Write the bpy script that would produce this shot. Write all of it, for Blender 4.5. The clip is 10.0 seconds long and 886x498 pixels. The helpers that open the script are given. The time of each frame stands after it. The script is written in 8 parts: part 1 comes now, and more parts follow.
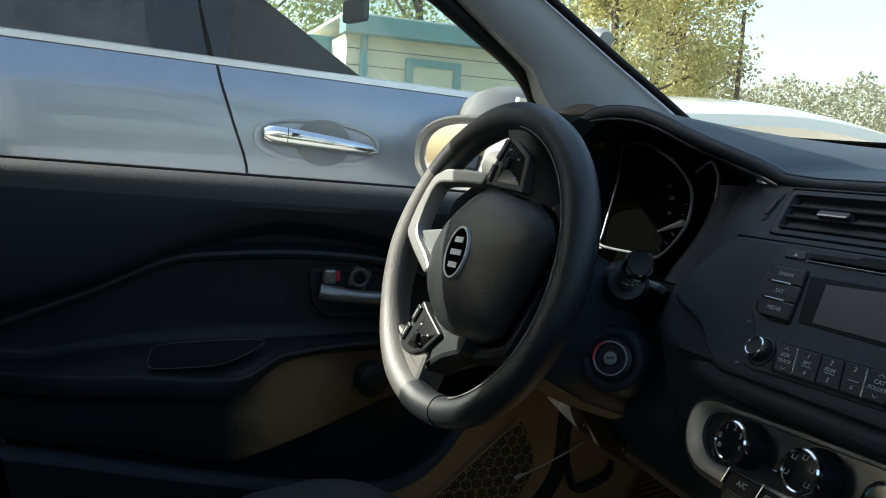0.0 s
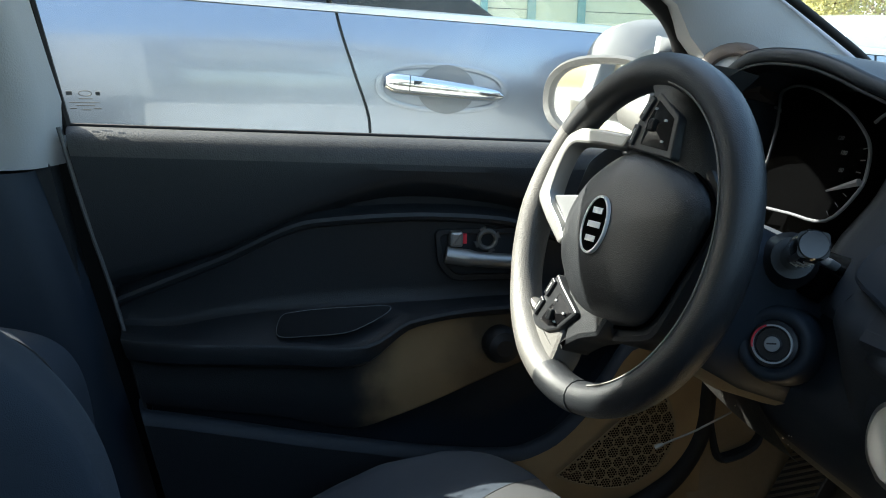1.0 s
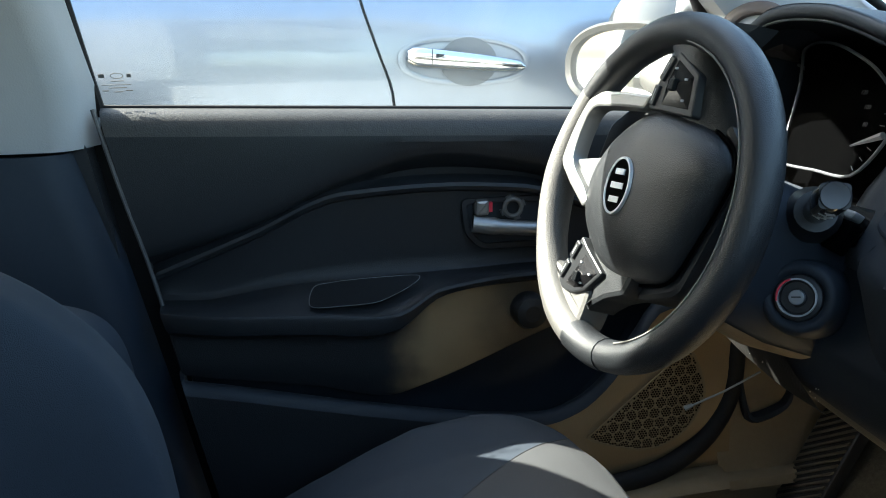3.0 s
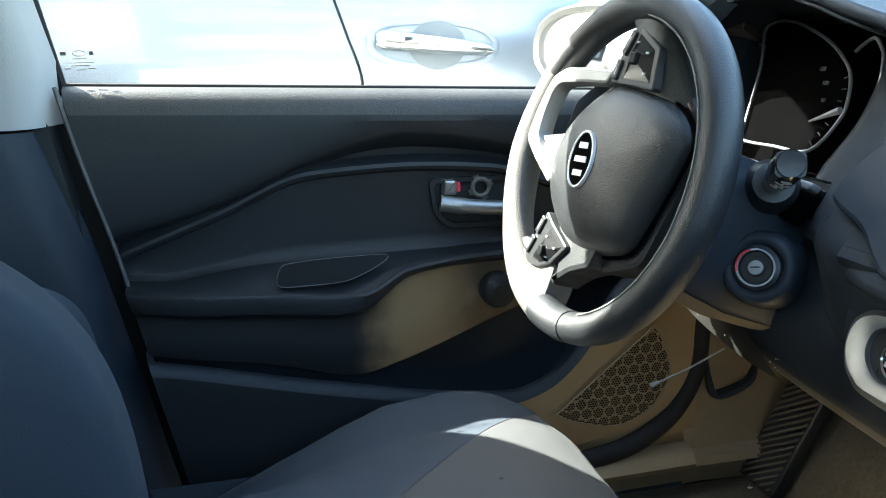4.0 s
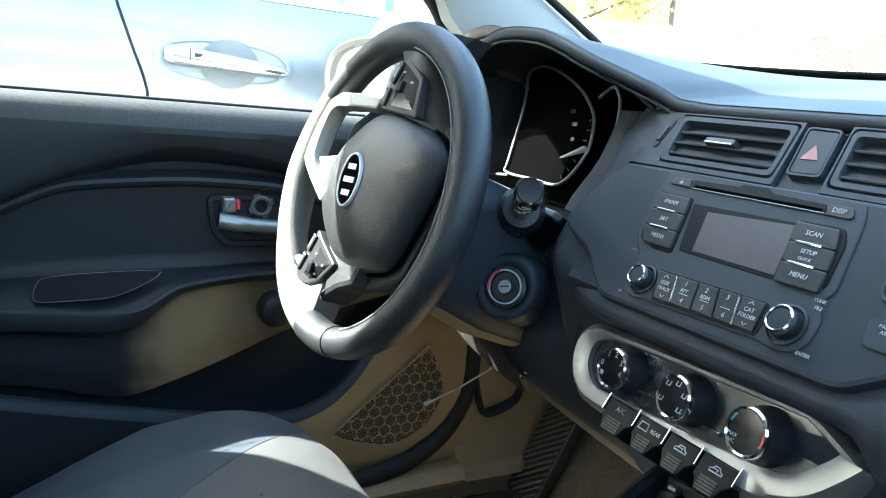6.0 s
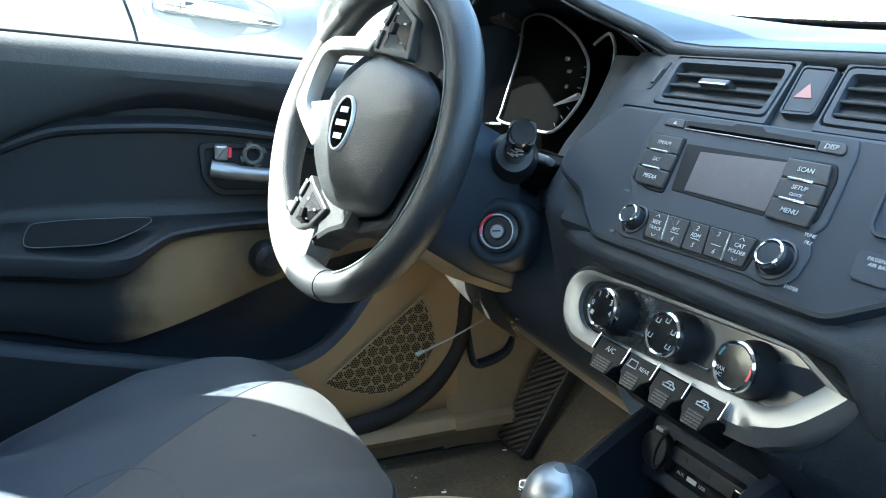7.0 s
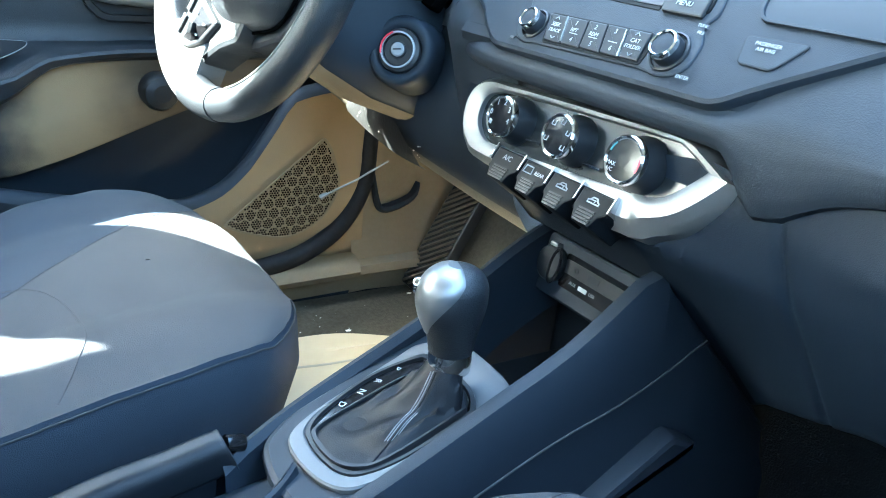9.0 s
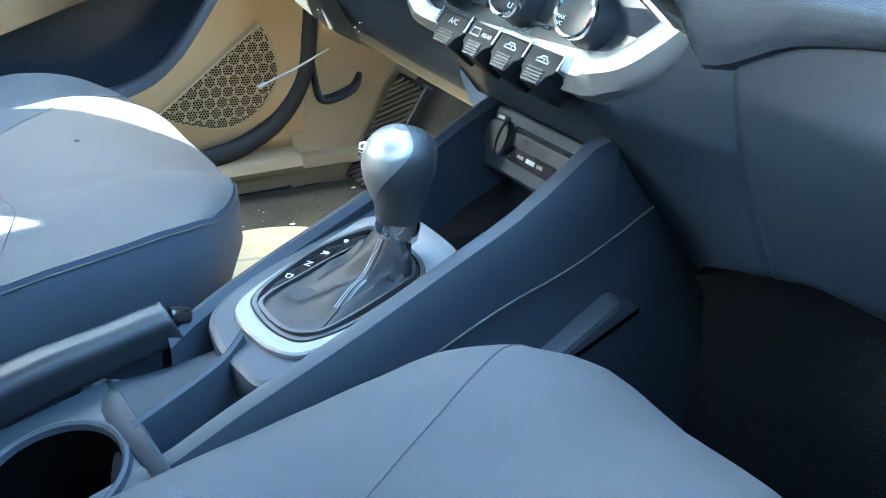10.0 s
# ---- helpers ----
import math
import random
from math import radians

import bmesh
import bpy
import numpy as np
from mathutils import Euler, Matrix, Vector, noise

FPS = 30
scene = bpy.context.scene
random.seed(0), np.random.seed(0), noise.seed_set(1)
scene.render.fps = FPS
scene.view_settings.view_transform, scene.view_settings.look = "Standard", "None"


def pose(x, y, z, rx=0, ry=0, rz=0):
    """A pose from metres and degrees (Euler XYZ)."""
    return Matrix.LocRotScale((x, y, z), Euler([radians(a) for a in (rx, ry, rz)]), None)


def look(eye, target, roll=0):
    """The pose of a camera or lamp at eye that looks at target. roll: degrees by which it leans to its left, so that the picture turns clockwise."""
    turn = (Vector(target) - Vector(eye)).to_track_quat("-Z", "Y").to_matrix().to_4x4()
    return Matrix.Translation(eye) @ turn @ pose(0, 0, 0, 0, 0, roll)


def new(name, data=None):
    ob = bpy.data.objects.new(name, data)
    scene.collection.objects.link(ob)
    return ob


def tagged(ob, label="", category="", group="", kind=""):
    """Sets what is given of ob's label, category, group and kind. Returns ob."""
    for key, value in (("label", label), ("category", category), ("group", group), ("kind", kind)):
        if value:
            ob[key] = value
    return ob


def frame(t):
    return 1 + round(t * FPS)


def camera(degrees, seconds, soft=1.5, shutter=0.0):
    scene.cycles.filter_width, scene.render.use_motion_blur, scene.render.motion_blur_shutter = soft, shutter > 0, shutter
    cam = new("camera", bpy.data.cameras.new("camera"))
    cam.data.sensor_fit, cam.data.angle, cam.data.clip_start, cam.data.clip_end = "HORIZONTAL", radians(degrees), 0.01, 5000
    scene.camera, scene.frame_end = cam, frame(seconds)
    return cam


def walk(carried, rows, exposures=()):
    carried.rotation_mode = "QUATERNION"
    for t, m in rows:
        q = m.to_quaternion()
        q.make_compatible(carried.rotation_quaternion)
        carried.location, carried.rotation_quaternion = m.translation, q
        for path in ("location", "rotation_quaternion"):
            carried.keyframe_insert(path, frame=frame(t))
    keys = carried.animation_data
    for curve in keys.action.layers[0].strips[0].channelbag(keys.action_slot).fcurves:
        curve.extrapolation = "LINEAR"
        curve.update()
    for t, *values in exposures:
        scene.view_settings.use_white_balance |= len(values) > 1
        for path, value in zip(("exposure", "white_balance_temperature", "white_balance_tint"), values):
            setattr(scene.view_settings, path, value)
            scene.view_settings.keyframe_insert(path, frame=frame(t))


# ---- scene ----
cam = camera(58.0, 10.0, soft=1.0)
PATH = [
    (0, (-0.337, -0.424, 1.028), (0.406, 1.42, 0.804), 3.3),
    (0.5, (-0.331, -0.369, 1.074), (0.195, 1.543, 0.815), 2.0),
    (1, (-0.323, -0.353, 1.065), (0.122, 1.552, 0.65), 1.1),
    (1.5, (-0.319, -0.357, 1.068), (0.108, 1.549, 0.64), 0.5),
    (2, (-0.32, -0.357, 1.068), (0.098, 1.549, 0.628), -0.0),
    (2.5, (-0.322, -0.358, 1.063), (0.083, 1.551, 0.625), -0.5),
    (2.7, (-0.326, -0.364, 1.06), (0.052, 1.545, 0.599), -0.9),
    (3.8, (-0.323, -0.382, 1.042), (0.066, 1.521, 0.565), -1.6),
    (4, (-0.319, -0.383, 1.038), (0.116, 1.508, 0.553), -0.9),
    (4.5, (-0.304, -0.394, 1.042), (0.334, 1.461, 0.656), 1.0),
    (5, (-0.289, -0.408, 1.035), (0.475, 1.388, 0.598), -0.7),
    (5.5, (-0.286, -0.415, 1.033), (0.578, 1.345, 0.637), 3.1),
    (6.8, (-0.287, -0.427, 1.014), (0.604, 1.306, 0.562), 4.4),
    (7, (-0.286, -0.426, 1.009), (0.61, 1.296, 0.528), 4.3),
    (7.5, (-0.278, -0.431, 0.999), (0.677, 1.242, 0.461), 4.5),
    (8, (-0.273, -0.435, 0.986), (0.697, 1.202, 0.371), 4.8),
    (8.5, (-0.27, -0.442, 0.978), (0.752, 1.155, 0.341), 4.2),
    (9, (-0.275, -0.442, 0.952), (0.787, 1.08, 0.206), 6.8),
    (9.5, (-0.283, -0.448, 0.924), (0.784, 1.009, 0.065), 8.3),
    (10, (-0.276, -0.446, 0.914), (0.869, 0.911, -0.008), 8.0),
]
EXPOSURES = [(0.0, 1.55, 6300, 2), (0.5, 1.5, 6300, 2), (0.7, 1.75, 6200, 2), (1.0, 2.45, 6200, 2), (2.7, 2.7, 6200, 2), (4.0, 3.85, 6200, 0), (5.5, 3.85, 6000, -2), (7.0, 4.25, 5750, -3), (8.0, 4.9, 5450, -4.5), (9.0, 5.45, 5450, -5), (10.0, 6.0, 5450, -5)]
walk(cam, [(t, look(eye, target, roll)) for t, eye, target, roll in PATH], EXPOSURES)

# ---- light ----
SUN_TO = Vector((-1.0, 0.626, 1.0)).normalized()
world = bpy.data.worlds.new("daylight")
scene.world = world
world.use_nodes = True
wn = world.node_tree.nodes
sky = wn.new("ShaderNodeTexSky")
sky.sky_type = "NISHITA"
sky.sun_disc = False
sky.sun_elevation = math.asin(SUN_TO.z)
sky.sun_rotation = math.atan2(SUN_TO.x, SUN_TO.y)
sky.dust_density = 3.0
sky.air_density = 1.3
sky.ozone_density = 0.6
world.node_tree.links.new(sky.outputs[0], wn["Background"].inputs[0])
wn["Background"].inputs[1].default_value = 0.15
sun = new("sun", bpy.data.lights.new("sun", "SUN"))
sun.data.energy = 5.0
sun.data.angle = radians(0.55)
sun.data.color = (1.0, 0.93, 0.82)
sun.matrix_world = look((0, 0, 0), -SUN_TO) @ pose(0, 0, 0)
sun.location = (-20.0, 12.0, 20.0)


# ---- materials ----
def material(name, color, rough=0.6, metal=0.0, grain=0.0, bump=0.0, vary=0.15, large=6.0, dust=0.0, coat=0.0, spec=0.5):
    """Procedural surface: base colour varied at two scales, grain relief, and optional pale dust."""
    m = bpy.data.materials.new(name)
    m.use_nodes = True
    nt = m.node_tree
    bs = nt.nodes["Principled BSDF"]
    bs.inputs["Roughness"].default_value = rough
    bs.inputs["Metallic"].default_value = metal
    bs.inputs["Coat Weight"].default_value = coat
    bs.inputs["Coat Roughness"].default_value = 0.05
    bs.inputs["Specular IOR Level"].default_value = spec
    tc = nt.nodes.new("ShaderNodeTexCoord")
    big = nt.nodes.new("ShaderNodeTexNoise")
    big.inputs["Scale"].default_value = large
    big.inputs["Detail"].default_value = 4
    nt.links.new(tc.outputs["Object"], big.inputs["Vector"])
    ramp = nt.nodes.new("ShaderNodeMix")
    ramp.data_type = "RGBA"
    ramp.inputs["A"].default_value = (*[c * (1 - vary) for c in color], 1)
    ramp.inputs["B"].default_value = (*[min(1, c * (1 + vary)) for c in color], 1)
    nt.links.new(big.outputs["Fac"], ramp.inputs["Factor"])
    out = ramp.outputs["Result"]
    if dust:
        dn = nt.nodes.new("ShaderNodeTexNoise")
        dn.inputs["Scale"].default_value = 140
        dn.inputs["Detail"].default_value = 8
        dn.inputs["Roughness"].default_value = 0.75
        nt.links.new(tc.outputs["Object"], dn.inputs["Vector"])
        mr = nt.nodes.new("ShaderNodeMapRange")
        mr.inputs["From Min"].default_value = 0.3
        mr.inputs["From Max"].default_value = 0.95
        mr.inputs["To Max"].default_value = dust
        nt.links.new(dn.outputs["Fac"], mr.inputs["Value"])
        dm = nt.nodes.new("ShaderNodeMix")
        dm.data_type = "RGBA"
        dm.inputs["B"].default_value = (0.42, 0.37, 0.29, 1)
        nt.links.new(mr.outputs["Result"], dm.inputs["Factor"])
        nt.links.new(out, dm.inputs["A"])
        out = dm.outputs["Result"]
    nt.links.new(out, bs.inputs["Base Color"])
    rn = nt.nodes.new("ShaderNodeMapRange")
    rn.inputs["To Min"].default_value = max(0.0, rough - 0.06)
    rn.inputs["To Max"].default_value = min(1.0, rough + 0.06)
    nt.links.new(big.outputs["Fac"], rn.inputs["Value"])
    nt.links.new(rn.outputs["Result"], bs.inputs["Roughness"])
    if bump:
        gn = nt.nodes.new("ShaderNodeTexNoise")
        gn.inputs["Scale"].default_value = grain
        gn.inputs["Detail"].default_value = 3
        nt.links.new(tc.outputs["Object"], gn.inputs["Vector"])
        bp = nt.nodes.new("ShaderNodeBump")
        bp.inputs["Strength"].default_value = bump
        bp.inputs["Distance"].default_value = 0.001
        nt.links.new(gn.outputs["Fac"], bp.inputs["Height"])
        nt.links.new(bp.outputs["Normal"], bs.inputs["Normal"])
    return m


PLASTIC = material("grained_plastic", (0.0145, 0.0195, 0.027), 0.5, grain=1500, bump=0.2, dust=0.006, spec=0.22)
PLASTIC_SOFT = material("soft_dash_skin", (0.019, 0.0245, 0.033), 0.55, grain=1100, bump=0.28, dust=0.02, spec=0.25)
LOWER_SKIN = material("lower_dash_skin", (0.0058, 0.0118, 0.0215), 0.55, grain=1300, bump=0.25, dust=0.012, spec=0.25)
DOOR_SKIN = material("door_skin", (0.0105, 0.0125, 0.0155), 0.42, grain=800, bump=0.4, dust=0.012, spec=0.28)
# Dusty plastic, its tan deepened to paint the warm light bounced from the floor.
DUSTY_WARM = material("dusty_warm_lit_plastic", (0.185, 0.134, 0.072), 0.5, grain=700, bump=0.45, vary=0.35, dust=0.14, large=7)
SATIN_BLACK = material("satin_black", (0.013, 0.0145, 0.017), 0.4, vary=0.1, dust=0.02, spec=0.3)
SWITCH_BLACK = material("switch_black", (0.005, 0.006, 0.0072), 0.45, vary=0.1, dust=0.006, spec=0.1)
GLOSS_BLACK = material("gloss_black", (0.007, 0.007, 0.008), 0.14, vary=0.05, dust=0.008)
PIANO = material("piano_black", (0.004, 0.0045, 0.005), 0.1, vary=0.05, dust=0.004, spec=0.3)
# Shade of recesses and slots painted as a dark tone; also hidden backs.
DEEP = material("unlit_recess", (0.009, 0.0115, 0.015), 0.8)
LEATHER = material("wheel_leather", (0.0115, 0.0132, 0.0155), 0.4, grain=1000, bump=0.5, dust=0.01, spec=0.42)
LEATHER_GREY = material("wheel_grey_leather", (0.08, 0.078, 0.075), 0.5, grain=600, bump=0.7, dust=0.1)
BOOT = material("boot_leather", (0.005, 0.0058, 0.0074), 0.5, grain=1100, bump=0.3, dust=0.003, spec=0.25)
SILVER = material("satin_silver", (0.235, 0.235, 0.23), 0.4, metal=0.72, vary=0.06, dust=0.025, grain=1500, bump=0.08)
SILVER_GREY = material("grey_metallic", (0.24, 0.25, 0.26), 0.4, metal=0.55, vary=0.06, dust=0.05)
BADGE_METAL = material("badge_metal", (0.6, 0.6, 0.6), 0.35, metal=0.5, vary=0.05)
LEVER = material("dull_lever_metal", (0.24, 0.24, 0.236), 0.36, metal=0.75, vary=0.08)
HEATER_PLATE = material("heater_plate", (0.014, 0.0175, 0.02), 0.22, vary=0.1, dust=0.012)
GRIP = material("handbrake_grip", (0.0065, 0.0085, 0.0115), 0.42, grain=1200, bump=0.2, dust=0.003, spec=0.3)
KNOB_SILVER = material("knob_silver", (0.2, 0.2, 0.197), 0.4, metal=0.75, vary=0.05)
MIRROR_PAINT = material("dull_mirror_paint", (0.14, 0.14, 0.136), 0.45, metal=0.2, vary=0.06, dust=0.05)
PLATE = material("satin_grey_plate", (0.085, 0.09, 0.096), 0.5, metal=0.2, vary=0.06, dust=0.05)
# Near-black that paints shade into wells, gaps and holes; also dial and badge.
SHADE_BLACK = material("shade_black", (0.0004, 0.00045, 0.0005), 0.9, spec=0.02)
CHROME = material("chrome", (0.66, 0.66, 0.66), 0.1, metal=1.0, vary=0.05)
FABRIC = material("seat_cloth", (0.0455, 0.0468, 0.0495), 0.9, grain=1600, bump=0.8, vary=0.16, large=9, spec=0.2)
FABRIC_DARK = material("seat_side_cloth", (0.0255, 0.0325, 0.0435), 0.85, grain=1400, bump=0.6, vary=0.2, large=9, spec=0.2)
STITCH = material("dark_stitching", (0.02, 0.02, 0.022), 0.8)
THREAD = material("grey_thread", (0.16, 0.165, 0.17), 0.8)
# Shaded and warm-lit copies of one carpet, the light put into their colours.
CARPET_SHADED = material("carpet", (0.0055, 0.008, 0.0115), 0.95, grain=500, bump=1.0, vary=0.35, large=20, dust=0.004, spec=0.1)
CARPET_LIT = material("lit_dusty_carpet", (0.05, 0.042, 0.028), 0.95, grain=400, bump=1.0, vary=0.5, large=14, dust=0.16, spec=0.1)
PAPER = material("paper_mat", (0.46, 0.36, 0.22), 0.8, grain=60, bump=0.3, vary=0.06, large=12)
PAPER_MARK = material("paper_print", (0.3, 0.26, 0.19), 0.8)
CRUMB = material("crumbs", (0.7, 0.66, 0.58), 0.8)
PILLAR = material("grey_pillar_trim", (0.29, 0.294, 0.302), 0.75, grain=500, bump=0.3, vary=0.06)
HEADLINER = material("headliner", (0.3, 0.3, 0.29), 0.9, grain=700, bump=0.4)
SEAL_GREY = material("grey_seal_edge", (0.05, 0.05, 0.052), 0.6)
RIM_SEAM = material("highlight_rim_seam", (0.13, 0.128, 0.12), 0.5, vary=0.35, large=60)
# Darker copy of the car paint; the handle dish's shade is in the colour.
DISH_SHADE = material("shaded_paint", (0.13, 0.145, 0.165), 0.5, metal=0.4, vary=0.05)
SILL = material("dusty_sill_skin", (0.024, 0.0245, 0.025), 0.5, grain=500, bump=0.5, vary=0.3, large=25, dust=0.06, spec=0.35)
# Dusty knee plastic with warm bounced light painted into its tan.
KNEE = material("knee_panel_plastic", (0.085, 0.07, 0.046), 0.5, grain=700, bump=0.4, dust=0.12)
WORN = material("worn_shiny_plastic", (0.012, 0.0115, 0.011), 0.42, grain=300, bump=0.4, vary=0.4, large=60, dust=0.015)
RUBBER = material("rubber_seal", (0.008, 0.008, 0.009), 0.65, dust=0.025, spec=0.2)
WHITE_INK = material("white_ink", (0.32, 0.325, 0.33), 0.6)
GREY_INK = material("grey_ink", (0.1, 0.102, 0.105), 0.6)
RED_PLASTIC = material("red_plastic", (0.55, 0.03, 0.05), 0.35)
RED_DIM = material("faded_red", (0.2, 0.065, 0.055), 0.5)
TEAL_INK = material("teal_ink", (0.025, 0.17, 0.2), 0.5)
DISPLAY = material("dead_display", (0.052, 0.045, 0.05), 0.38, vary=0.12, large=15, dust=0.05, spec=0.3)
INLAY = material("smooth_dark_inlay", (0.012, 0.02, 0.03), 0.34, vary=0.08, dust=0.004, spec=0.25)
BROWN_POD = material("brown_pod", (0.06, 0.045, 0.04), 0.55, grain=700, bump=0.3)
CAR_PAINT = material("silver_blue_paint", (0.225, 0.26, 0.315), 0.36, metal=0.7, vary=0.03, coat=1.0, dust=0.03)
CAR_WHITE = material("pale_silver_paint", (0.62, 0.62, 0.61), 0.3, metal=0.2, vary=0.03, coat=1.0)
MIRROR_SHELL = material("mirror_shell", (0.075, 0.071, 0.066), 0.45, vary=0.08, dust=0.06)
WALL_CREAM = material("cream_siding", (0.6, 0.57, 0.44), 0.85, vary=0.06, large=1.5)
TRIM_TEAL = material("teal_trim", (0.16, 0.3, 0.31), 0.6, vary=0.08)
# Ground toned pale and warm for the light it throws back.
ASPHALT = material("asphalt", (0.27, 0.245, 0.2), 0.95, grain=60, bump=1.0, vary=0.3, large=0.6)
BARK = material("bark", (0.09, 0.07, 0.05), 0.95, vary=0.3, large=5)
POLE_WOOD = material("pole_wood", (0.12, 0.09, 0.07), 0.9, vary=0.2)
CONCRETE = material("pale_concrete", (0.5, 0.49, 0.46), 0.9, vary=0.1, large=2)


def leaf_material(name, color):
    """Thin leaves that let part of the light through."""
    m = material(name, color, 0.7, vary=0.35, large=0.8)
    nt = m.node_tree
    tr = nt.nodes.new("ShaderNodeBsdfTranslucent")
    tr.inputs[0].default_value = (*color, 1)
    mix = nt.nodes.new("ShaderNodeMixShader")
    mix.inputs[0].default_value = 0.45
    nt.links.new(nt.nodes["Principled BSDF"].outputs[0], mix.inputs[1])
    nt.links.new(tr.outputs[0], mix.inputs[2])
    nt.links.new(mix.outputs[0], nt.nodes["Material Output"].inputs[0])
    return m


LEAF = leaf_material("leaves_green", (0.3, 0.34, 0.12))
LEAF_GOLD = leaf_material("leaves_yellow", (0.46, 0.44, 0.2))
LEAF_FAR = leaf_material("leaves_far", (0.25, 0.25, 0.17))
LEAF_DARK = leaf_material("leaves_dull", (0.3, 0.25, 0.17))


def fading_glow(name, x0, x1, ahead=1.0):
    """Black door plastic, bounced light painted on in tan that fades unevenly rearwards."""
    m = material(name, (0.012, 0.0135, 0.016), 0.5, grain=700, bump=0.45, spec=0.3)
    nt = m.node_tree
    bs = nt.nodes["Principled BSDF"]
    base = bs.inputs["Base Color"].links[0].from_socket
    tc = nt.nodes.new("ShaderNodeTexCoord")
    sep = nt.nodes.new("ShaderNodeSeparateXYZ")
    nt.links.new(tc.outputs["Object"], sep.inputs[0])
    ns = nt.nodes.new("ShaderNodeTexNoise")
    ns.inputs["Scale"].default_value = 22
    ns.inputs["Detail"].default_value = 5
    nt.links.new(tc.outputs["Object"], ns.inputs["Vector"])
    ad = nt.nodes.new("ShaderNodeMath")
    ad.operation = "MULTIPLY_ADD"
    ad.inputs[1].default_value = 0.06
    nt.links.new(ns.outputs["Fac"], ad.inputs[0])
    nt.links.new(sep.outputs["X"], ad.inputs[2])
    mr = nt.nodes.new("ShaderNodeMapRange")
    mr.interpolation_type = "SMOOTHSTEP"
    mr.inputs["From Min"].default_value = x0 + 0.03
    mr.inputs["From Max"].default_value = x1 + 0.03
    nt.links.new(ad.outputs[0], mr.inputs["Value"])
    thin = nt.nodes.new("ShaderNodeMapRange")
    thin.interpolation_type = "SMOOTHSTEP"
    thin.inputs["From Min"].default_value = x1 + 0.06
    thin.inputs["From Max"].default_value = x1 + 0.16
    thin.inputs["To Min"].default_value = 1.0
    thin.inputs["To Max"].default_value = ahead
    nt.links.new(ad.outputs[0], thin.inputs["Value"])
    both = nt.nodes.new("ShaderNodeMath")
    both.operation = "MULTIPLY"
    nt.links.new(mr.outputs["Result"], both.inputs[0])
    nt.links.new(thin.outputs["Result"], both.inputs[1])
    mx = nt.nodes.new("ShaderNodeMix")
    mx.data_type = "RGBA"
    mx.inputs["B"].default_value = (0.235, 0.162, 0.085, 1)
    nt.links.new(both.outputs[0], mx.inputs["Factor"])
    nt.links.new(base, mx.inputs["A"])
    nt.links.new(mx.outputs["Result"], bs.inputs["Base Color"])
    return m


# Warm bounced light painted into the colour of the door panel and pocket.
GLOW_PANEL = fading_glow("glow_door_panel", -0.21, -0.13, 0.38)
GLOW_POCKET = fading_glow("glow_map_pocket", -0.06, 0.08)


def glass_material(name, tint, pale_film, ior=1.45):
    """Clear pane with a thin uneven pale film, for dust and for haze."""
    m = bpy.data.materials.new(name)
    m.use_nodes = True
    nt = m.node_tree
    nt.nodes.remove(nt.nodes["Principled BSDF"])
    clear = nt.nodes.new("ShaderNodeBsdfTransparent")
    clear.inputs[0].default_value = (*tint, 1)
    gloss = nt.nodes.new("ShaderNodeBsdfGlossy")
    gloss.inputs["Roughness"].default_value = 0.02
    fr = nt.nodes.new("ShaderNodeFresnel")
    fr.inputs[0].default_value = ior
    mix = nt.nodes.new("ShaderNodeMixShader")
    nt.links.new(fr.outputs[0], mix.inputs[0])
    nt.links.new(clear.outputs[0], mix.inputs[1])
    nt.links.new(gloss.outputs[0], mix.inputs[2])
    film = nt.nodes.new("ShaderNodeBsdfDiffuse")
    film.inputs[0].default_value = (0.75, 0.73, 0.68, 1)
    tc = nt.nodes.new("ShaderNodeTexCoord")
    ns = nt.nodes.new("ShaderNodeTexNoise")
    ns.inputs["Scale"].default_value = 14
    ns.inputs["Detail"].default_value = 8
    ns.inputs["Roughness"].default_value = 0.7
    nt.links.new(tc.outputs["Object"], ns.inputs["Vector"])
    mr = nt.nodes.new("ShaderNodeMapRange")
    mr.inputs["From Min"].default_value = 0.3
    mr.inputs["From Max"].default_value = 0.8
    mr.inputs["To Min"].default_value = pale_film * 0.5
    mr.inputs["To Max"].default_value = pale_film * 1.8
    nt.links.new(ns.outputs["Fac"], mr.inputs["Value"])
    mix2 = nt.nodes.new("ShaderNodeMixShader")
    nt.links.new(mr.outputs[0], mix2.inputs[0])
    nt.links.new(mix.outputs[0], mix2.inputs[1])
    nt.links.new(film.outputs[0], mix2.inputs[2])
    nt.links.new(mix2.outputs[0], nt.nodes["Material Output"].inputs[0])
    return m


GLASS = glass_material("dusty_side_glass", (0.93, 0.96, 0.95), 0.08)
# Film raised here and on the neighbour's panes to paint haze.
GLASS_FRONT = glass_material("windshield_glass", (0.93, 0.96, 0.95), 0.04)
GLASS_TINT = glass_material("tinted_glass", (0.84, 0.9, 0.86), 0.006)
GLASS_DARK = glass_material("privacy_glass", (0.05, 0.055, 0.06), 0.055)
GLASS_FAR = glass_material("far_clear_glass", (0.8, 0.86, 0.82), 0.045, 1.12)
GLASS_REAR = glass_material("tinted_rear_glass", (0.16, 0.17, 0.17), 0.01)
GLASS_LENS = glass_material("gauge_lens", (0.8, 0.8, 0.82), 0.0003, 1.02)
MIRROR = material("mirror_glass", (0.85, 0.86, 0.87), 0.02, metal=1.0, vary=0.02)


# ---- building helpers ----
def thing(name, at, label, category, group="", kind=""):
    ob = new(name)
    ob.location = at
    ob.empty_display_size = 0.05
    return tagged(ob, label, category, group, kind)


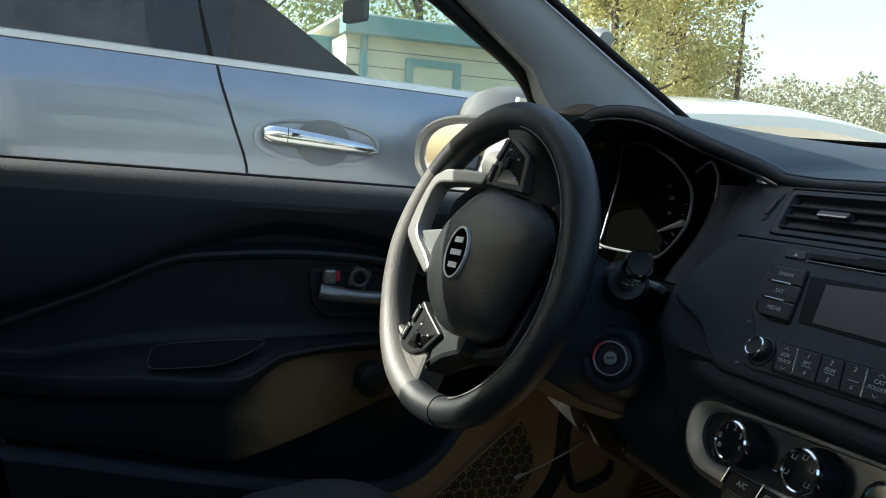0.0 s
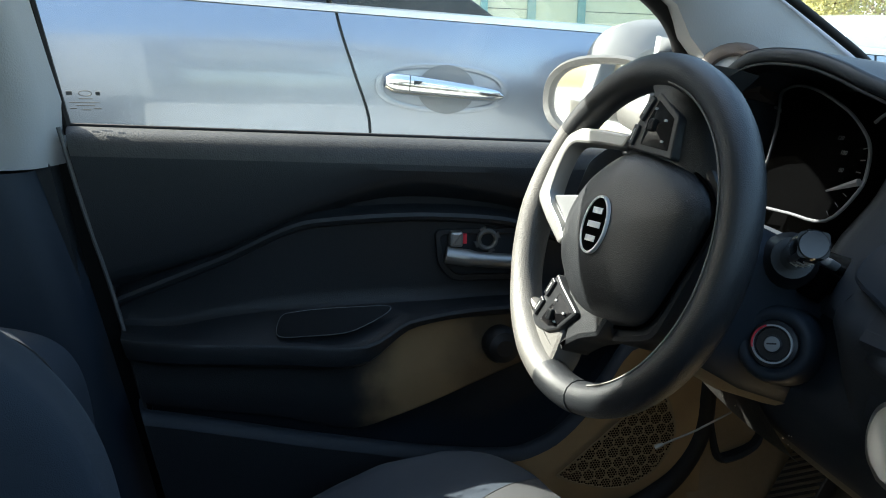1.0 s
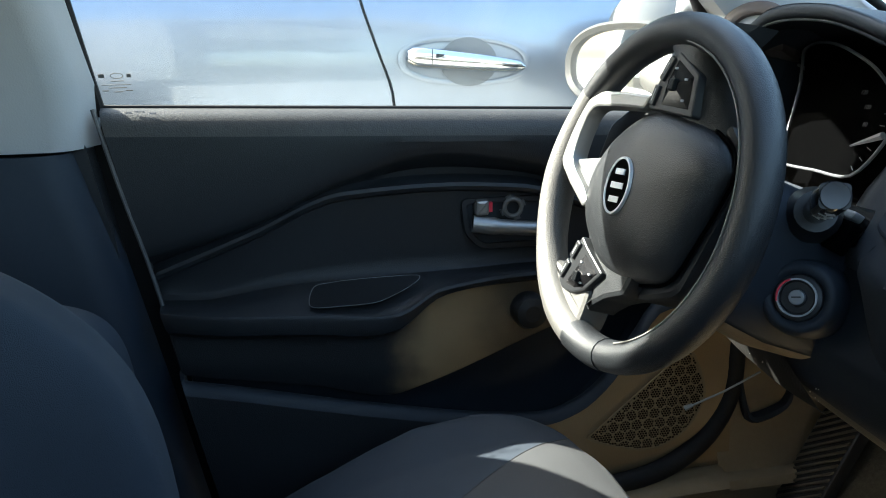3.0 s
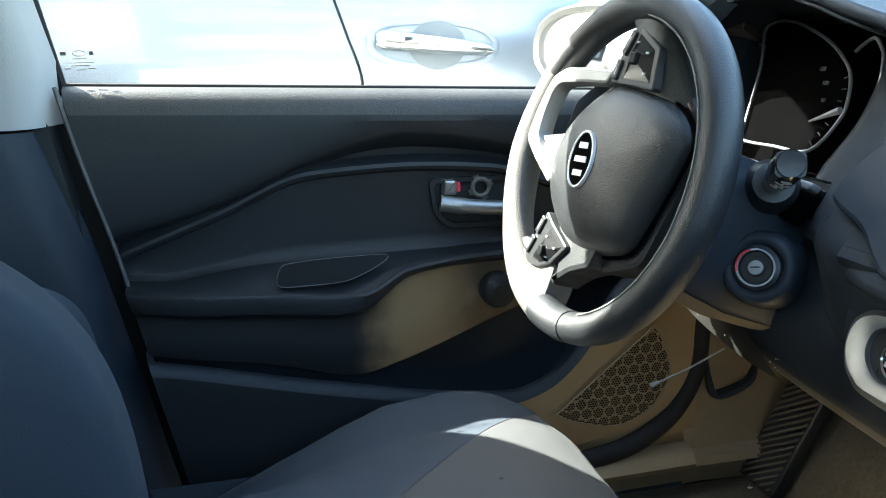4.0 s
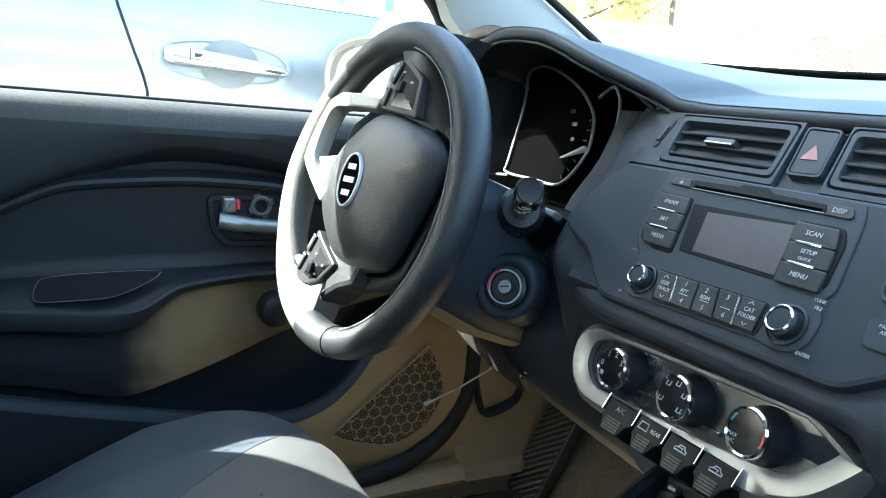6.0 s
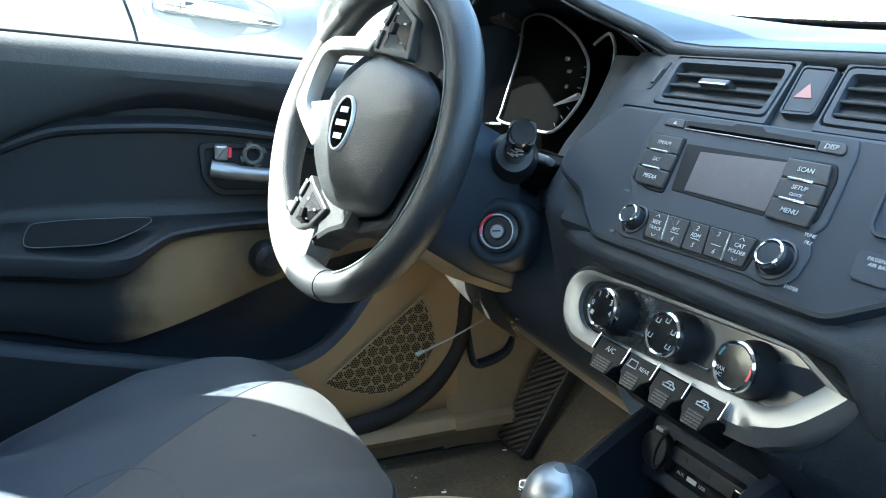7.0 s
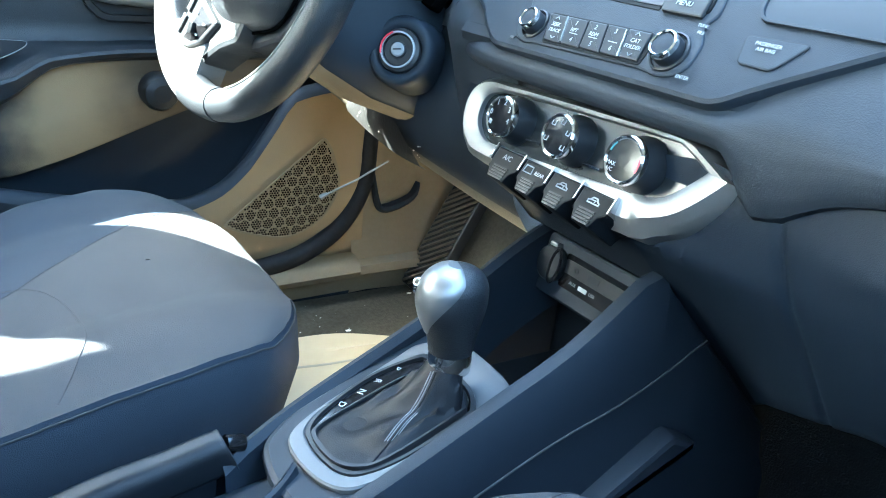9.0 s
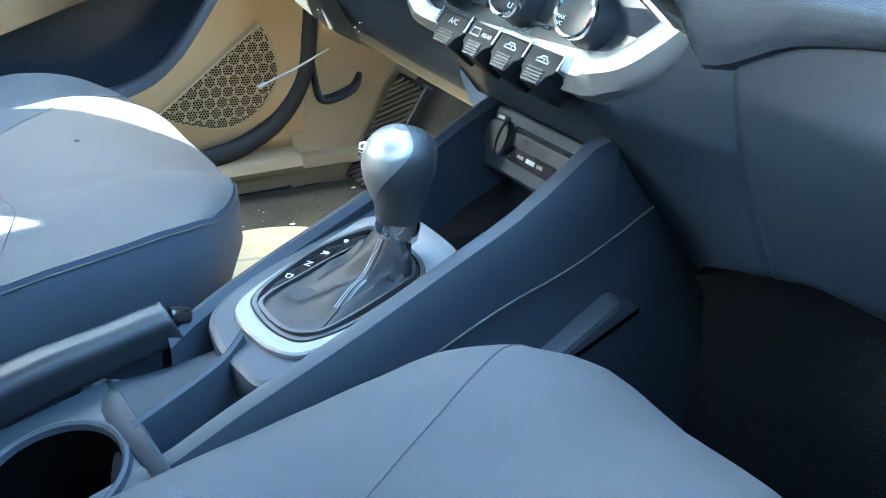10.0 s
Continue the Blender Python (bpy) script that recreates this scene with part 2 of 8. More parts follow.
def part(name, bm, mat, parent=None, label="", smooth=True, toward=None):
    """Links a bmesh in world coordinates as one mesh object, under a thing or under a part."""
    bmesh.ops.recalc_face_normals(bm, faces=bm.faces)
    if toward is not None:
        bm.normal_update()
        if sum(f.normal.dot(Vector(toward) - f.calc_center_median()) for f in bm.faces) < 0:
            bmesh.ops.reverse_faces(bm, faces=bm.faces)
    me = bpy.data.meshes.new(name)
    bm.to_mesh(me)
    bm.free()
    me.materials.append(mat)
    if smooth:
        me.shade_smooth()
        me.set_sharp_from_angle(angle=radians(38))
        crisp = {k for f in me.polygons if f.loop_total > 4 for k in f.edge_keys}
        for e in me.edges:
            if e.key in crisp:
                e.use_edge_sharp = True
    ob = new(name, me)
    if parent is not None:
        ob.parent = parent
        if parent.type == "EMPTY":
            ob.matrix_parent_inverse = Matrix.Translation(-Vector(parent.location))
    return tagged(ob, label) if label else ob


def axes(origin, u, v):
    """A frame with right u, up v and outward u x v."""
    u, v = Vector(u).normalized(), Vector(v).normalized()
    n = u.cross(v).normalized()
    v = n.cross(u)
    m = Matrix((u, v, n)).transposed().to_4x4()
    m.translation = origin
    return m


def spline(points, steps=8, closed=False):
    """Catmull-Rom through the points."""
    p = [Vector(q) for q in points]
    n = len(p)
    out = []
    for i in range(n if closed else n - 1):
        if closed:
            a, b, c, d = p[i - 1], p[i], p[(i + 1) % n], p[(i + 2) % n]
        else:
            a, b, c, d = p[max(i - 1, 0)], p[i], p[i + 1], p[min(i + 2, n - 1)]
        for k in range(steps):
            t = k / steps
            out.append(0.5 * (2 * b + (c - a) * t + (2 * a - 5 * b + 4 * c - d) * t * t + (3 * b - a - 3 * c + d) * t ** 3))
    if not closed:
        out.append(p[-1])
    return out


def rounded(poly, r, seg=3):
    """2D polygon with its corners cut round."""
    out = []
    n = len(poly)
    for i in range(n):
        a, b, c = (Vector(poly[k % n]).to_2d() for k in (i - 1, i, i + 1))
        rr = min(r, (a - b).length * 0.45, (c - b).length * 0.45)
        p, q = b + (a - b).normalized() * rr, b + (c - b).normalized() * rr
        for k in range(seg + 1):
            t = k / seg
            out.append((1 - t) ** 2 * p + 2 * t * (1 - t) * b + t * t * q)
    return out


def bm_loft(rings, closed=True, caps=True, bm=None):
    """Skin between rings of equal length."""
    bm = bm or bmesh.new()
    vs = [[bm.verts.new(p) for p in ring] for ring in rings]
    n = len(vs[0])
    for a, b in zip(vs, vs[1:]):
        for i in range(n if closed else n - 1):
            j = (i + 1) % n
            bm.faces.new((a[i], a[j], b[j], b[i]))
    if caps and closed:
        bm.faces.new(vs[0][::-1])
        bm.faces.new(vs[-1])
    return bm


def bm_prism(poly, m, z0, z1, bevel=0.0, bm=None):
    """Polygon of the frame m, from depth z0 to z1, its front edge bevelled."""
    def ring(inset, z):
        out = []
        n = len(poly)
        for i in range(n):
            a, b, d = (Vector(poly[k % n]).to_2d() for k in (i - 1, i, i + 1))
            t = (d - a)
            nn = Vector((-t.y, t.x)).normalized() * turn if t.length else Vector((0, 0))
            q = b + nn * inset
            out.append(m @ Vector((q.x, q.y, z)))
        return out
    area = sum(poly[i - 1][0] * poly[i][1] - poly[i][0] * poly[i - 1][1] for i in range(len(poly)))
    turn = 1 if area > 0 else -1
    rings = [ring(0, z0)]
    if bevel:
        rings += [ring(0, z1 - bevel), ring(bevel * 0.3, z1 - bevel * 0.3), ring(bevel, z1)]
    else:
        rings.append(ring(0, z1))
    return bm_loft(rings, bm=bm)


def rect(x0, y0, x1, y1):
    return [(x0, y0), (x1, y0), (x1, y1), (x0, y1)]


def bm_frame(outer, inner, m, z0, z1, bm=None):
    """Flat ring between two polygons of equal length."""
    f = lambda poly, z: [m @ Vector((p[0], p[1], z)) for p in poly]
    rings = [f(outer, z0), f(outer, z1 - 0.0015), [a.lerp(b, 0.12) for a, b in zip(f(outer, z1), f(inner, z1))],
             [a.lerp(b, 0.88) for a, b in zip(f(outer, z1), f(inner, z1))], f(inner, z1 - 0.0015), f(inner, z0), f(outer, z0)]
    return bm_loft(rings, caps=False, bm=bm)


def bm_tube(points, radius, n=12, caps=True, bm=None, flat=1.0, up=(0, 0, 1)):
    """Tube along points; radius a number or a list."""
    pts = [Vector(p) for p in points]
    rings = []
    for i, p in enumerate(pts):
        t = (pts[min(i + 1, len(pts) - 1)] - pts[max(i - 1, 0)]).normalized()
        s = t.cross(Vector(up))
        s = s.normalized() if s.length > 1e-4 else t.orthogonal().normalized()
        w = s.cross(t)
        r = radius[i] if isinstance(radius, (list, tuple)) else radius
        rings.append([p + (s * math.cos(a) + w * math.sin(a) * flat) * r for a in (2 * math.pi * k / n for k in range(n))])
    return bm_loft(rings, caps=caps, bm=bm)


def bm_loop_tube(points, radius, n=8, normal=(-1, 0, 0.4), bm=None):
    """Closed tube."""
    bm = bm or bmesh.new()
    pts = [Vector(p) for p in points]
    k = len(pts)
    rings = []
    for i, p in enumerate(pts):
        t = (pts[(i + 1) % k] - pts[i - 1]).normalized()
        s = t.cross(Vector(normal)).normalized()
        w = s.cross(t)
        rings.append([p + (s * math.cos(a) + w * math.sin(a)) * radius for a in (2 * math.pi * j / n for j in range(n))])
    return bm_loft(rings + [rings[0]], caps=False, bm=bm)


def bm_lathe(profile, m, n=24, bm=None, caps=True):
    """Profile of (radius, height) turned about the frame's outward axis."""
    rings = [[m @ Vector((r * math.cos(a), r * math.sin(a), z)) for a in (2 * math.pi * k / n for k in range(n))] for r, z in profile]
    return bm_loft(rings, bm=bm, caps=caps)


def bm_box(lo, hi, bevel=0.004, m=None, bm=None):
    """Box between two corners with rounded vertical edges and soft rims."""
    m = m or Matrix()
    x0, y0, z0 = lo
    x1, y1, z1 = hi
    poly = rounded(rect(x0, y0, x1, y1), bevel * 1.5)
    return bm_prism(poly, m, z0, z1, bevel, bm=bm)


def bm_grid(fn, nu, nv, bm=None, thick=None):
    """Surface fn(i/nu, j/nv); thick: an offset that gives it a back."""
    bm = bm or bmesh.new()
    v = [[bm.verts.new(fn(i / nu, j / nv)) for j in range(nv + 1)] for i in range(nu + 1)]
    for i in range(nu):
        for j in range(nv):
            bm.faces.new((v[i][j], v[i + 1][j], v[i + 1][j + 1], v[i][j + 1]))
    if thick is not None:
        t = Vector(thick)
        w = [[bm.verts.new(p.co + t) for p in row] for row in v]
        for i in range(nu):
            for j in range(nv):
                bm.faces.new((w[i][j], w[i][j + 1], w[i + 1][j + 1], w[i + 1][j]))
        for i in range(nu):
            bm.faces.new((v[i][0], w[i][0], w[i + 1][0], v[i + 1][0]))
            bm.faces.new((v[i][nv], v[i + 1][nv], w[i + 1][nv], w[i][nv]))
        for j in range(nv):
            bm.faces.new((v[0][j], v[0][j + 1], w[0][j + 1], w[0][j]))
            bm.faces.new((v[nu][j], w[nu][j], w[nu][j + 1], v[nu][j + 1]))
    return bm


def lettering(text, m, at, size, mat, parent, z=0.0, turn=0.0):
    """A word in the built-in font, laid 0.3 mm proud on the frame m."""
    cu = bpy.data.curves.new("lettering", "FONT")
    cu.body, cu.size, cu.extrude = text, size, 0.00015
    cu.align_x, cu.align_y = "CENTER", "CENTER"
    cu.resolution_u = 2
    tmp = bpy.data.objects.new("lettering", cu)
    me = bpy.data.meshes.new_from_object(tmp)
    bpy.data.objects.remove(tmp)
    me.transform(m @ Matrix.Translation((at[0], at[1], z + 0.0004)) @ Matrix.Rotation(turn, 4, "Z"))
    me.materials.clear()
    me.materials.append(mat)
    ob = new("lettering", me)
    ob.parent = parent
    if parent.type == "EMPTY":
        ob.matrix_parent_inverse = Matrix.Translation(-Vector(parent.location))
    return ob


def bm_bar(m, x0, y0, x1, y1, z, h=0.0006, bm=None):
    return bm_prism(rect(x0, y0, x1, y1), m, z - h, z + 0.0004, bm=bm)


def lerp(a, b, t):
    return a + (b - a) * t


def curve(table, x):
    """Smooth reading of a short table of (x, value)."""
    n = len(table)
    if x <= table[0][0]:
        return table[0][1]
    if x >= table[-1][0]:
        return table[-1][1]
    def slope(i):
        if i == 0 or i == n - 1:
            a, b = (table[0], table[1]) if i == 0 else (table[-2], table[-1])
            return (b[1] - a[1]) / (b[0] - a[0])
        l = (table[i][1] - table[i - 1][1]) / (table[i][0] - table[i - 1][0])
        r = (table[i + 1][1] - table[i][1]) / (table[i + 1][0] - table[i][0])
        return 0.0 if l * r <= 0 else 2 * l * r / (l + r)
    for i in range(n - 1):
        (a, u), (b, v) = table[i], table[i + 1]
        if x <= b:
            h = b - a
            t = (x - a) / h
            return u * (1 + 2 * t) * (1 - t) ** 2 + h * slope(i) * t * (1 - t) ** 2 + v * t * t * (3 - 2 * t) + h * slope(i + 1) * t * t * (t - 1)


# ---- the car's shell ----
LINE = 1.0 / 0.556


def shield_x(y, z):
    """Where the windscreen stands at that place across and height."""
    bow = 0.13 * (1 - min(1.0, abs(y) / 0.62) ** 2)
    return 0.59 - (z - 1.05) * LINE + bow * (1 if z < 1.2 else max(0.4, 1 - (z - 1.2) * 2.7))


def build_shell():
    # floor, tunnel and firewall under and before the occupants
    bm = bm_grid(lambda u, v: Vector((lerp(-1.3, 0.42, u), lerp(-0.64, 0.72, v), 0.36 + 0.004 * math.sin(31 * u + 17 * v))), 20, 24, thick=(0, 0, -0.05))
    tagged(part("floor", bm, CARPET_SHADED), "dusty carpet of the car's floor, shade painted into its dark tone", "floor", kind="structure")
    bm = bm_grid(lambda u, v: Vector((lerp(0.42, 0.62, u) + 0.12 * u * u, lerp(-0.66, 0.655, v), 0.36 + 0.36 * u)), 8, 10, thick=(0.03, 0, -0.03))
    tagged(part("toe_board", bm, CARPET_LIT), "dusty carpet rising below the dashboard, warm light in its brown", "floor carpet", kind="structure")
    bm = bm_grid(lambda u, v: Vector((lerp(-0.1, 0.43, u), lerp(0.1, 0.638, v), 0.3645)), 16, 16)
    tagged(part("footwell_carpet", bm, CARPET_LIT), "dusty carpet of the driver's footwell, warm light in its brown", "floor carpet", kind="structure")
    bm = bm_box((0.72, -0.7, 0.3), (0.78, 0.7, 1.03), 0.004)
    tagged(part("firewall", bm, DEEP), "dark firewall behind the dashboard", "wall", kind="structure")
    # roof
    bm = bm_grid(lambda u, v: Vector((lerp(-1.5, -0.09 + 0.05 * (1 - (2 * v - 1) ** 2), u), lerp(-0.6, 0.6, v), 1.405 + 0.03 * (1 - (2 * v - 1) ** 2))), 10, 14, thick=(0, 0, 0.035))
    tagged(part("roof", bm, HEADLINER), "pale grey cloth headliner of the roof", "ceiling", kind="structure")
    # passenger side, closed with its door; unseen, built high to limit light
    m = Matrix(((1, 0, 0, 0), (0, 0, -1, -0.66), (0, 1, 0, 0), (0, 0, 0, 1)))
    bm = bm_prism([(-0.66, 0.32), (0.75, 0.32), (0.75, 1.0), (0.3, 1.07), (-0.66, 1.09)], m, 0.0, 0.06)
    tagged(part("wall_passenger_side", bm, DOOR_SKIN), "dark trimmed passenger door side of the cabin", "wall", kind="structure")
    bm = bm_prism([(-1.5, 0.32), (-0.66, 0.32), (-0.66, 1.24), (-1.5, 1.24)], m, 0.0, 0.06)
    tagged(part("wall_passenger_rear", bm, DOOR_SKIN), "dark trimmed rear door side of the cabin", "wall", kind="structure")
    # rear bulkhead
    bm = bm_box((-1.56, -0.7, 0.32), (-1.5, 0.7, 1.05), 0.004)
    tagged(part("wall_rear", bm, FABRIC_DARK), "dark cloth rear of the cabin", "wall", kind="structure")
    # driver side behind the front door
    poly = [(-1.5, 0.32), (-0.47, 0.32), (-0.53, 0.72), (-0.575, 0.98), (-1.5, 1.0)]
    m = Matrix(((1, 0, 0, 0), (0, 0, -1, 0.75), (0, 1, 0, 0), (0, 0, 0, 1)))
    bm = bm_prism(poly, m, 0.0, 0.05)
    tagged(part("wall_driver_side", bm, DOOR_SKIN), "dark side trim behind the driver's door", "wall", kind="structure")
    m = Matrix(((1, 0, 0, 0), (0, 0, -1, 0.765), (0, 1, 0, 0), (0, 0, 0, 1)))
    bm = bm_prism([(-0.66, 0.36), (-0.36, 0.36), (-0.44, 0.7), (-0.5, 0.99), (-0.66, 0.99)], m, 0.0, 0.02)
    tagged(part("door_jamb", bm, RUBBER), "black door jamb behind the driver's door", "door jamb", kind="structure")
    # inner sill and kick panel in the driver's footwell
    prof = [(0.66, 0.72), (0.668, 0.6), (0.655, 0.47), (0.64, 0.425), (0.625, 0.418), (0.62, 0.405), (0.64, 0.395), (0.645, 0.36)]
    xs = [0.30, 0.33, 0.36, 0.45, 0.55, 0.64]
    rings = [[Vector((x, y, z)) for y, z in prof] for x in xs]
    kick = tagged(part("kick_panel", bm_loft(rings, closed=False), DUSTY_WARM), "dusty plastic kick panel with a finger notch, warm light in its tan", "trim panel", kind="structure")
    pts = [(0.335, 0.658, 0.575), (0.345, 0.655, 0.52), (0.36, 0.654, 0.505), (0.41, 0.656, 0.52), (0.425, 0.66, 0.545)]
    part("finger_notch", bm_tube(spline(pts, 4), [0.004, 0.007, 0.009, 0.011, 0.012, 0.012, 0.012, 0.013, 0.014, 0.014, 0.014, 0.013, 0.012, 0.011, 0.009, 0.007, 0.005], n=8, flat=0.5), DEEP, kick)
    prof = [(0.648, 0.432), (0.622, 0.424), (0.612, 0.41), (0.62, 0.398), (0.645, 0.392), (0.65, 0.36)]
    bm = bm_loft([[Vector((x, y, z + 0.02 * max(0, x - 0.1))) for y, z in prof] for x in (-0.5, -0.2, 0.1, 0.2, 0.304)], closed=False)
    tagged(part("door_sill_plate", bm, DUSTY_WARM), "dusty plastic sill plate along the door opening, tinted for warm light", "sill plate", kind="structure")
    # door-frame seal that rises by the kick panel
    pts = [(-0.5, 0.634, 0.424), (-0.2, 0.634, 0.424), (0.05, 0.634, 0.427), (0.15, 0.636, 0.434), (0.22, 0.642, 0.45), (0.28, 0.652, 0.485), (0.318, 0.658, 0.545), (0.325, 0.66, 0.62), (0.325, 0.665, 0.72), (0.32, 0.67, 0.9)]
    tagged(part("door_seal", bm_tube(spline(pts, 6), 0.0155, n=10), RUBBER), "black rubber door seal round the opening", "seal", kind="structure")
    # own bonnet, sunlit ahead of the windscreen
    bm = bm_grid(lambda u, v: Vector((lerp(0.8, 1.75, u), lerp(-0.72, 0.72, v), 0.98 - 0.16 * u * u + 0.03 * (1 - (2 * v - 1) ** 2))), 8, 12, thick=(0, 0, -0.03))
    tagged(part("bonnet", bm, CAR_WHITE), "pale silver bonnet of the car", "bonnet", kind="structure")
    # windscreen
    def sh(u, v):
        y, z = lerp(-0.62, 0.62, v), lerp(1.04, 1.43, u)
        return Vector((shield_x(y, z), y, z))
    w = part("windscreen", bm_grid(sh, 10, 20), GLASS_FRONT, toward=(-0.3, -0.4, 1.0))
    w.visible_shadow = False
    tagged(w, "clear laminated windscreen", "windscreen", kind="structure")
    def frit(u, v):
        y = lerp(-0.62, 0.62, v)
        z = lerp(1.045, 1.081 + 0.02 * (abs(y) / 0.62) ** 4, u)
        return Vector((shield_x(y, z) - 0.006, y, z))
    part("shade_band", bm_grid(frit, 2, 24), GLOSS_BLACK, w, "black band along the foot of the windscreen")
    # unseen rear glass, its tint added to hold back light from behind
    g = part("rear_window", bm_grid(lambda u, v: Vector((-1.5 + 0.12 * u, lerp(-0.66, 0.66, v), lerp(1.04, 1.41, u))), 4, 8), GLASS_REAR, toward=(-0.3, -0.4, 1.0))
    tagged(g, "unseen rear window, tinted dark to cut light", "window", kind="structure")
    # front pillars
    for side, name in ((1, "a_pillar_driver"), (-1, "a_pillar_passenger")):
        rear = [(0.30, 1.03), (0.262, 1.10), (0.236, 1.125), (0.21, 1.165), (0.16, 1.197), (0.06, 1.262), (-0.08, 1.345), (-0.22, 1.41)]
        front = [(0.60, 1.03), (0.50, 1.10), (0.455, 1.127), (0.39, 1.163), (0.33, 1.196), (0.214, 1.262), (0.065, 1.345), (-0.05, 1.41)]
        rings = []
        for (xa, za), (xb, zb) in zip(rear, front):
            lean = (za - 1.0) * 0.12
            y = 0.635 - lean
            if side < 0:
                xb, xa = xb, lerp(xb, xa, 0.62)
            ring = [(xa, y + 0.05, za), (xa, y + 0.012, za), (lerp(xa, xb, 0.12), y, lerp(za, zb, 0.12)), (lerp(xa, xb, 0.5), y - 0.012, lerp(za, zb, 0.5)), (lerp(xa, xb, 0.88), y - 0.004, lerp(za, zb, 0.88)), (xb, y + 0.01, zb), (xb + 0.01, y + 0.05, zb)]
            rings.append([Vector((px, side * py, pz)) for px, py, pz in ring])
        p = tagged(part(name, bm_loft(rings), PILLAR), "pale grey moulded plastic windscreen pillar trim", "pillar trim", kind="structure")
        if side > 0:
            seal = [(x - 0.004, 0.628 - (z - 1.0) * 0.12, z) for x, z in front]
            part("screen_seal", bm_tube(spline(seal, 4), 0.006, n=10), RUBBER, p, "black rubber seal against the windscreen")
    # centre pillar on the driver's side, rear edge widened to trim the sun patch
    prof = [(-0.572, 0.952), (-0.565, 1.03), (-0.583, 1.145), (-0.62, 1.41)]
    rings = []
    for x, z in prof:
        y = 0.715 - (z - 1.0) * 0.28
        rings.append([Vector((x + 0.012, y + 0.02, z)), Vector((x, y - 0.03, z)), Vector((x - 0.01, y - 0.055, z)), Vector((x - 0.03, y - 0.068, z)), Vector((x - 0.23, y - 0.072, z)), Vector((x - 0.24, y + 0.02, z))])
    bp = tagged(part("b_pillar", bm_loft(rings), PILLAR), "pale grey upper centre pillar trim", "pillar trim", kind="structure")
    prof = [(-0.445, 0.40), (-0.49, 0.62), (-0.53, 0.80), (-0.573, 0.948)]
    rings = []
    for x, z in prof:
        rings.append([Vector((x - 0.008, 0.72, z)), Vector((x - 0.02, 0.675, z)), Vector((x - 0.05, 0.652, z)), Vector((x - 0.2, 0.645, z)), Vector((x - 0.2, 0.72, z))])
    part("lower_trim", bm_loft(rings), LOWER_SKIN, bp, "black lower part of the pillar trim")
    pts = [(-0.557, 0.70, 1.0), (-0.535, 0.698, 0.9), (-0.505, 0.696, 0.78), (-0.478, 0.694, 0.64), (-0.448, 0.69, 0.5), (-0.43, 0.685, 0.4)]
    part("seal_edge", bm_tube(spline(pts, 5), 0.0028, n=8), SEAL_GREY, bp, "thin pale edge of the door seal")
    # roof rail above the driver's window, set unseen to shape the seat's sun patch
    pts = [(0.02, 0.60, 1.30), (-0.15, 0.585, 1.378), (-0.4, 0.58, 1.408), (-0.7, 0.585, 1.398), (-1.4, 0.6, 1.362)]
    tagged(part("roof_rail", bm_tube(spline(pts, 5), 0.04, n=10), HEADLINER), "pale grey trim of the roof rail", "trim", kind="structure")
    # passenger-side rail and rear pillars that carry the roof
    pts = [(-0.05, -0.60, 1.33), (-0.2, -0.585, 1.385), (-0.5, -0.58, 1.395), (-1.4, -0.6, 1.36)]
    tagged(part("roof_rail_passenger", bm_tube(spline(pts, 5), 0.035, n=10), HEADLINER), "pale grey trim of the passenger roof rail", "trim", kind="structure")
    for s, n in ((-1, "b_pillar_passenger"),):
        bm = bm_loft([[Vector((x + dx, s * y + dy, z)) for dx, dy in ((0, -0.03), (0, 0.03), (-0.15, 0.03), (-0.15, -0.03))] for x, y, z in ((-0.56, 0.70, 0.98), (-0.62, 0.60, 1.41))])
        tagged(part(n, bm, PILLAR), "pale grey centre pillar trim", "pillar trim", kind="structure")
    for s, n in ((1, "c_pillar_driver"), (-1, "c_pillar_passenger")):
        bm = bm_loft([[Vector((x + dx, s * y + dy, z)) for dx, dy in ((0, -0.03), (0, 0.03), (-0.2, 0.03), (-0.2, -0.03))] for x, y, z in ((-1.32, 0.68, 1.0), (-1.25, 0.58, 1.41))])
        tagged(part(n, bm, PILLAR), "pale grey rear pillar trim", "pillar trim", kind="structure")


build_shell()


def build_shading_visor():
    """Unseen visor added at the side window to keep sun off the wheel hub."""
    t = thing("shading_visor", (-0.25, 0.57, 1.4), "unseen grey cloth visor added to shade the wheel hub", "sun visor")
    m = Matrix(((1, 0, 0, 0), (0, 0, -1, 0.59), (0, 1, 0, 0), (0, 0, 0, 1)))
    part("panel", bm_prism(rounded(rect(-0.5, 1.25, -0.06, 1.385), 0.03, 5), m, -0.01, 0.01, 0.006), HEADLINER, t)
    part("hinge_rod", bm_tube([(-0.06, 0.59, 1.375), (0.0, 0.57, 1.385)], 0.006, n=8), SATIN_BLACK, t)


build_shading_visor()


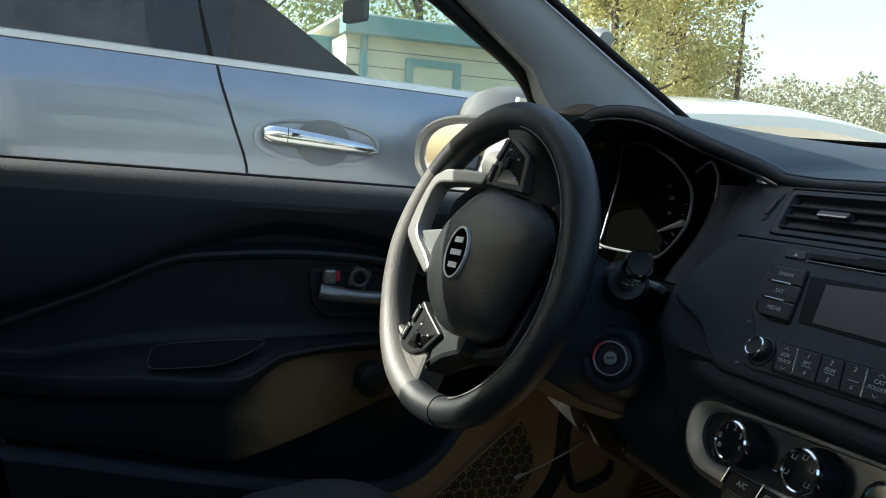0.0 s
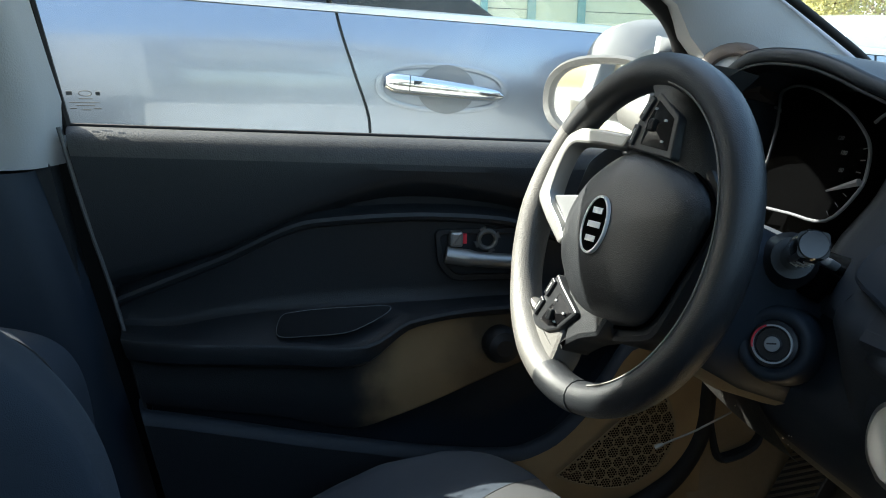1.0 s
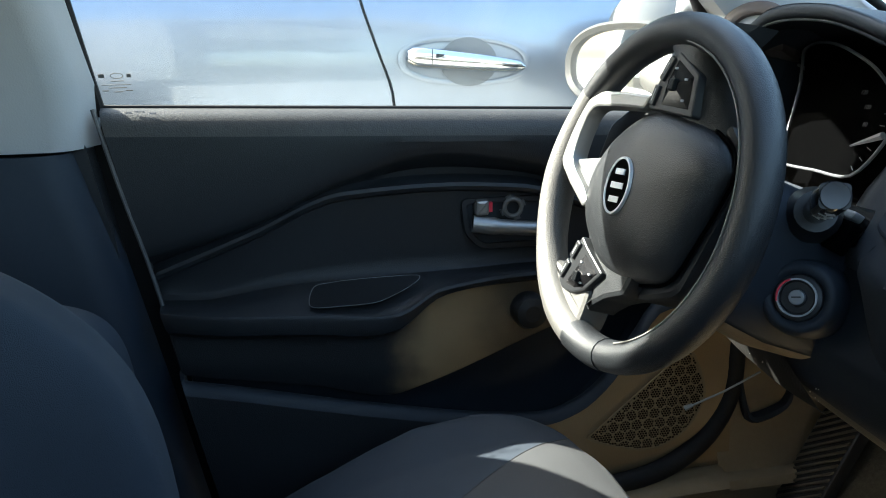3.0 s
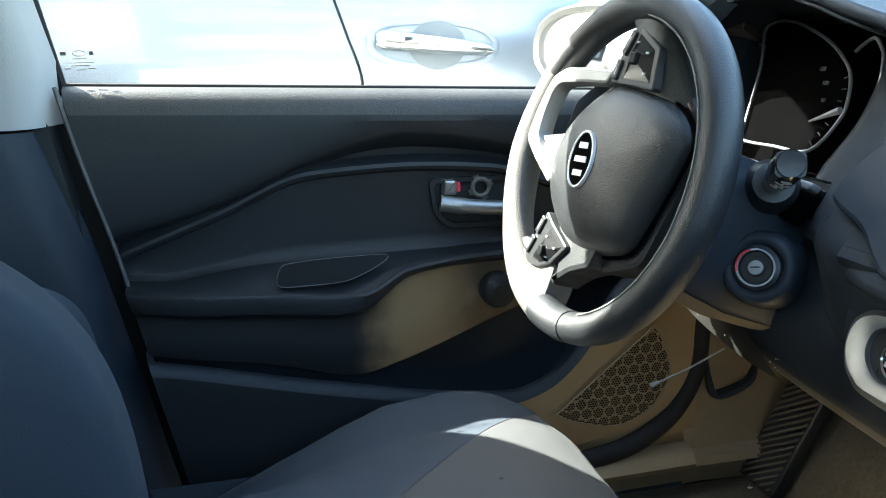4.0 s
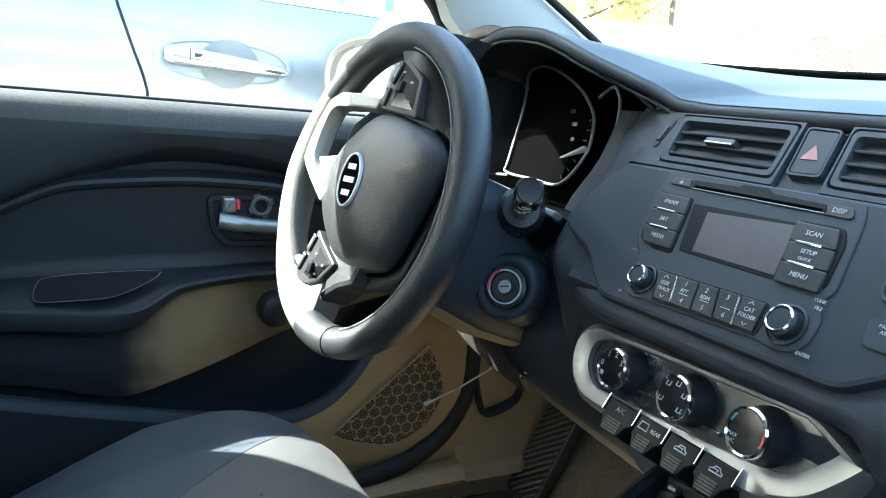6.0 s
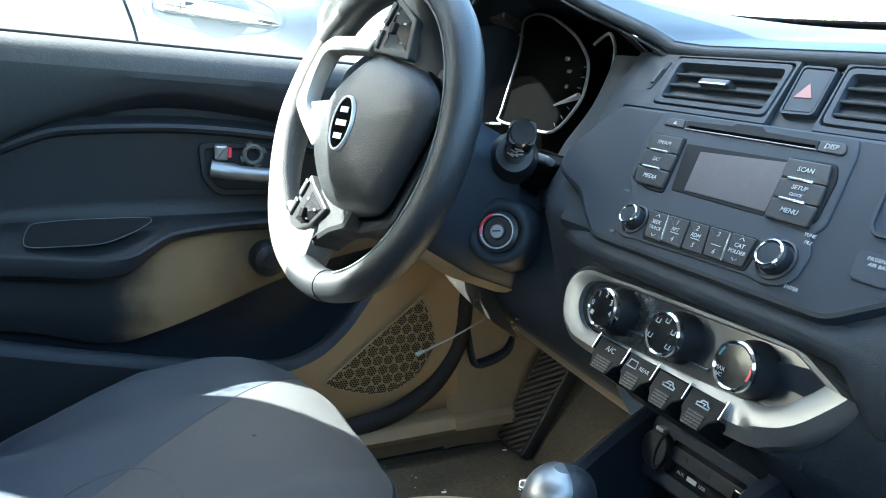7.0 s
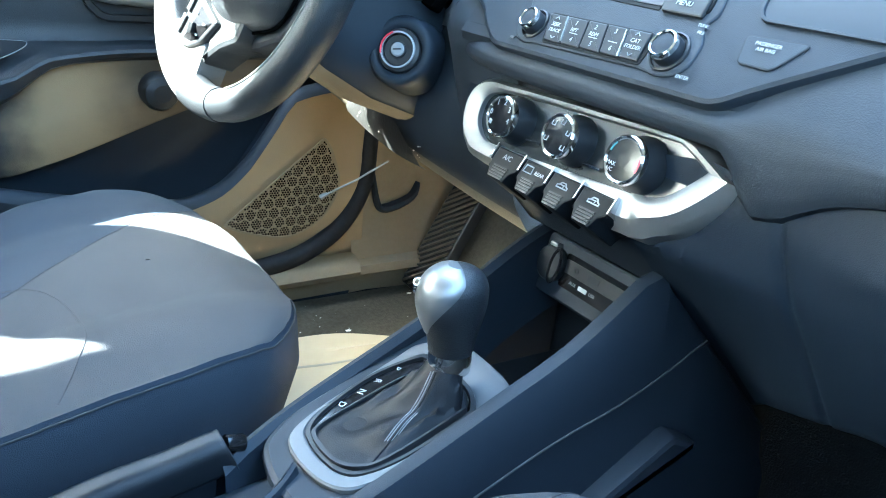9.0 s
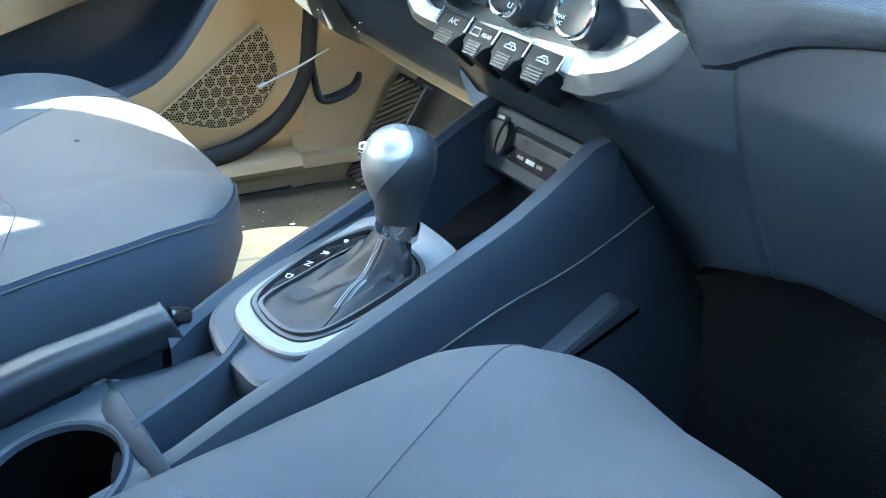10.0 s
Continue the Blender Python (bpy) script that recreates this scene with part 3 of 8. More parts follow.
# ---- driver's door ----
def door_curve(x):
    c = lambda *t: curve(t, x)
    return dict(
        sill=c((-0.56, 0.994), (0.08, 0.974), (0.3, 0.966)),
        arch=c((-0.55, 0.80), (-0.378, 0.845), (-0.25, 0.899), (-0.121, 0.931), (0.016, 0.912), (0.12, 0.88), (0.3, 0.85)),
        ridge=c((-0.55, 0.765), (-0.503, 0.782), (-0.378, 0.829), (-0.25, 0.878), (-0.12, 0.884), (0.0, 0.877), (0.06, 0.862), (0.12, 0.84), (0.3, 0.8)),
        top=c((-0.56, 0.722), (-0.475, 0.733), (-0.313, 0.753), (0.0, 0.76), (0.3, 0.765)),
        edge=c((-0.56, 0.745), (-0.477, 0.737), (-0.3, 0.727), (-0.215, 0.719), (-0.185, 0.722), (-0.125, 0.748), (-0.014, 0.757), (0.3, 0.76)),
        drop=c((-0.56, 0.03), (-0.25, 0.034), (-0.19, 0.03), (-0.16, 0.022), (-0.1, 0.014), (0.3, 0.012)),
        reach=c((-0.56, 0.69), (-0.48, 0.66), (-0.4, 0.645), (-0.2, 0.643), (-0.12, 0.66), (0.0, 0.672), (0.3, 0.68)),
        lip=c((-0.56, 0.655), (-0.447, 0.633), (-0.233, 0.583), (-0.05, 0.548), (0.025, 0.541), (0.075, 0.555), (0.121, 0.591), (0.16, 0.645), (0.2, 0.70), (0.3, 0.72)),
    )


def build_door():
    door = thing("driver_door", (-0.1, 0.78, 0.4), "black plastic driver's door trim, closed, dusty along the sill", "car door")
    bands = {"sill_top": [], "upper_trim": [], "insert_panel": [], "armrest": [], "lower_panel": [], "pocket_recess": [], "pocket_lip": [], "map_pocket": []}
    N = 64
    for i in range(N + 1):
        x = lerp(-0.555, 0.32, i / N)
        d = door_curve(x)
        s, a, r, tp, e, h, rc, k = (d[n] for n in ("sill", "arch", "ridge", "top", "edge", "drop", "reach", "lip"))
        tp = max(tp, e + 0.004)
        scoop = min(0.032, max(0.0, (a - r) * 0.75))
        def xr(z):
            return max(x, -0.552 + max(0.0, 0.999 - z) * 0.21)
        P = lambda z, y: Vector((xr(z), y, z))
        bands["sill_top"].append([P(s + 0.006, 0.735), P(s + 0.006, 0.724), P(s + 0.003, 0.714), P(s - 0.002, 0.7065), P(s - 0.0095, 0.7005), P(s - 0.018, 0.697), P(s - 0.028, 0.6955)])
        bands["upper_trim"].append([P(s - 0.028, 0.6955), P(s - 0.036, 0.695), P(lerp(s, a, 0.62), 0.6955), P(a + 0.012, 0.697), P(a, 0.6985), P(a - 0.006, 0.703), P(lerp(a, r, 0.55), 0.70 + scoop), P(r + 0.011, 0.701 + scoop), P(r + 0.006, 0.70 + scoop * 0.8), P(r + 0.003, 0.702)])
        bands["insert_panel"].append([P(r + 0.003, 0.702), P(r - 0.002, 0.7), P(r - 0.007, 0.7025), P(r - 0.011, 0.711), P(lerp(r, tp, 0.35), 0.714), P(lerp(r, tp, 0.8), 0.715), P(tp + 0.008, 0.714), P(tp + 0.002, 0.709)])
        bands["armrest"].append([P(tp + 0.002, 0.709), P(tp - 0.001, 0.70), P(lerp(tp, e, 0.4), lerp(0.70, rc, 0.45)), P(e + 0.002, rc + 0.008), P(e, rc + 0.002), P(e - 0.004, rc), P(e - h * 0.8, rc + 0.004), P(e - h, rc + 0.012), P(e - h - 0.004, 0.69)])
        lz = e - h - 0.004
        k = min(k, lz - 0.012)
        cr = min(lz - 0.006, max(k + 0.004, curve(((-0.56, 0.655), (-0.3, 0.61), (-0.2, 0.586), (-0.142, 0.6), (0.027, 0.664), (0.1, 0.69), (0.3, 0.73)), x)))
        bands["lower_panel"].append([P(lz, 0.69), P(lerp(lz, cr, 0.5), 0.688), P(cr + 0.004, 0.686), P(cr, 0.688), P(cr - 0.001, 0.705)])
        bands["pocket_recess"].append([P(cr - 0.001, 0.703), P(lerp(cr, k, 0.4), 0.722), P(k, 0.728), P(k - 0.03, 0.728), P(k - 0.05, 0.70)])
        bands["pocket_lip"].append([P(k - 0.05, 0.69), P(k - 0.01, 0.684), P(k + 0.001, 0.678), P(k + 0.003, 0.67), P(k + 0.001, 0.663), P(k - 0.007, 0.657), P(k - 0.012, 0.6555)])
        bands["map_pocket"].append([P(k - 0.012, 0.6555), P(lerp(k, 0.44, 0.5), 0.652), P(0.45, 0.65), P(0.425, 0.66), P(0.405, 0.69)])
    mats = {"sill_top": SILL, "upper_trim": DOOR_SKIN, "insert_panel": DOOR_SKIN, "armrest": DOOR_SKIN, "lower_panel": GLOW_PANEL, "pocket_recess": PLASTIC, "pocket_lip": PLASTIC_SOFT, "map_pocket": GLOW_POCKET}
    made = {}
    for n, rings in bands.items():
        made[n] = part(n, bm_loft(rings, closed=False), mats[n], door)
    # outer skin, closing the door
    bm = bm_box((-0.57, 0.80, 0.3), (0.55, 0.84, 0.97), 0.01)
    part("outer_skin", bm, CAR_WHITE, door, "pale silver painted outer skin")
    # glass with its lower seal
    def gl(u, v):
        z = lerp(0.955, 1.39, v)
        return Vector((lerp(-0.62, 0.30, u), 0.742 - (z - 1.0) * 0.34, z))
    g = part("window_pane", bm_grid(gl, 6, 6), GLASS, door, "dusty side window glass with a small etched mark", toward=(-0.3, -0.4, 1.0))
    g.visible_shadow = False
    part("glass_seal", bm_tube([(x, 0.732, door_curve(x)["sill"] + 0.0065) for x in (-0.56, -0.3, -0.1, 0.1, 0.24)], 0.0035, n=8), RUBBER, door)
    fr = [(0.262, 0.985), (0.262, 1.05), (0.258, 1.10), (0.24, 1.135), (0.2, 1.172), (0.13, 1.212), (0.05, 1.256), (-0.1, 1.33), (-0.3, 1.375)]
    pts = [Vector((p.x, 0.722 - (p.y - 1.0) * 0.34, p.y)) for p in spline([(a, b, 0) for a, b in fr], 4)]
    part("window_frame", bm_tube(pts, 0.014, n=10), RUBBER, door, "black rubber window channel")
    # rear window channel
    part("rear_channel", bm_tube([(-0.553, 0.735, 0.99), (-0.574, 0.69, 1.145), (-0.61, 0.60, 1.39)], 0.006, n=8), RUBBER, door)
    # sail panel ahead of the glass
    poly = [(0.21, 0.97), (0.40, 0.97), (0.40, 1.10), (0.30, 1.12), (0.23, 1.13)]
    m = Matrix(((1, 0, 0, 0), (0, 0, -1, 0.705), (0, 1, 0, 0), (0, 0, 0, 1)))
    part("sail_panel", bm_prism(poly, m, -0.01, 0.0, 0.003), PILLAR, door)
    # inner handle in its cup
    m = Matrix(((1, 0, 0, 0), (0, 0, -1, 0.713), (0, 1, 0, 0), (0, 0, 0, 1)))
    outer = rounded([(-0.088, 0.862), (0.05, 0.862), (0.055, 0.80), (0.04, 0.787), (-0.06, 0.787), (-0.082, 0.81)], 0.012, 4)
    inner = rounded([(-0.08, 0.854), (0.042, 0.854), (0.046, 0.806), (0.034, 0.796), (-0.055, 0.796), (-0.074, 0.815)], 0.01, 4)
    cup = part("handle_cup", bm_frame(outer, inner, m, 0.0, 0.006), SATIN_BLACK, door, "black surround of the inner handle")
    part("cup_back", bm_prism(inner, m, -0.002, 0.0005), DEEP, cup)
    hm = [(-0.072, 0.702, 0.827), (-0.04, 0.697, 0.822), (0.0, 0.694, 0.818), (0.045, 0.694, 0.815)]
    lever = part("door_lever", bm_tube(spline(hm, 5), [0.014] * 6 + [0.012] * 10, n=12, flat=0.9), LEVER, door, "satin silver door opening lever")
    part("lock_knob", bm_prism(rounded(rect(-0.068, 0.838, -0.049, 0.86), 0.004), m, 0.0, 0.018, 0.004), LEVER, door, "silver lock button")
    part("lock_mark", bm_prism(rect(-0.0485, 0.842, -0.043, 0.856), m, 0.0, 0.013, 0.001), RED_PLASTIC, door, "red unlocked mark beside the lock button")
    ring = axes((-0.012, 0.71, 0.846), (1, 0, 0), (0, 0, 1))
    bm = bm_loop_tube([ring @ Vector((0.0125 * math.cos(a), 0.0125 * math.sin(a), 0.004)) for a in (k * math.pi / 10 for k in range(20))], 0.0035, normal=(0, 1, 0))
    for k in range(4):
        a = k * math.pi / 2 + 0.4
        bm_prism([(0.012 * math.cos(a + q) * f, 0.012 * math.sin(a + q) * f) for q, f in ((-0.25, 1), (-0.25, 1.6), (0.25, 1.6), (0.25, 1))], ring, 0.0, 0.006, bm=bm)
    part("screw_boss", bm, MIRROR_SHELL, door, "pale screw boss bared where a cap is missing")
    # pull pocket on the armrest's top: a flat dark face paints its shade
    rim = [(-0.3055, 0.7435), (-0.298, 0.758), (-0.28, 0.7615), (-0.2377, 0.7636), (-0.165, 0.764), (-0.1545, 0.7605), (-0.1706, 0.7515), (-0.2, 0.741), (-0.2236, 0.7365), (-0.268, 0.7355), (-0.3, 0.7362)]
    pts = [Vector((x, 0.652 + (z - 0.735) * 0.9, z)) for x, z in rim]
    loop = spline(pts, 4, closed=True)
    part("pocket_rim", bm_loop_tube(loop, 0.0009, normal=(0, -1, 0.4)), THREAD, made["armrest"], "thin bright rim of the pull pocket")
    bm = bmesh.new()
    c = sum(loop, Vector()) / len(loop)
    bm.faces.new([bm.verts.new(p + Vector((0, -0.0015, 0.0008))) for p in loop])
    part("pull_pocket", bm, SWITCH_BLACK, made["armrest"], "flat dark face for the shaded pull pocket")
    # window crank boss at the front
    m = axes((0.005, 0.692, 0.70), (1, 0, 0), (0, 0, 1))
    part("window_crank", bm_lathe([(0.026, 0), (0.026, 0.02), (0.022, 0.03), (0.012, 0.034)], m, 20), SATIN_BLACK, door, "black window winder boss")
    # speaker grille
    sm = Matrix(((1, 0, 0, 0), (0, 0, -1, 0.648), (0, 1, 0, 0), (0, 0, 0, 1)))
    outline = [Vector((p.x, p.y)) for p in spline([(0.088, 0.503, 0), (0.13, 0.485, 0), (0.19, 0.475, 0), (0.243, 0.50, 0), (0.272, 0.55, 0), (0.262, 0.60, 0), (0.243, 0.632, 0), (0.225, 0.62, 0), (0.16, 0.567, 0), (0.1, 0.517, 0)], 5, closed=True)]
    c = sum(outline, Vector((0, 0))) / len(outline)
    inner = [p.lerp(c, 0.05) for p in outline]
    grille = part("speaker_grille", bm_frame(outline, inner, sm, 0.0, 0.002), DUSTY_WARM, door, "dusty plastic speaker grille with honeycomb ribs, tinted for warm light")
    part("mesh_plate", bm_prism(inner, sm, -0.001, 0.001), DUSTY_WARM, grille)

    def inside(p, poly):
        hit = False
        for i in range(len(poly)):
            a, b = poly[i - 1], poly[i]
            if (a.y > p.y) != (b.y > p.y) and p.x < (b.x - a.x) * (p.y - a.y) / (b.y - a.y) + a.x:
                hit = not hit
        return hit
    bm = bmesh.new()
    st = 0.0042
    for j in range(60):
        for i in range(62):
            p = Vector((0.08 + i * st + (j % 2) * st / 2, 0.47 + j * st * 0.866))
            if inside(p, inner) and (p - c).length > 0:
                # keep the ribs of the larger honeycomb free of holes
                hx, hy = (p.x - 0.08) / 0.0185, (p.y - 0.47) / (0.0185 * 0.866)
                best = min(((hx - (a + 0.5 * (b % 2))) ** 2 + ((hy - b) * 0.866) ** 2, a, b) for b in (math.floor(hy), math.floor(hy) + 1) for a in (math.floor(hx) - 1, math.floor(hx), math.floor(hx) + 1))
                if best[0] < 0.235:
                    bm.faces.new([bm.verts.new(sm @ Vector((p.x + 0.00185 * math.cos(q), p.y + 0.00185 * math.sin(q), 0.0014))) for q in (k * math.pi / 3 for k in range(6))])
    tagged(part("grille_holes", bm, SHADE_BLACK, grille), kind="stuff")
    bm = bmesh.new()
    cell = 0.0185
    for b in range(-1, 12):
        for a in range(-1, 13):
            cx, cy = 0.08 + cell * (a + 0.5 * (b % 2)), 0.47 + cell * 0.866 * b
            for k in range(3):
                q0, q1 = math.pi / 6 + k * math.pi / 3, math.pi / 6 + (k + 1) * math.pi / 3
                p, q = (Vector((cx + cell / 1.732 * math.cos(t), cy + cell / 1.732 * math.sin(t))) for t in (q0, q1))
                if inside(p, inner) and inside(q, inner):
                    nrm = Vector((-(q - p).y, (q - p).x)).normalized() * 0.001
                    bm_prism([p - nrm, q - nrm, q + nrm, p + nrm], sm, 0.0008, 0.0022, bm=bm)
    part("honeycomb_ribs", bm, DUSTY_WARM, grille)
    # etched mark in the glass corner: unreadable bars
    gm = axes((-0.528, 0.725, 1.032), (1, 0, 0), (0, -0.34, 1))
    bm = bmesh.new()
    for x0, y0, x1, y1 in ((-0.022, 0.006, -0.015, 0.011), (0.012, 0.006, 0.017, 0.011), (-0.008, 0.001, 0.008, 0.0022), (-0.02, -0.004, 0.016, -0.003), (-0.012, -0.008, 0.01, -0.0068), (-0.02, -0.012, -0.012, -0.0105), (0.008, -0.012, 0.017, -0.0105), (-0.006, -0.0135, 0.005, -0.0122)):
        bm_bar(gm, x0, y0, x1, y1, 0, 0.0002, bm=bm)
    part("etched_mark", bm, GREY_INK, g, "small grey etched glazing mark")
    bm = bm_loop_tube([gm @ Vector((0.0075 * math.cos(a), 0.0085 + 0.0035 * math.sin(a), 0.0003)) for a in (k * math.pi / 10 for k in range(20))], 0.0006, n=5, normal=(0, 1, 0.3))
    part("etched_oval", bm, GREY_INK, g)


build_door()


# ---- outside mirror ----
def build_outside_mirror():
    t = thing("door_mirror", (0.26, 0.95, 1.02), "grey door mirror with a dusty oval glass", "car mirror")
    # outline round the glass, facing back towards the occupants
    m = axes((0.26, 0.96, 1.036), (0.62, -0.78, 0.0), (0.0, 0.0, 1.0))
    def oval(rx, ry, z, dx=0.0):
        return [m @ Vector((dx + rx * math.copysign(abs(math.cos(a)) ** 0.8, math.cos(a)), ry * math.copysign(abs(math.sin(a)) ** 0.85, math.sin(a)), z)) for a in (k * 2 * math.pi / 36 for k in range(36))]
    shell = bm_loft([oval(0.06, 0.035, -0.1), oval(0.10, 0.062, -0.075), oval(0.116, 0.074, -0.03), oval(0.118, 0.076, 0.0), oval(0.113, 0.071, 0.008), oval(0.104, 0.063, 0.004), oval(0.10, 0.06, -0.008)], caps=False)
    part("shell", shell, MIRROR_SHELL, t, "dusty grey mirror shell")
    part("mirror_glass", bm_loft([oval(0.101, 0.061, -0.012), oval(0.101, 0.061, -0.008)]), MIRROR, t, "reflecting mirror glass")
    # painted housing, placed and shaped to fit a bright patch beyond the glass
    rings = []
    for y, r in ((1.0, 0.55), (1.015, 0.85), (1.04, 1.0), (1.09, 0.98), (1.13, 0.8), (1.15, 0.4)):
        rings.append([Vector((0.395 + 0.12 * r * math.copysign(abs(math.cos(a)) ** 0.8, math.cos(a)), y, 1.065 + 0.115 * r * math.copysign(abs(math.sin(a)) ** 0.8, math.sin(a)))) for a in (2 * math.pi * k / 40 for k in range(40))])
    part("housing", bm_loft(rings), MIRROR_PAINT, t, "sunlit grey painted mirror housing")
    part("mount", bm_tube([(0.3, 0.72, 1.0), (0.31, 0.82, 1.0), (0.3, 0.92, 1.02)], [0.045, 0.035, 0.03], n=12), MIRROR_SHELL, t)


build_outside_mirror()


# ---- dashboard ----
def hood_bump(y):
    return curve(((0.12, 0.0), (0.165, 0.004), (0.178, 0.012), (0.212, 0.024), (0.26, 0.040), (0.312, 0.059), (0.369, 0.0715), (0.421, 0.0745), (0.456, 0.072), (0.5, 0.054), (0.545, 0.028), (0.59, 0.006), (0.62, 0.0)), y)


def flank_x(y, z):
    """The flank between the centre panel and the instrument bowl."""
    base = curve(((0.73, 0.192), (0.80, 0.164), (0.845, 0.15), (0.868, 0.143), (0.9, 0.163), (0.94, 0.189), (0.966, 0.202), (0.978, 0.2075), (1.04, 0.254)), z)
    return base + 0.03 * (max(0.0, y - 0.176) / 0.06) ** 1.8


def flank_edge(z):
    return curve(((0.73, 0.26), (0.84, 0.25), (0.87, 0.23), (0.9, 0.205), (0.922, 0.206), (0.943, 0.214), (0.974, 0.222), (1.0, 0.236), (1.03, 0.25)), z)


def build_dashboard():
    dash = thing("dashboard", (0.4, 0.0, 0.75), "dark grey soft-grained plastic dashboard with a sunlit top", "dashboard")
    Y0, Y1 = -0.66, 0.635

    def top(u, v):
        y = lerp(Y0, Y1, v)
        f = u ** 0.8
        lipx = 0.242 - 0.032 * min(1.0, hood_bump(y) / 0.05)
        far = min(0.74, shield_x(y, 1.073) - 0.004)
        x = lerp(lipx, far, f)
        z = 1.030 + 0.043 * f + hood_bump(y) * (1 - f) ** 1.3
        return Vector((x, y, z))
    part("dash_top", bm_grid(top, 18, 90), PLASTIC_SOFT, dash, "dark grained dash top")
    # the rolled lip along its rear edge
    pts = []
    for k in range(91):
        y = lerp(Y0, Y1, k / 90)
        p = top(0, k / 90)
        pts.append(p + Vector((0.004, 0, -0.007)))
    part("dash_lip", bm_tube(pts, 0.0075, n=10, up=(0, 0, 1)), PLASTIC_SOFT, dash)
    pts2 = [p + Vector((-0.004, 0, -0.0095)) for p in pts]
    part("lip_groove", bm_tube(pts2, 0.0016, n=6), DEEP, dash)
    # centre and passenger body below the lip
    def body(u, v):
        y = lerp(-0.66, 0.165, v)
        prof = [(0.246, 1.021), (0.205, 0.974), (0.20, 0.966), (0.136, 0.868), (0.138, 0.862), (0.152, 0.852), (0.156, 0.84), (0.15, 0.8), (0.165, 0.768), (0.215, 0.762), (0.30, 0.76)]
        k = u * (len(prof) - 1)
        i = min(int(k), len(prof) - 2)
        a, b = prof[i], prof[i + 1]
        t = k - i
        return Vector((lerp(a[0], b[0], t) + 0.004, y, lerp(a[1], b[1], t)))
    part("dash_body", bm_grid(body, 20, 10), PLASTIC, dash)
    # soft padding: a strip under the radio panel that widens before the passenger's knees
    def soft(u, v):
        y = lerp(-0.66, 0.182, v)
        full = curve(((-0.66, 1.0), (-0.19, 1.0), (-0.165, 0.88), (-0.13, 0.0), (0.155, 0.0)), y)
        wide = [(0.198, 0.968), (0.1685, 0.918), (0.148, 0.885), (0.1375, 0.866), (0.1345, 0.85), (0.1345, 0.834), (0.136, 0.818), (0.1395, 0.806), (0.15, 0.799), (0.25, 0.797)]
        thin = [(0.172, 0.918), (0.152, 0.885), (0.142, 0.868), (0.134, 0.862), (0.131, 0.857), (0.131, 0.851), (0.134, 0.846), (0.14, 0.842), (0.15, 0.84), (0.2, 0.84)]
        k = u * (len(wide) - 1)
        i = min(int(k), len(wide) - 2)
        t = k - i
        p = [Vector(q[i]).lerp(Vector(q[i + 1]), t) for q in (thin, wide)]
        rise = curve(((-0.66, 0.1), (-0.35, 0.15), (-0.26, 0.35), (-0.218, 0.52), (-0.18, 0.88), (-0.165, 1.0)), y)
        if p[1].y < 0.866:
            p[1].y = 0.866 - (0.866 - p[1].y) * rise
        q = p[0].lerp(p[1], full)
        sink = 0.024 * max(0.0, (y - 0.1) / 0.082) ** 1.6
        return Vector((q.x + sink, y, q.y))
    part("soft_padding", bm_grid(soft, 27, 80), PLASTIC_SOFT, dash, "soft dark padding under the radio panel and before the passenger")
    # lower front: cheek by the console and glovebox, divided by a groove
    pad_foot = lambda y: curve(((-0.66, 0.862), (-0.35, 0.856), (-0.26, 0.843), (-0.218, 0.831), (-0.18, 0.808), (-0.165, 0.8), (-0.13, 0.806), (-0.085, 0.80)), y)

    def low(u, v):
        y = lerp(-0.62, -0.07, v)
        zb = curve(((-0.62, 0.705), (-0.27, 0.697), (-0.22, 0.679), (-0.15, 0.64), (-0.093, 0.585), (-0.084, 0.575)), y)
        f = min(1.0, u / 0.85)
        z = lerp(pad_foot(y) + 0.006 + 0.02 * min(1.0, max(0.0, (y + 0.21) / 0.06)), zb, f)
        groove = 0.003 * math.exp(-((y + 0.186 + 0.3 * (0.8 - z)) / 0.0035) ** 2)
        bulge = 0.014 * math.sin(math.pi * f) * min(1.0, max(0.0, (-0.2 - y) / 0.1))
        near = max(0.0, (0.728 - z) * 1.03 + 0.035)
        x = 0.1445 + lerp(max(0.0, 0.8 - z) * 0.35, near, curve(((-0.27, 0.0), (-0.18, 0.45), (-0.1, 1.0)), y)) - bulge + groove + 0.07 * max(0.0, (u - 0.85) / 0.15) ** 1.5
        return Vector((x, y, z - 0.012 * max(0.0, (u - 0.85) / 0.15)))
    part("glovebox", bm_grid(low, 30, 320), LOWER_SKIN, dash, "dark grained glovebox front and cheek")
    # smooth chin that runs from the heater panel down to the outlet
    def chin(u, v):
        y = lerp(0.112, -0.075, v)
        z = lerp(0.8, 0.7, min(1.0, u / 0.85))
        return Vector((0.1475 + max(0.0, (0.728 - z) * 1.03 + 0.035) + 0.05 * max(0.0, (u - 0.85) / 0.15), y, z))
    part("chin_panel", bm_grid(chin, 24, 12), PLASTIC, dash)
    # dark panel added for the shade under the passenger side
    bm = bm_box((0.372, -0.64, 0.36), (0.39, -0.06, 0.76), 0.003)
    part("footwell_shade_panel", bm, CARPET_SHADED, dash)
    # knee panel below the column
    def knee(u, v):
        y = lerp(0.11, 0.635, v)
        prof = [(0.232, 0.897), (0.205, 0.88), (0.178, 0.82), (0.172, 0.77), (0.19, 0.715), (0.208, 0.69), (0.215, 0.684), (0.235, 0.686), (0.34, 0.70)]
        k = u * (len(prof) - 1)
        i = min(int(k), len(prof) - 2)
        t = k - i
        a, b = prof[i], prof[i + 1]
        return Vector((lerp(a[0], b[0], t) + 0.02 * (v - 0.2), y, lerp(a[1], b[1], t) + 0.03 * v * v))
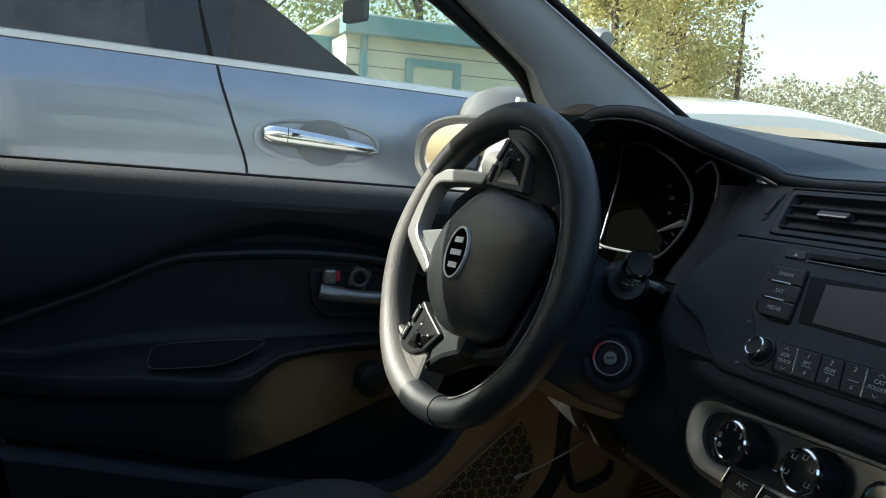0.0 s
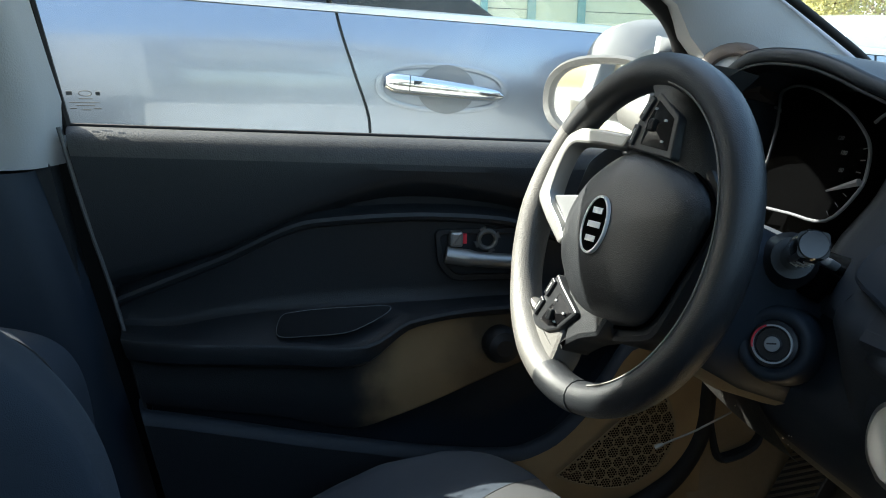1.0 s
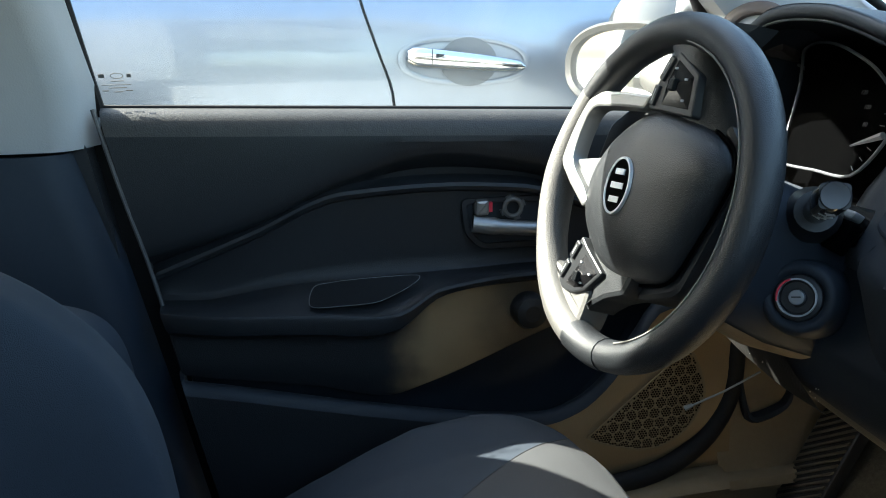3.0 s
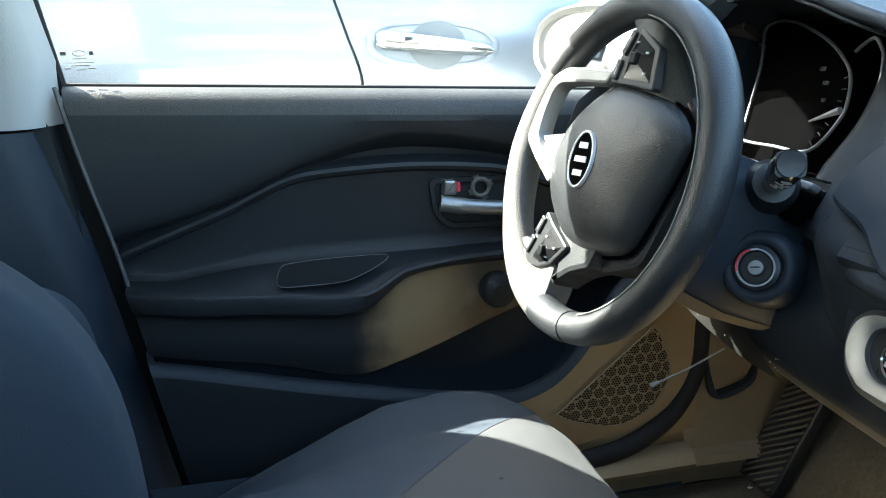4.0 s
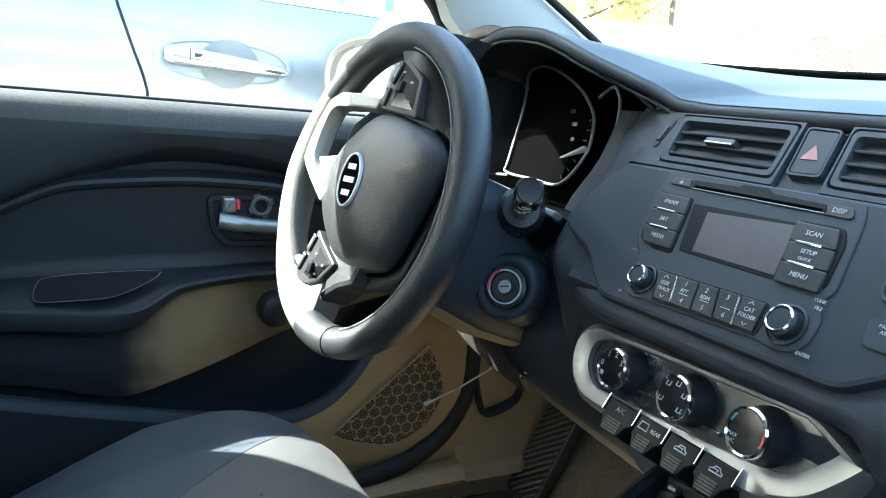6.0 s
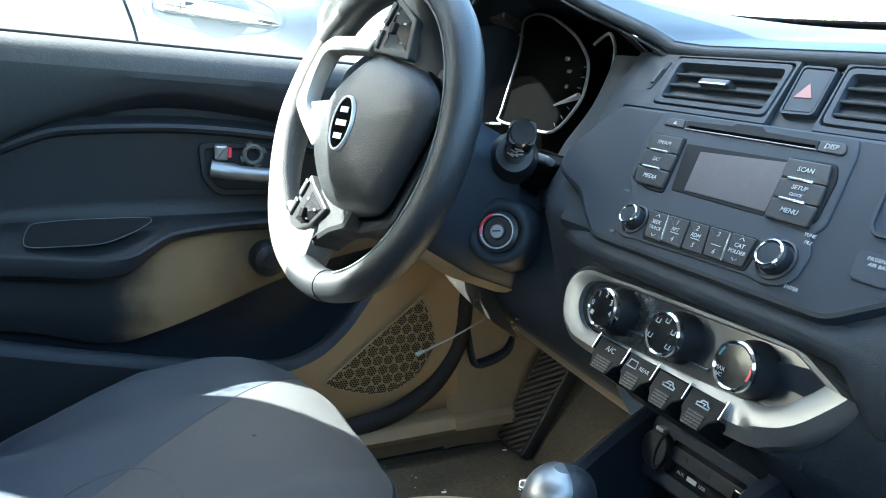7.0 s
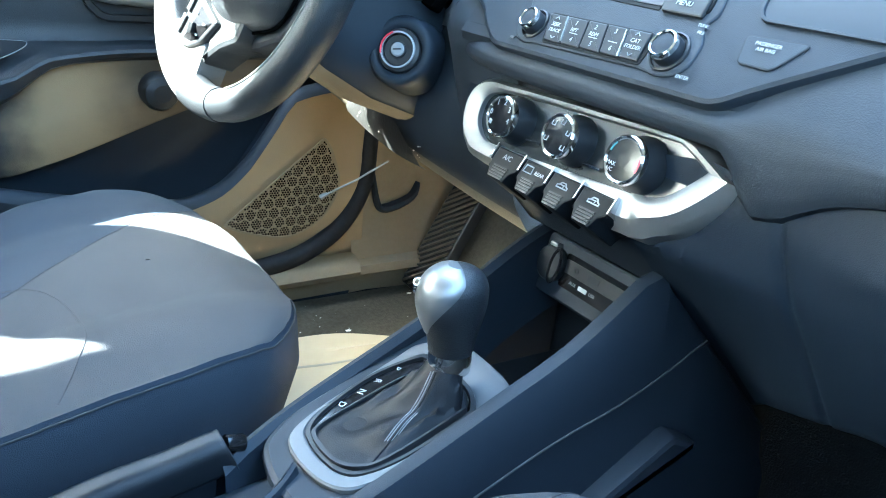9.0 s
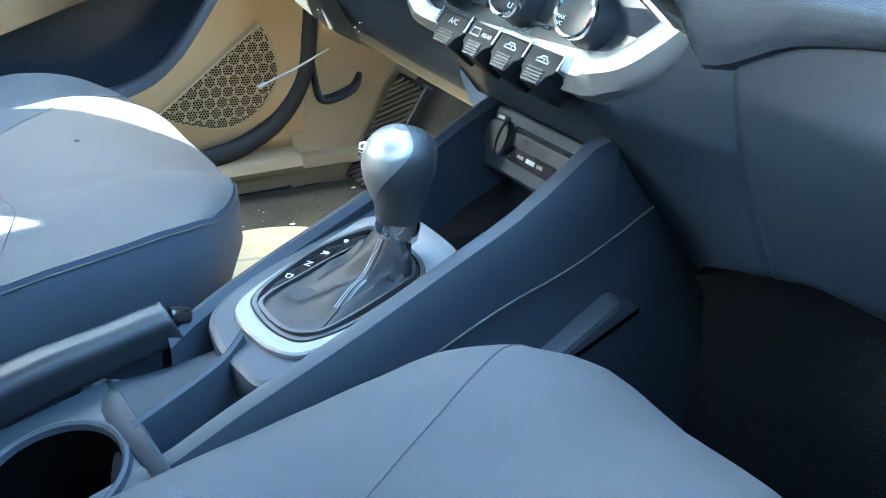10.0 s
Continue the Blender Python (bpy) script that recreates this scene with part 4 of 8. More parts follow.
    part("knee_panel", bm_grid(lambda u, v: knee(u * 0.56, v), 16, 20), PLASTIC, dash, "dark panel under the steering column")
    part("lower_edge", bm_grid(lambda u, v: knee(0.56 + u * 0.44, v), 12, 20), KNEE, dash, "dusty lower edge of the knee panel, tan for bounced light")
    # worn shiny facet along its lower edge
    up = [(0.214, 0.51, 0.722), (0.2, 0.44, 0.733), (0.194, 0.36, 0.738), (0.192, 0.32, 0.722), (0.19, 0.285, 0.707)]
    lo = [(0.216, 0.515, 0.708), (0.208, 0.45, 0.702), (0.205, 0.375, 0.695), (0.203, 0.325, 0.695), (0.2, 0.28, 0.698)]
    rows = [spline(up, 5), [a.lerp(b, 0.5) + Vector((-0.003, 0, 0)) for a, b in zip(spline(up, 5), spline(lo, 5))], spline(lo, 5), [p + Vector((0.02, 0, -0.002)) for p in spline(lo, 5)]]
    part("worn_edge", bm_loft([[p + Vector((-0.006, 0, 0)) for p in r] for r in rows[:3]], closed=False), WORN, dash, "shiny worn edge of the knee panel with pale flecks", toward=(-0.3, -0.4, 1.0))
    # left end of the dash by the door
    bm = bm_box((0.24, 0.56, 0.72), (0.6, 0.655, 1.05), 0.01)
    part("end_panel", bm, PLASTIC, dash)
    # flank that drops from the lip to the knee panel, left of the face panel
    def flank(u, v):
        z = lerp(1.022, 0.73, u)
        y = lerp(curve(((0.73, 0.09), (0.955, 0.09), (0.97, 0.15), (1.03, 0.15)), z), flank_edge(z), v)
        return Vector((flank_x(y, z), y, z))
    part("cluster_flank", bm_grid(flank, 22, 16), PLASTIC_SOFT, dash)
    return dash


dash = build_dashboard()
FACE = axes((0.13, 0.0, 0.868), (0, -1, 0), (0.545, 0, 0.838))


def build_face():
    t = thing("centre_face_panel", (0.16, 0.0, 0.868), "dark grey satin plastic centre panel of the dashboard", "dash panel")
    poly = [(-0.168, 0.126), (-0.181, 0.112), (-0.198, 0.086), (-0.206, 0.066), (-0.203, 0.05), (-0.185, 0.042), (-0.158, 0.034), (-0.142, 0.025), (-0.13, 0.014), (-0.105, -0.002), (0.125, 0.0), (0.15, 0.018), (0.30, 0.115), (0.30, 0.128)]
    part("panel", bm_prism(rounded(poly, 0.01, 4), FACE, -0.02, 0.0, 0.004), PLASTIC, t)
    # frosted side pocket on the passenger's half
    outer = rounded([(0.109, 0.123), (0.24, 0.123), (0.24, 0.0605), (0.124, 0.0605), (0.118, 0.067)], 0.005, 4)
    inner = rounded([(0.112, 0.1205), (0.237, 0.1205), (0.237, 0.063), (0.1255, 0.063), (0.1205, 0.068)], 0.004, 4)
    part("inlay_rim", bm_frame(outer, inner, FACE, -0.001, 0.0022), PLASTIC_SOFT, t, "thin grey rim of the passenger-side inlay")
    part("inlay", bm_prism(inner, FACE, -0.001, 0.0008), INLAY, t, "smooth black passenger-side inlay")
    # air bag notice plate
    poly = rounded([(0.1205, 0.0505), (0.164, 0.0515), (0.149, 0.031), (0.1245, 0.0315)], 0.004, 4)
    tag = part("notice_plate", bm_prism(poly, FACE, -0.001, 0.0012, 0.0006), PLASTIC_SOFT, t)
    part("notice_groove", bm_loop_tube([FACE @ Vector((p.x, p.y, 0.0006)) for p in poly], 0.0006, n=5, normal=(-0.84, 0, 0.54)), DEEP, t)
    lettering("PASSENGER", FACE, (0.1385, 0.0462), 0.0036, WHITE_INK, tag, 0.0012)
    lettering("AIR BAG", FACE, (0.1385, 0.0425), 0.0036, WHITE_INK, tag, 0.0012)


build_face()


def build_vents():
    m = axes((0.205, 0.0, 0.976), (0, -1, 0), (0.60, 0, 0.8))
    first = True
    for x0, x1, knob in ((-0.132, -0.0185, -0.0803), (0.0425, 0.165, 0.092)):
        t = thing("air_vent", (0.23, -(x0 + x1) / 2, 0.98), "black dashboard air vent with horizontal slats", "air vent", group="centre air vents")
        outer = rounded([(x0 - 0.007 if first else x0 - 0.005, 0.003), (x1 + 0.006, 0.003), (x1 + 0.002, 0.053), (x0 - 0.012, 0.053)], 0.006, 3)
        inner = rounded([(x0, 0.009), (x1, 0.009), (x1 - 0.003, 0.047), (x0 - 0.006, 0.047)], 0.005, 3)
        part("frame", bm_frame(outer, inner, m, -0.03, 0.0004), PLASTIC_SOFT, t, "grey vent frame")
        gap = rounded([(x0 - 0.008 if first else x0 - 0.006, 0.002), (x1 + 0.007, 0.002), (x1 + 0.003, 0.0542), (x0 - 0.0132, 0.0542)], 0.006, 3)
        rim = [(-0.176, -0.004), (-0.0075, -0.004), (-0.0125, 0.056), (-0.176, 0.056)] if first else [(0.0345, -0.004), (0.21, -0.004), (0.21, 0.056), (0.0275, 0.056)]
        part("surround", bm_frame(rounded(rim, 0.0008, 3), gap, m, -0.014, 0.0), PLASTIC_SOFT, t, "dark surround of the vent")
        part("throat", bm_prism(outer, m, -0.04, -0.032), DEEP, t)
        for k in range(3):
            z = 0.0175 + k * 0.0115
            sm = m @ Matrix.Translation((0, z, -0.012)) @ Matrix.Rotation(radians(24), 4, "X")
            part("slat", bm_prism([(x0 - 0.003, -0.0012), (x1 - 0.001, -0.0012), (x1 - 0.001, 0.0012), (x0 - 0.003, 0.0012)], sm, -0.014, 0.0125, 0.0008), PLASTIC_SOFT, t)
        for k in (0.25, 0.5, 0.75):
            xx = lerp(x0, x1, k)
            part("vane", bm_prism(rect(xx - 0.0008, 0.01, xx + 0.0008, 0.046), m, -0.034, -0.026), DEEP, t)
        part("slider", bm_prism(rounded(rect(knob - 0.0165, 0.0245, knob + 0.0165, 0.031), 0.002), m, -0.012, 0.004, 0.0015), SATIN_BLACK, t, "black slider on the slats")
        part("slider_edge", bm_prism(rect(knob - 0.015, 0.0248, knob + 0.015, 0.0262), m, -0.002, 0.0045), SILVER, t, "silver edge of the slider")
        if first:
            slot = rounded([(-0.1565, 0.0155), (-0.1512, 0.0155), (-0.148, 0.0468), (-0.1538, 0.0475)], 0.002)
            part("thumb_slot", bm_prism(slot, m, -0.002, 0.0012, 0.0004), DEEP, t, "dark thumbwheel slot")
            part("thumb_wheel", bm_prism([(-0.1555, 0.022), (-0.1516, 0.022), (-0.15, 0.038), (-0.1542, 0.038)], m, -0.001, 0.003, 0.001), SATIN_BLACK, t)
        first = False
    h = thing("hazard_switch", (0.22, -0.016, 0.98), "dark hazard light switch with a faded red triangle", "switch")
    poly = rounded([(-0.0005, 0.0096), (0.0262, 0.0107), (0.0212, 0.0495), (-0.0068, 0.0502)], 0.004, 3)
    part("bezel", bm_frame([p + (p - Vector((0.01, 0.03))) * 0.12 for p in poly], poly, m, -0.012, 0.0006), PLASTIC_SOFT, h)
    part("button", bm_prism(poly, m, -0.01, 0.0, 0.0012), PLASTIC, h)
    part("triangle", bm_prism([(0.0018, 0.0225), (0.0172, 0.0232), (0.0082, 0.0362)], m, -0.0004, 0.0006), RED_DIM, h, "faded red warning triangle")


build_vents()


def build_radio():
    t = thing("car_radio", (0.16, 0.0, 0.88), "black car radio with two knobs and a dead display", "car radio")
    body = rounded([(-0.108, 0.1245), (0.078, 0.1245), (0.084, 0.112), (0.0925, 0.058), (0.086, 0.05), (0.0945, 0.038), (0.0945, 0.02), (0.088, 0.012), (0.074, 0.0085), (0.058, 0.011), (-0.045, 0.0082), (-0.055, 0.0085), (-0.066, 0.006), (-0.08, 0.01), (-0.086, 0.022), (-0.082, 0.036), (-0.0885, 0.046), (-0.101, 0.056), (-0.112, 0.095)], 0.005, 3)
    part("fascia", bm_prism(body, FACE, -0.003, 0.0016, 0.0015), PLASTIC_SOFT, t)
    # disc slot
    slot = part("disc_slot", bm_prism(rounded([(-0.0735, 0.1098), (0.0535, 0.1103), (0.0515, 0.1178), (0.0048, 0.1187), (-0.001, 0.1222), (-0.0254, 0.1218), (-0.0285, 0.1193), (-0.0768, 0.1179)], 0.0012), FACE, 0.0, 0.0022, 0.0005), SWITCH_BLACK, t, "black disc slot")
    part("slot_gap", bm_prism([(-0.07, 0.1112), (0.051, 0.1116), (0.0505, 0.1136), (-0.0708, 0.1132)], FACE, 0.0, 0.0027), SHADE_BLACK, slot)
    part("slot_lip", bm_prism([(-0.0735, 0.1098), (0.0535, 0.1103), (0.0535, 0.1108), (-0.0735, 0.1103)], FACE, 0.0, 0.003), SILVER_GREY, slot)
    for quad, txt in (([(-0.0985, 0.11), (-0.0752, 0.1098), (-0.0782, 0.1178), (-0.0935, 0.1182), (-0.0972, 0.116)], ""), ([(0.0545, 0.1095), (0.0745, 0.1093), (0.0758, 0.112), (0.0738, 0.1165), (0.0713, 0.1186), (0.053, 0.118)], "DISP")):
        b = part("button", bm_prism(rounded(quad, 0.0012), FACE, 0.0, 0.003, 0.001), SATIN_BLACK, t)
        if txt:
            lettering(txt, FACE, (0.064, 0.1138), 0.0056, WHITE_INK, b, 0.003)
        else:
            part("eject_mark", bm_prism([(-0.0885, 0.112), (-0.0842, 0.112), (-0.087, 0.1155)], FACE, 0.0029, 0.0034), WHITE_INK, b)
    # display, sunk in its surround
    win = rounded([(-0.0485, 0.0555), (0.0446, 0.0543), (0.0378, 0.0998), (-0.062, 0.0977)], 0.002)
    part("display_bezel", bm_prism(win, FACE, 0.0, 0.0021, 0.0006), SWITCH_BLACK, t, "black display surround")
    scr = [(-0.0349, 0.0582), (0.0445, 0.0578), (0.0382, 0.0972), (-0.0424, 0.0924)]
    part("display", bm_prism(scr, FACE, 0.0, 0.0026), DISPLAY, t, "switched-off brownish display")
    # raised pads under the button columns
    part("button_pad", bm_prism(rounded([(-0.0735, 0.0508), (-0.0535, 0.051), (-0.0645, 0.1025), (-0.1035, 0.1025), (-0.104, 0.098), (-0.097, 0.0575)], 0.004), FACE, 0.0, 0.0028, 0.0012), SWITCH_BLACK, t, "black pad round the buttons")
    part("button_pad", bm_prism(rounded([(0.0445, 0.055), (0.064, 0.0545), (0.085, 0.0585), (0.0815, 0.0915), (0.075, 0.103), (0.0365, 0.1025)], 0.004), FACE, 0.0, 0.0028, 0.0012), SWITCH_BLACK, t, "black pad round the buttons")
    # button columns
    for txts, xa, xb, s in ((("FM/AM", "SAT", "MEDIA"), (-0.1013, -0.1, -0.097, -0.0885), (-0.066, -0.0615, -0.0585, -0.0555), 0.0053), (("SCAN", "SETUP", "MENU"), (0.0382, 0.0412, 0.0442, 0.0472), (0.073, 0.0785, 0.0815, 0.0828), 0.0051)):
        for k, txt in enumerate(txts):
            z1, z0 = 0.1003 - k * 0.0157, 0.1003 - k * 0.0157 - 0.0152
            b = part("button", bm_prism(rounded([(xa[k + 1], z0), (xb[k + 1], z0), (xb[k], z1), (xa[k], z1)], 0.002), FACE, 0.002, 0.0048, 0.0012), SATIN_BLACK, t)
            cx, cz = (xa[k] + xa[k + 1] + xb[k] + xb[k + 1]) / 4, (z0 + z1) / 2
            if txt == "SETUP":
                lettering("SETUP", FACE, (cx, cz + 0.002), s * 0.9, WHITE_INK, b, 0.0048)
                lettering("CLOCK", FACE, (cx, cz - 0.0035), s * 0.62, WHITE_INK, b, 0.0048)
            else:
                lettering(txt, FACE, (cx, cz), s, WHITE_INK, b, 0.0048)
            if k < 2:
                c0 = (xa[k + 1] + xb[k + 1]) / 2 - 0.002
                part("chrome_strip", bm_prism(rounded(rect(c0 - 0.0105, z0 - 0.001, c0 + 0.0105, z0 + 0.0007), 0.0006), FACE, 0.003, 0.0058, 0.0004), CHROME, b)
    # preset row, leaning with the face
    xt = (-0.0541, -0.0322, -0.0102, 0.0096, 0.0305, 0.0524)
    xl = (-0.0445, -0.0247, -0.004, 0.0175, 0.0364, 0.0545)
    words = (("SEEK", "TRACK"), ("1", "RPT", "4"), ("2", "RDM", "5"), ("3", "6"), ("CAT", "FOLDER"))
    part("preset_frame", bm_prism(rounded([(-0.0462, 0.0102), (0.0568, 0.0126), (0.0575, 0.03), (0.053, 0.0382), (-0.0545, 0.0365)], 0.003), FACE, 0.0, 0.0022, 0.0006), SWITCH_BLACK, t)
    for k, txt in enumerate(words):
        y0, y1 = lerp(0.0124, 0.0146, k / 4), lerp(0.0347, 0.0365, k / 4)
        b = part("button", bm_prism(rounded([(xl[k] + 0.0004, y0), (xl[k + 1] - 0.0004, y0), (xt[k + 1] - 0.0004, y1), (xt[k] + 0.0004, y1)], 0.0012), FACE, 0.0, 0.0034, 0.0008), SATIN_BLACK, t)
        at = lambda f: ((lerp(xl[k], xt[k], f) + lerp(xl[k + 1], xt[k + 1], f)) / 2, lerp(y0, y1, f))
        rows = ((txt[0], 0.62, 0.0046), (txt[1], 0.4, 0.0042)) if txt[0] in ("SEEK", "CAT") else ((txt[0], 0.8, 0.0054), (txt[1], 0.55, 0.0044), (txt[2], 0.2, 0.0054)) if len(txt) == 3 else ((txt[0], 0.8, 0.0054), (txt[1], 0.2, 0.0054))
        for w, f, size in rows:
            lettering(w, FACE, at(f), size, WHITE_INK, b, 0.0034)
        if txt[0] in ("SEEK", "CAT"):
            for f, d in ((0.86, 1), (0.14, -1)):
                cx, cz = at(f)
                part("chevron", bm_tube([FACE @ Vector((cx - 0.0022, cz - 0.001 * d, 0.0038)), FACE @ Vector((cx, cz + 0.001 * d, 0.0038)), FACE @ Vector((cx + 0.0022, cz - 0.001 * d, 0.0038))], 0.00035, n=5), WHITE_INK, b)
        else:
            cx, cz = at(0.42)
            part("dash_mark", bm_bar(FACE, cx - 0.0045, cz, cx + 0.0045, cz + 0.0005, 0.0034), WHITE_INK, b)
    for k in (1, 4):
        part("chrome_strip", bm_prism([(xl[k] - 0.0009, 0.014), (xl[k] + 0.0009, 0.014), (xt[k] + 0.0009, 0.0345), (xt[k] - 0.0009, 0.0345)], FACE, 0.002, 0.0046, 0.0004), CHROME, t)
    # knobs
    for x, z, r in ((-0.0645, 0.0232, 0.0084), (0.0738, 0.0274, 0.0098)):
        m = FACE @ Matrix.Translation((x, z, 0.0))
        part("knob_well", bm_lathe([(r * 1.55, 0.0), (r * 1.5, 0.003), (r * 1.38, 0.0035), (r * 1.3, 0.001)], m, 32), SATIN_BLACK, t)
        k = part("knob", bm_lathe([(r * 1.12, 0.001), (r * 1.12, 0.0075), (r * 1.05, 0.0095), (r, 0.01)], m, 36), SATIN_BLACK, t, "black turning knob with a chrome ring")
        part("chrome_ring", bm_lathe([(r * 1.08, 0.009), (r * 1.04, 0.0122), (r * 0.92, 0.013), (r * 0.83, 0.0124), (r * 0.83, 0.009)], m, 36, caps=False), CHROME, k)
        part("knob_cap", bm_lathe([(r * 0.84, 0.0095), (r * 0.8, 0.0118), (r * 0.3, 0.0122)], m, 36), PLASTIC, k)
    lettering("PWR", FACE, (-0.0933, 0.045), 0.0034, GREY_INK, t, 0.0016)
    part("faint_mark", bm_bar(FACE, -0.0838, 0.0071, -0.0794, 0.0091, 0.0016), GREY_INK, t)
    lettering("TUNE", FACE, (0.0862, 0.0498), 0.0035, WHITE_INK, t, 0.0016)
    lettering("FILE", FACE, (0.0878, 0.0447), 0.0035, WHITE_INK, t, 0.0016)
    lettering("ENTER", FACE, (0.0952, 0.0125), 0.0036, WHITE_INK, t, 0.0016)


build_radio()
CLIM = axes((0.140, 0.0, 0.81), (0, -1, 0), (0.26, 0, 0.965))


def build_climate():
    t = thing("heater_panel", (0.15, 0.0, 0.78), "satin silver heater panel with three black knobs", "heater control")
    outer = [(-0.123, 0.0255), (-0.1405, 0.0165), (-0.1475, 0.003), (-0.145, -0.018), (-0.131, -0.0355), (-0.096, -0.0448), (0.066, -0.0462), (0.103, -0.0365), (0.129, -0.0196), (0.155, 0.0105), (0.152, 0.0135), (0.1324, 0.0228), (0.111, 0.032), (0.097, 0.0335), (0.0017, 0.0305), (-0.09, 0.0268)]
    inner = [(-0.1, 0.017), (-0.1155, 0.01), (-0.1195, -0.004), (-0.1144, -0.0165), (-0.1, -0.0255), (-0.074, -0.0255), (0.058, -0.0178), (0.076, -0.0155), (0.101, -0.0095), (0.1247, 0.0135), (0.122, 0.017), (0.1001, 0.0262), (0.0863, 0.0268), (0.0, 0.0232), (-0.05, 0.0212), (-0.08, 0.019)]
    so = [Vector((p.x, p.y)) for p in spline([(a, b, 0) for a, b in outer], 4, closed=True)]
    si = [Vector((p.x, p.y)) for p in spline([(a, b, 0) for a, b in inner], 4, closed=True)]
    f = lambda poly, z: [CLIM @ Vector((p.x, p.y, z)) for p in poly]
    mid = [a.lerp(b, 0.4) for a, b in zip(so, si)]
    cen = Vector((0.005, -0.008))
    wide = [cen + (p - cen) * 1.05 for p in so]
    rings = [f(wide, -0.02), f([a.lerp(b, 0.75) for a, b in zip(wide, so)], -0.011), f(so, -0.005), [a.lerp(b, 0.5) for a, b in zip(f(so, 0.0), f(mid, 0.0))], f(mid, 0.0045), [a.lerp(b, 0.6) for a, b in zip(f(mid, 0.004), f(si, 0.004))], f(si, 0.001), f(si, -0.01)]
    part("bezel", bm_loft(rings, caps=False), SILVER, t, "satin silver bezel")
    plate = part("plate", bm_prism(si, CLIM, -0.012, -0.004), HEATER_PLATE, t, "dark grey glossy plate behind the knobs")
    for x0, x1 in ((-0.052, -0.034), (0.018, 0.036)):
        part("bridge_strip", bm_prism(rect(x0, -0.012, x1, -0.009), CLIM, -0.004, -0.001, 0.0006), CHROME, plate)
    for i, (x, z) in enumerate(((-0.0649, 0.0014), (0.0064, 0.0043), (0.0755, 0.0063))):
        r = 0.0164 if i < 2 else 0.0168
        m = CLIM @ Matrix.Translation((x - 0.004, z - 0.002, -0.004))
        k = part("knob", bm_lathe([(r * 1.22, 0.0), (r * 1.2, 0.006), (r * 1.02, 0.012), (r, 0.02), (r * 0.97, 0.0215)], m, 40), SATIN_BLACK, t, "black turning knob with a chrome rim")
        part("chrome_rim", bm_lathe([(r * 1.0, 0.0165), (r * 1.05, 0.018), (r * 1.04, 0.0225), (r * 0.96, 0.0238), (r * 0.89, 0.0228), (r * 0.89, 0.02)], m, 40, caps=False), CHROME, k)
        part("knob_face", bm_lathe([(r * 0.9, 0.021), (r * 0.88, 0.0222), (r * 0.3, 0.0224)], m, 40), GLOSS_BLACK, k)
        zf = 0.0225
        if i == 0:
            for n, a in (("0", 175), ("1", 125), ("2", 80), ("3", 35), ("4", -10)):
                lettering(n, m, (0.0118 * math.cos(radians(a)), 0.0118 * math.sin(radians(a))), 0.0068, WHITE_INK, k, zf)
            bm = bmesh.new()
            for q in range(4):
                a = q * math.pi / 2 + 0.6
                c = Vector((-0.0095 + 0.0014 * math.cos(a), -0.0065 + 0.0014 * math.sin(a)))
                bm_prism([c + Vector((0.0011 * math.cos(w), 0.0011 * math.sin(w))) for w in (j * math.pi / 3 for j in range(6))], m, zf, zf + 0.0003, bm=bm)
            part("fan_mark", bm, WHITE_INK, k)
        elif i == 1:
            for a in (200, 130, 80, 25, -35):
                c = Vector((0.0115 * math.cos(radians(a)), 0.0115 * math.sin(radians(a))))
                bm = bmesh.new()
                for s in (((-0.0024, -0.0022), (-0.0014, 0.0012)), ((-0.0016, -0.0022), (0.0016, -0.0022)), ((0.0014, -0.0018), (0.0024, 0.0014))):
                    bm_tube([m @ Vector((c.x + p[0], c.y + p[1], zf + 0.0003)) for p in s], 0.0004, n=5, bm=bm)
                part("airflow_mark", bm, WHITE_INK, k)
        else:
            for a0, a1, mt in ((138, 168, TEAL_INK), (35, 134, GREY_INK), (-24, 16, RED_PLASTIC)):
                outer_a = [(0.0155 * math.cos(radians(lerp(a0, a1, j / 8))), 0.0155 * math.sin(radians(lerp(a0, a1, j / 8)))) for j in range(9)]
                w = 0.0136 if mt is not GREY_INK else 0.0142
                inner_a = [(w * math.cos(radians(lerp(a1, a0, j / 8))), w * math.sin(radians(lerp(a1, a0, j / 8)))) for j in range(9)]
                part("scale_arc", bm_prism(outer_a + inner_a, m, zf - 0.0002, zf + 0.0003), mt, k)
            lettering("MAX", m, (-0.0095, -0.005), 0.004, WHITE_INK, k, zf)
            lettering("A/C", m, (-0.0095, -0.0092), 0.004, WHITE_INK, k, zf)
    # four push switches below
    sw = axes((0.122, 0.0, 0.775), (0, -1, 0), (0.55, 0, 0.83))
    xs = (-0.0715, -0.034, 0.0, 0.0342, 0.0697)
    for k in range(4):
        x0, x1 = xs[k] + 0.0012, xs[k + 1] - 0.0012
        b = part("push_switch", bm_prism(rounded([(x0, 0.0145), (x1, 0.0145), (x1, 0.0), (x1 - 0.005, -0.0035), (x1 - 0.0085, -0.0125), (x0 + 0.006, -0.0125), (x0 + 0.0025, -0.005), (x0, -0.004)], 0.0015), sw, -0.03, 0.003, 0.0015), SWITCH_BLACK, t, "black push switch with a ribbed lower edge")
        bm = bmesh.new()
        for j in range(5):
            bm_prism(rect(x0 + 0.0075, -0.0115 + j * 0.0024, x1 - 0.0095, -0.0103 + j * 0.0024), sw, 0.002, 0.0042, bm=bm)
        part("ribs", bm, SATIN_BLACK, b)
        cx = (x0 + x1) / 2
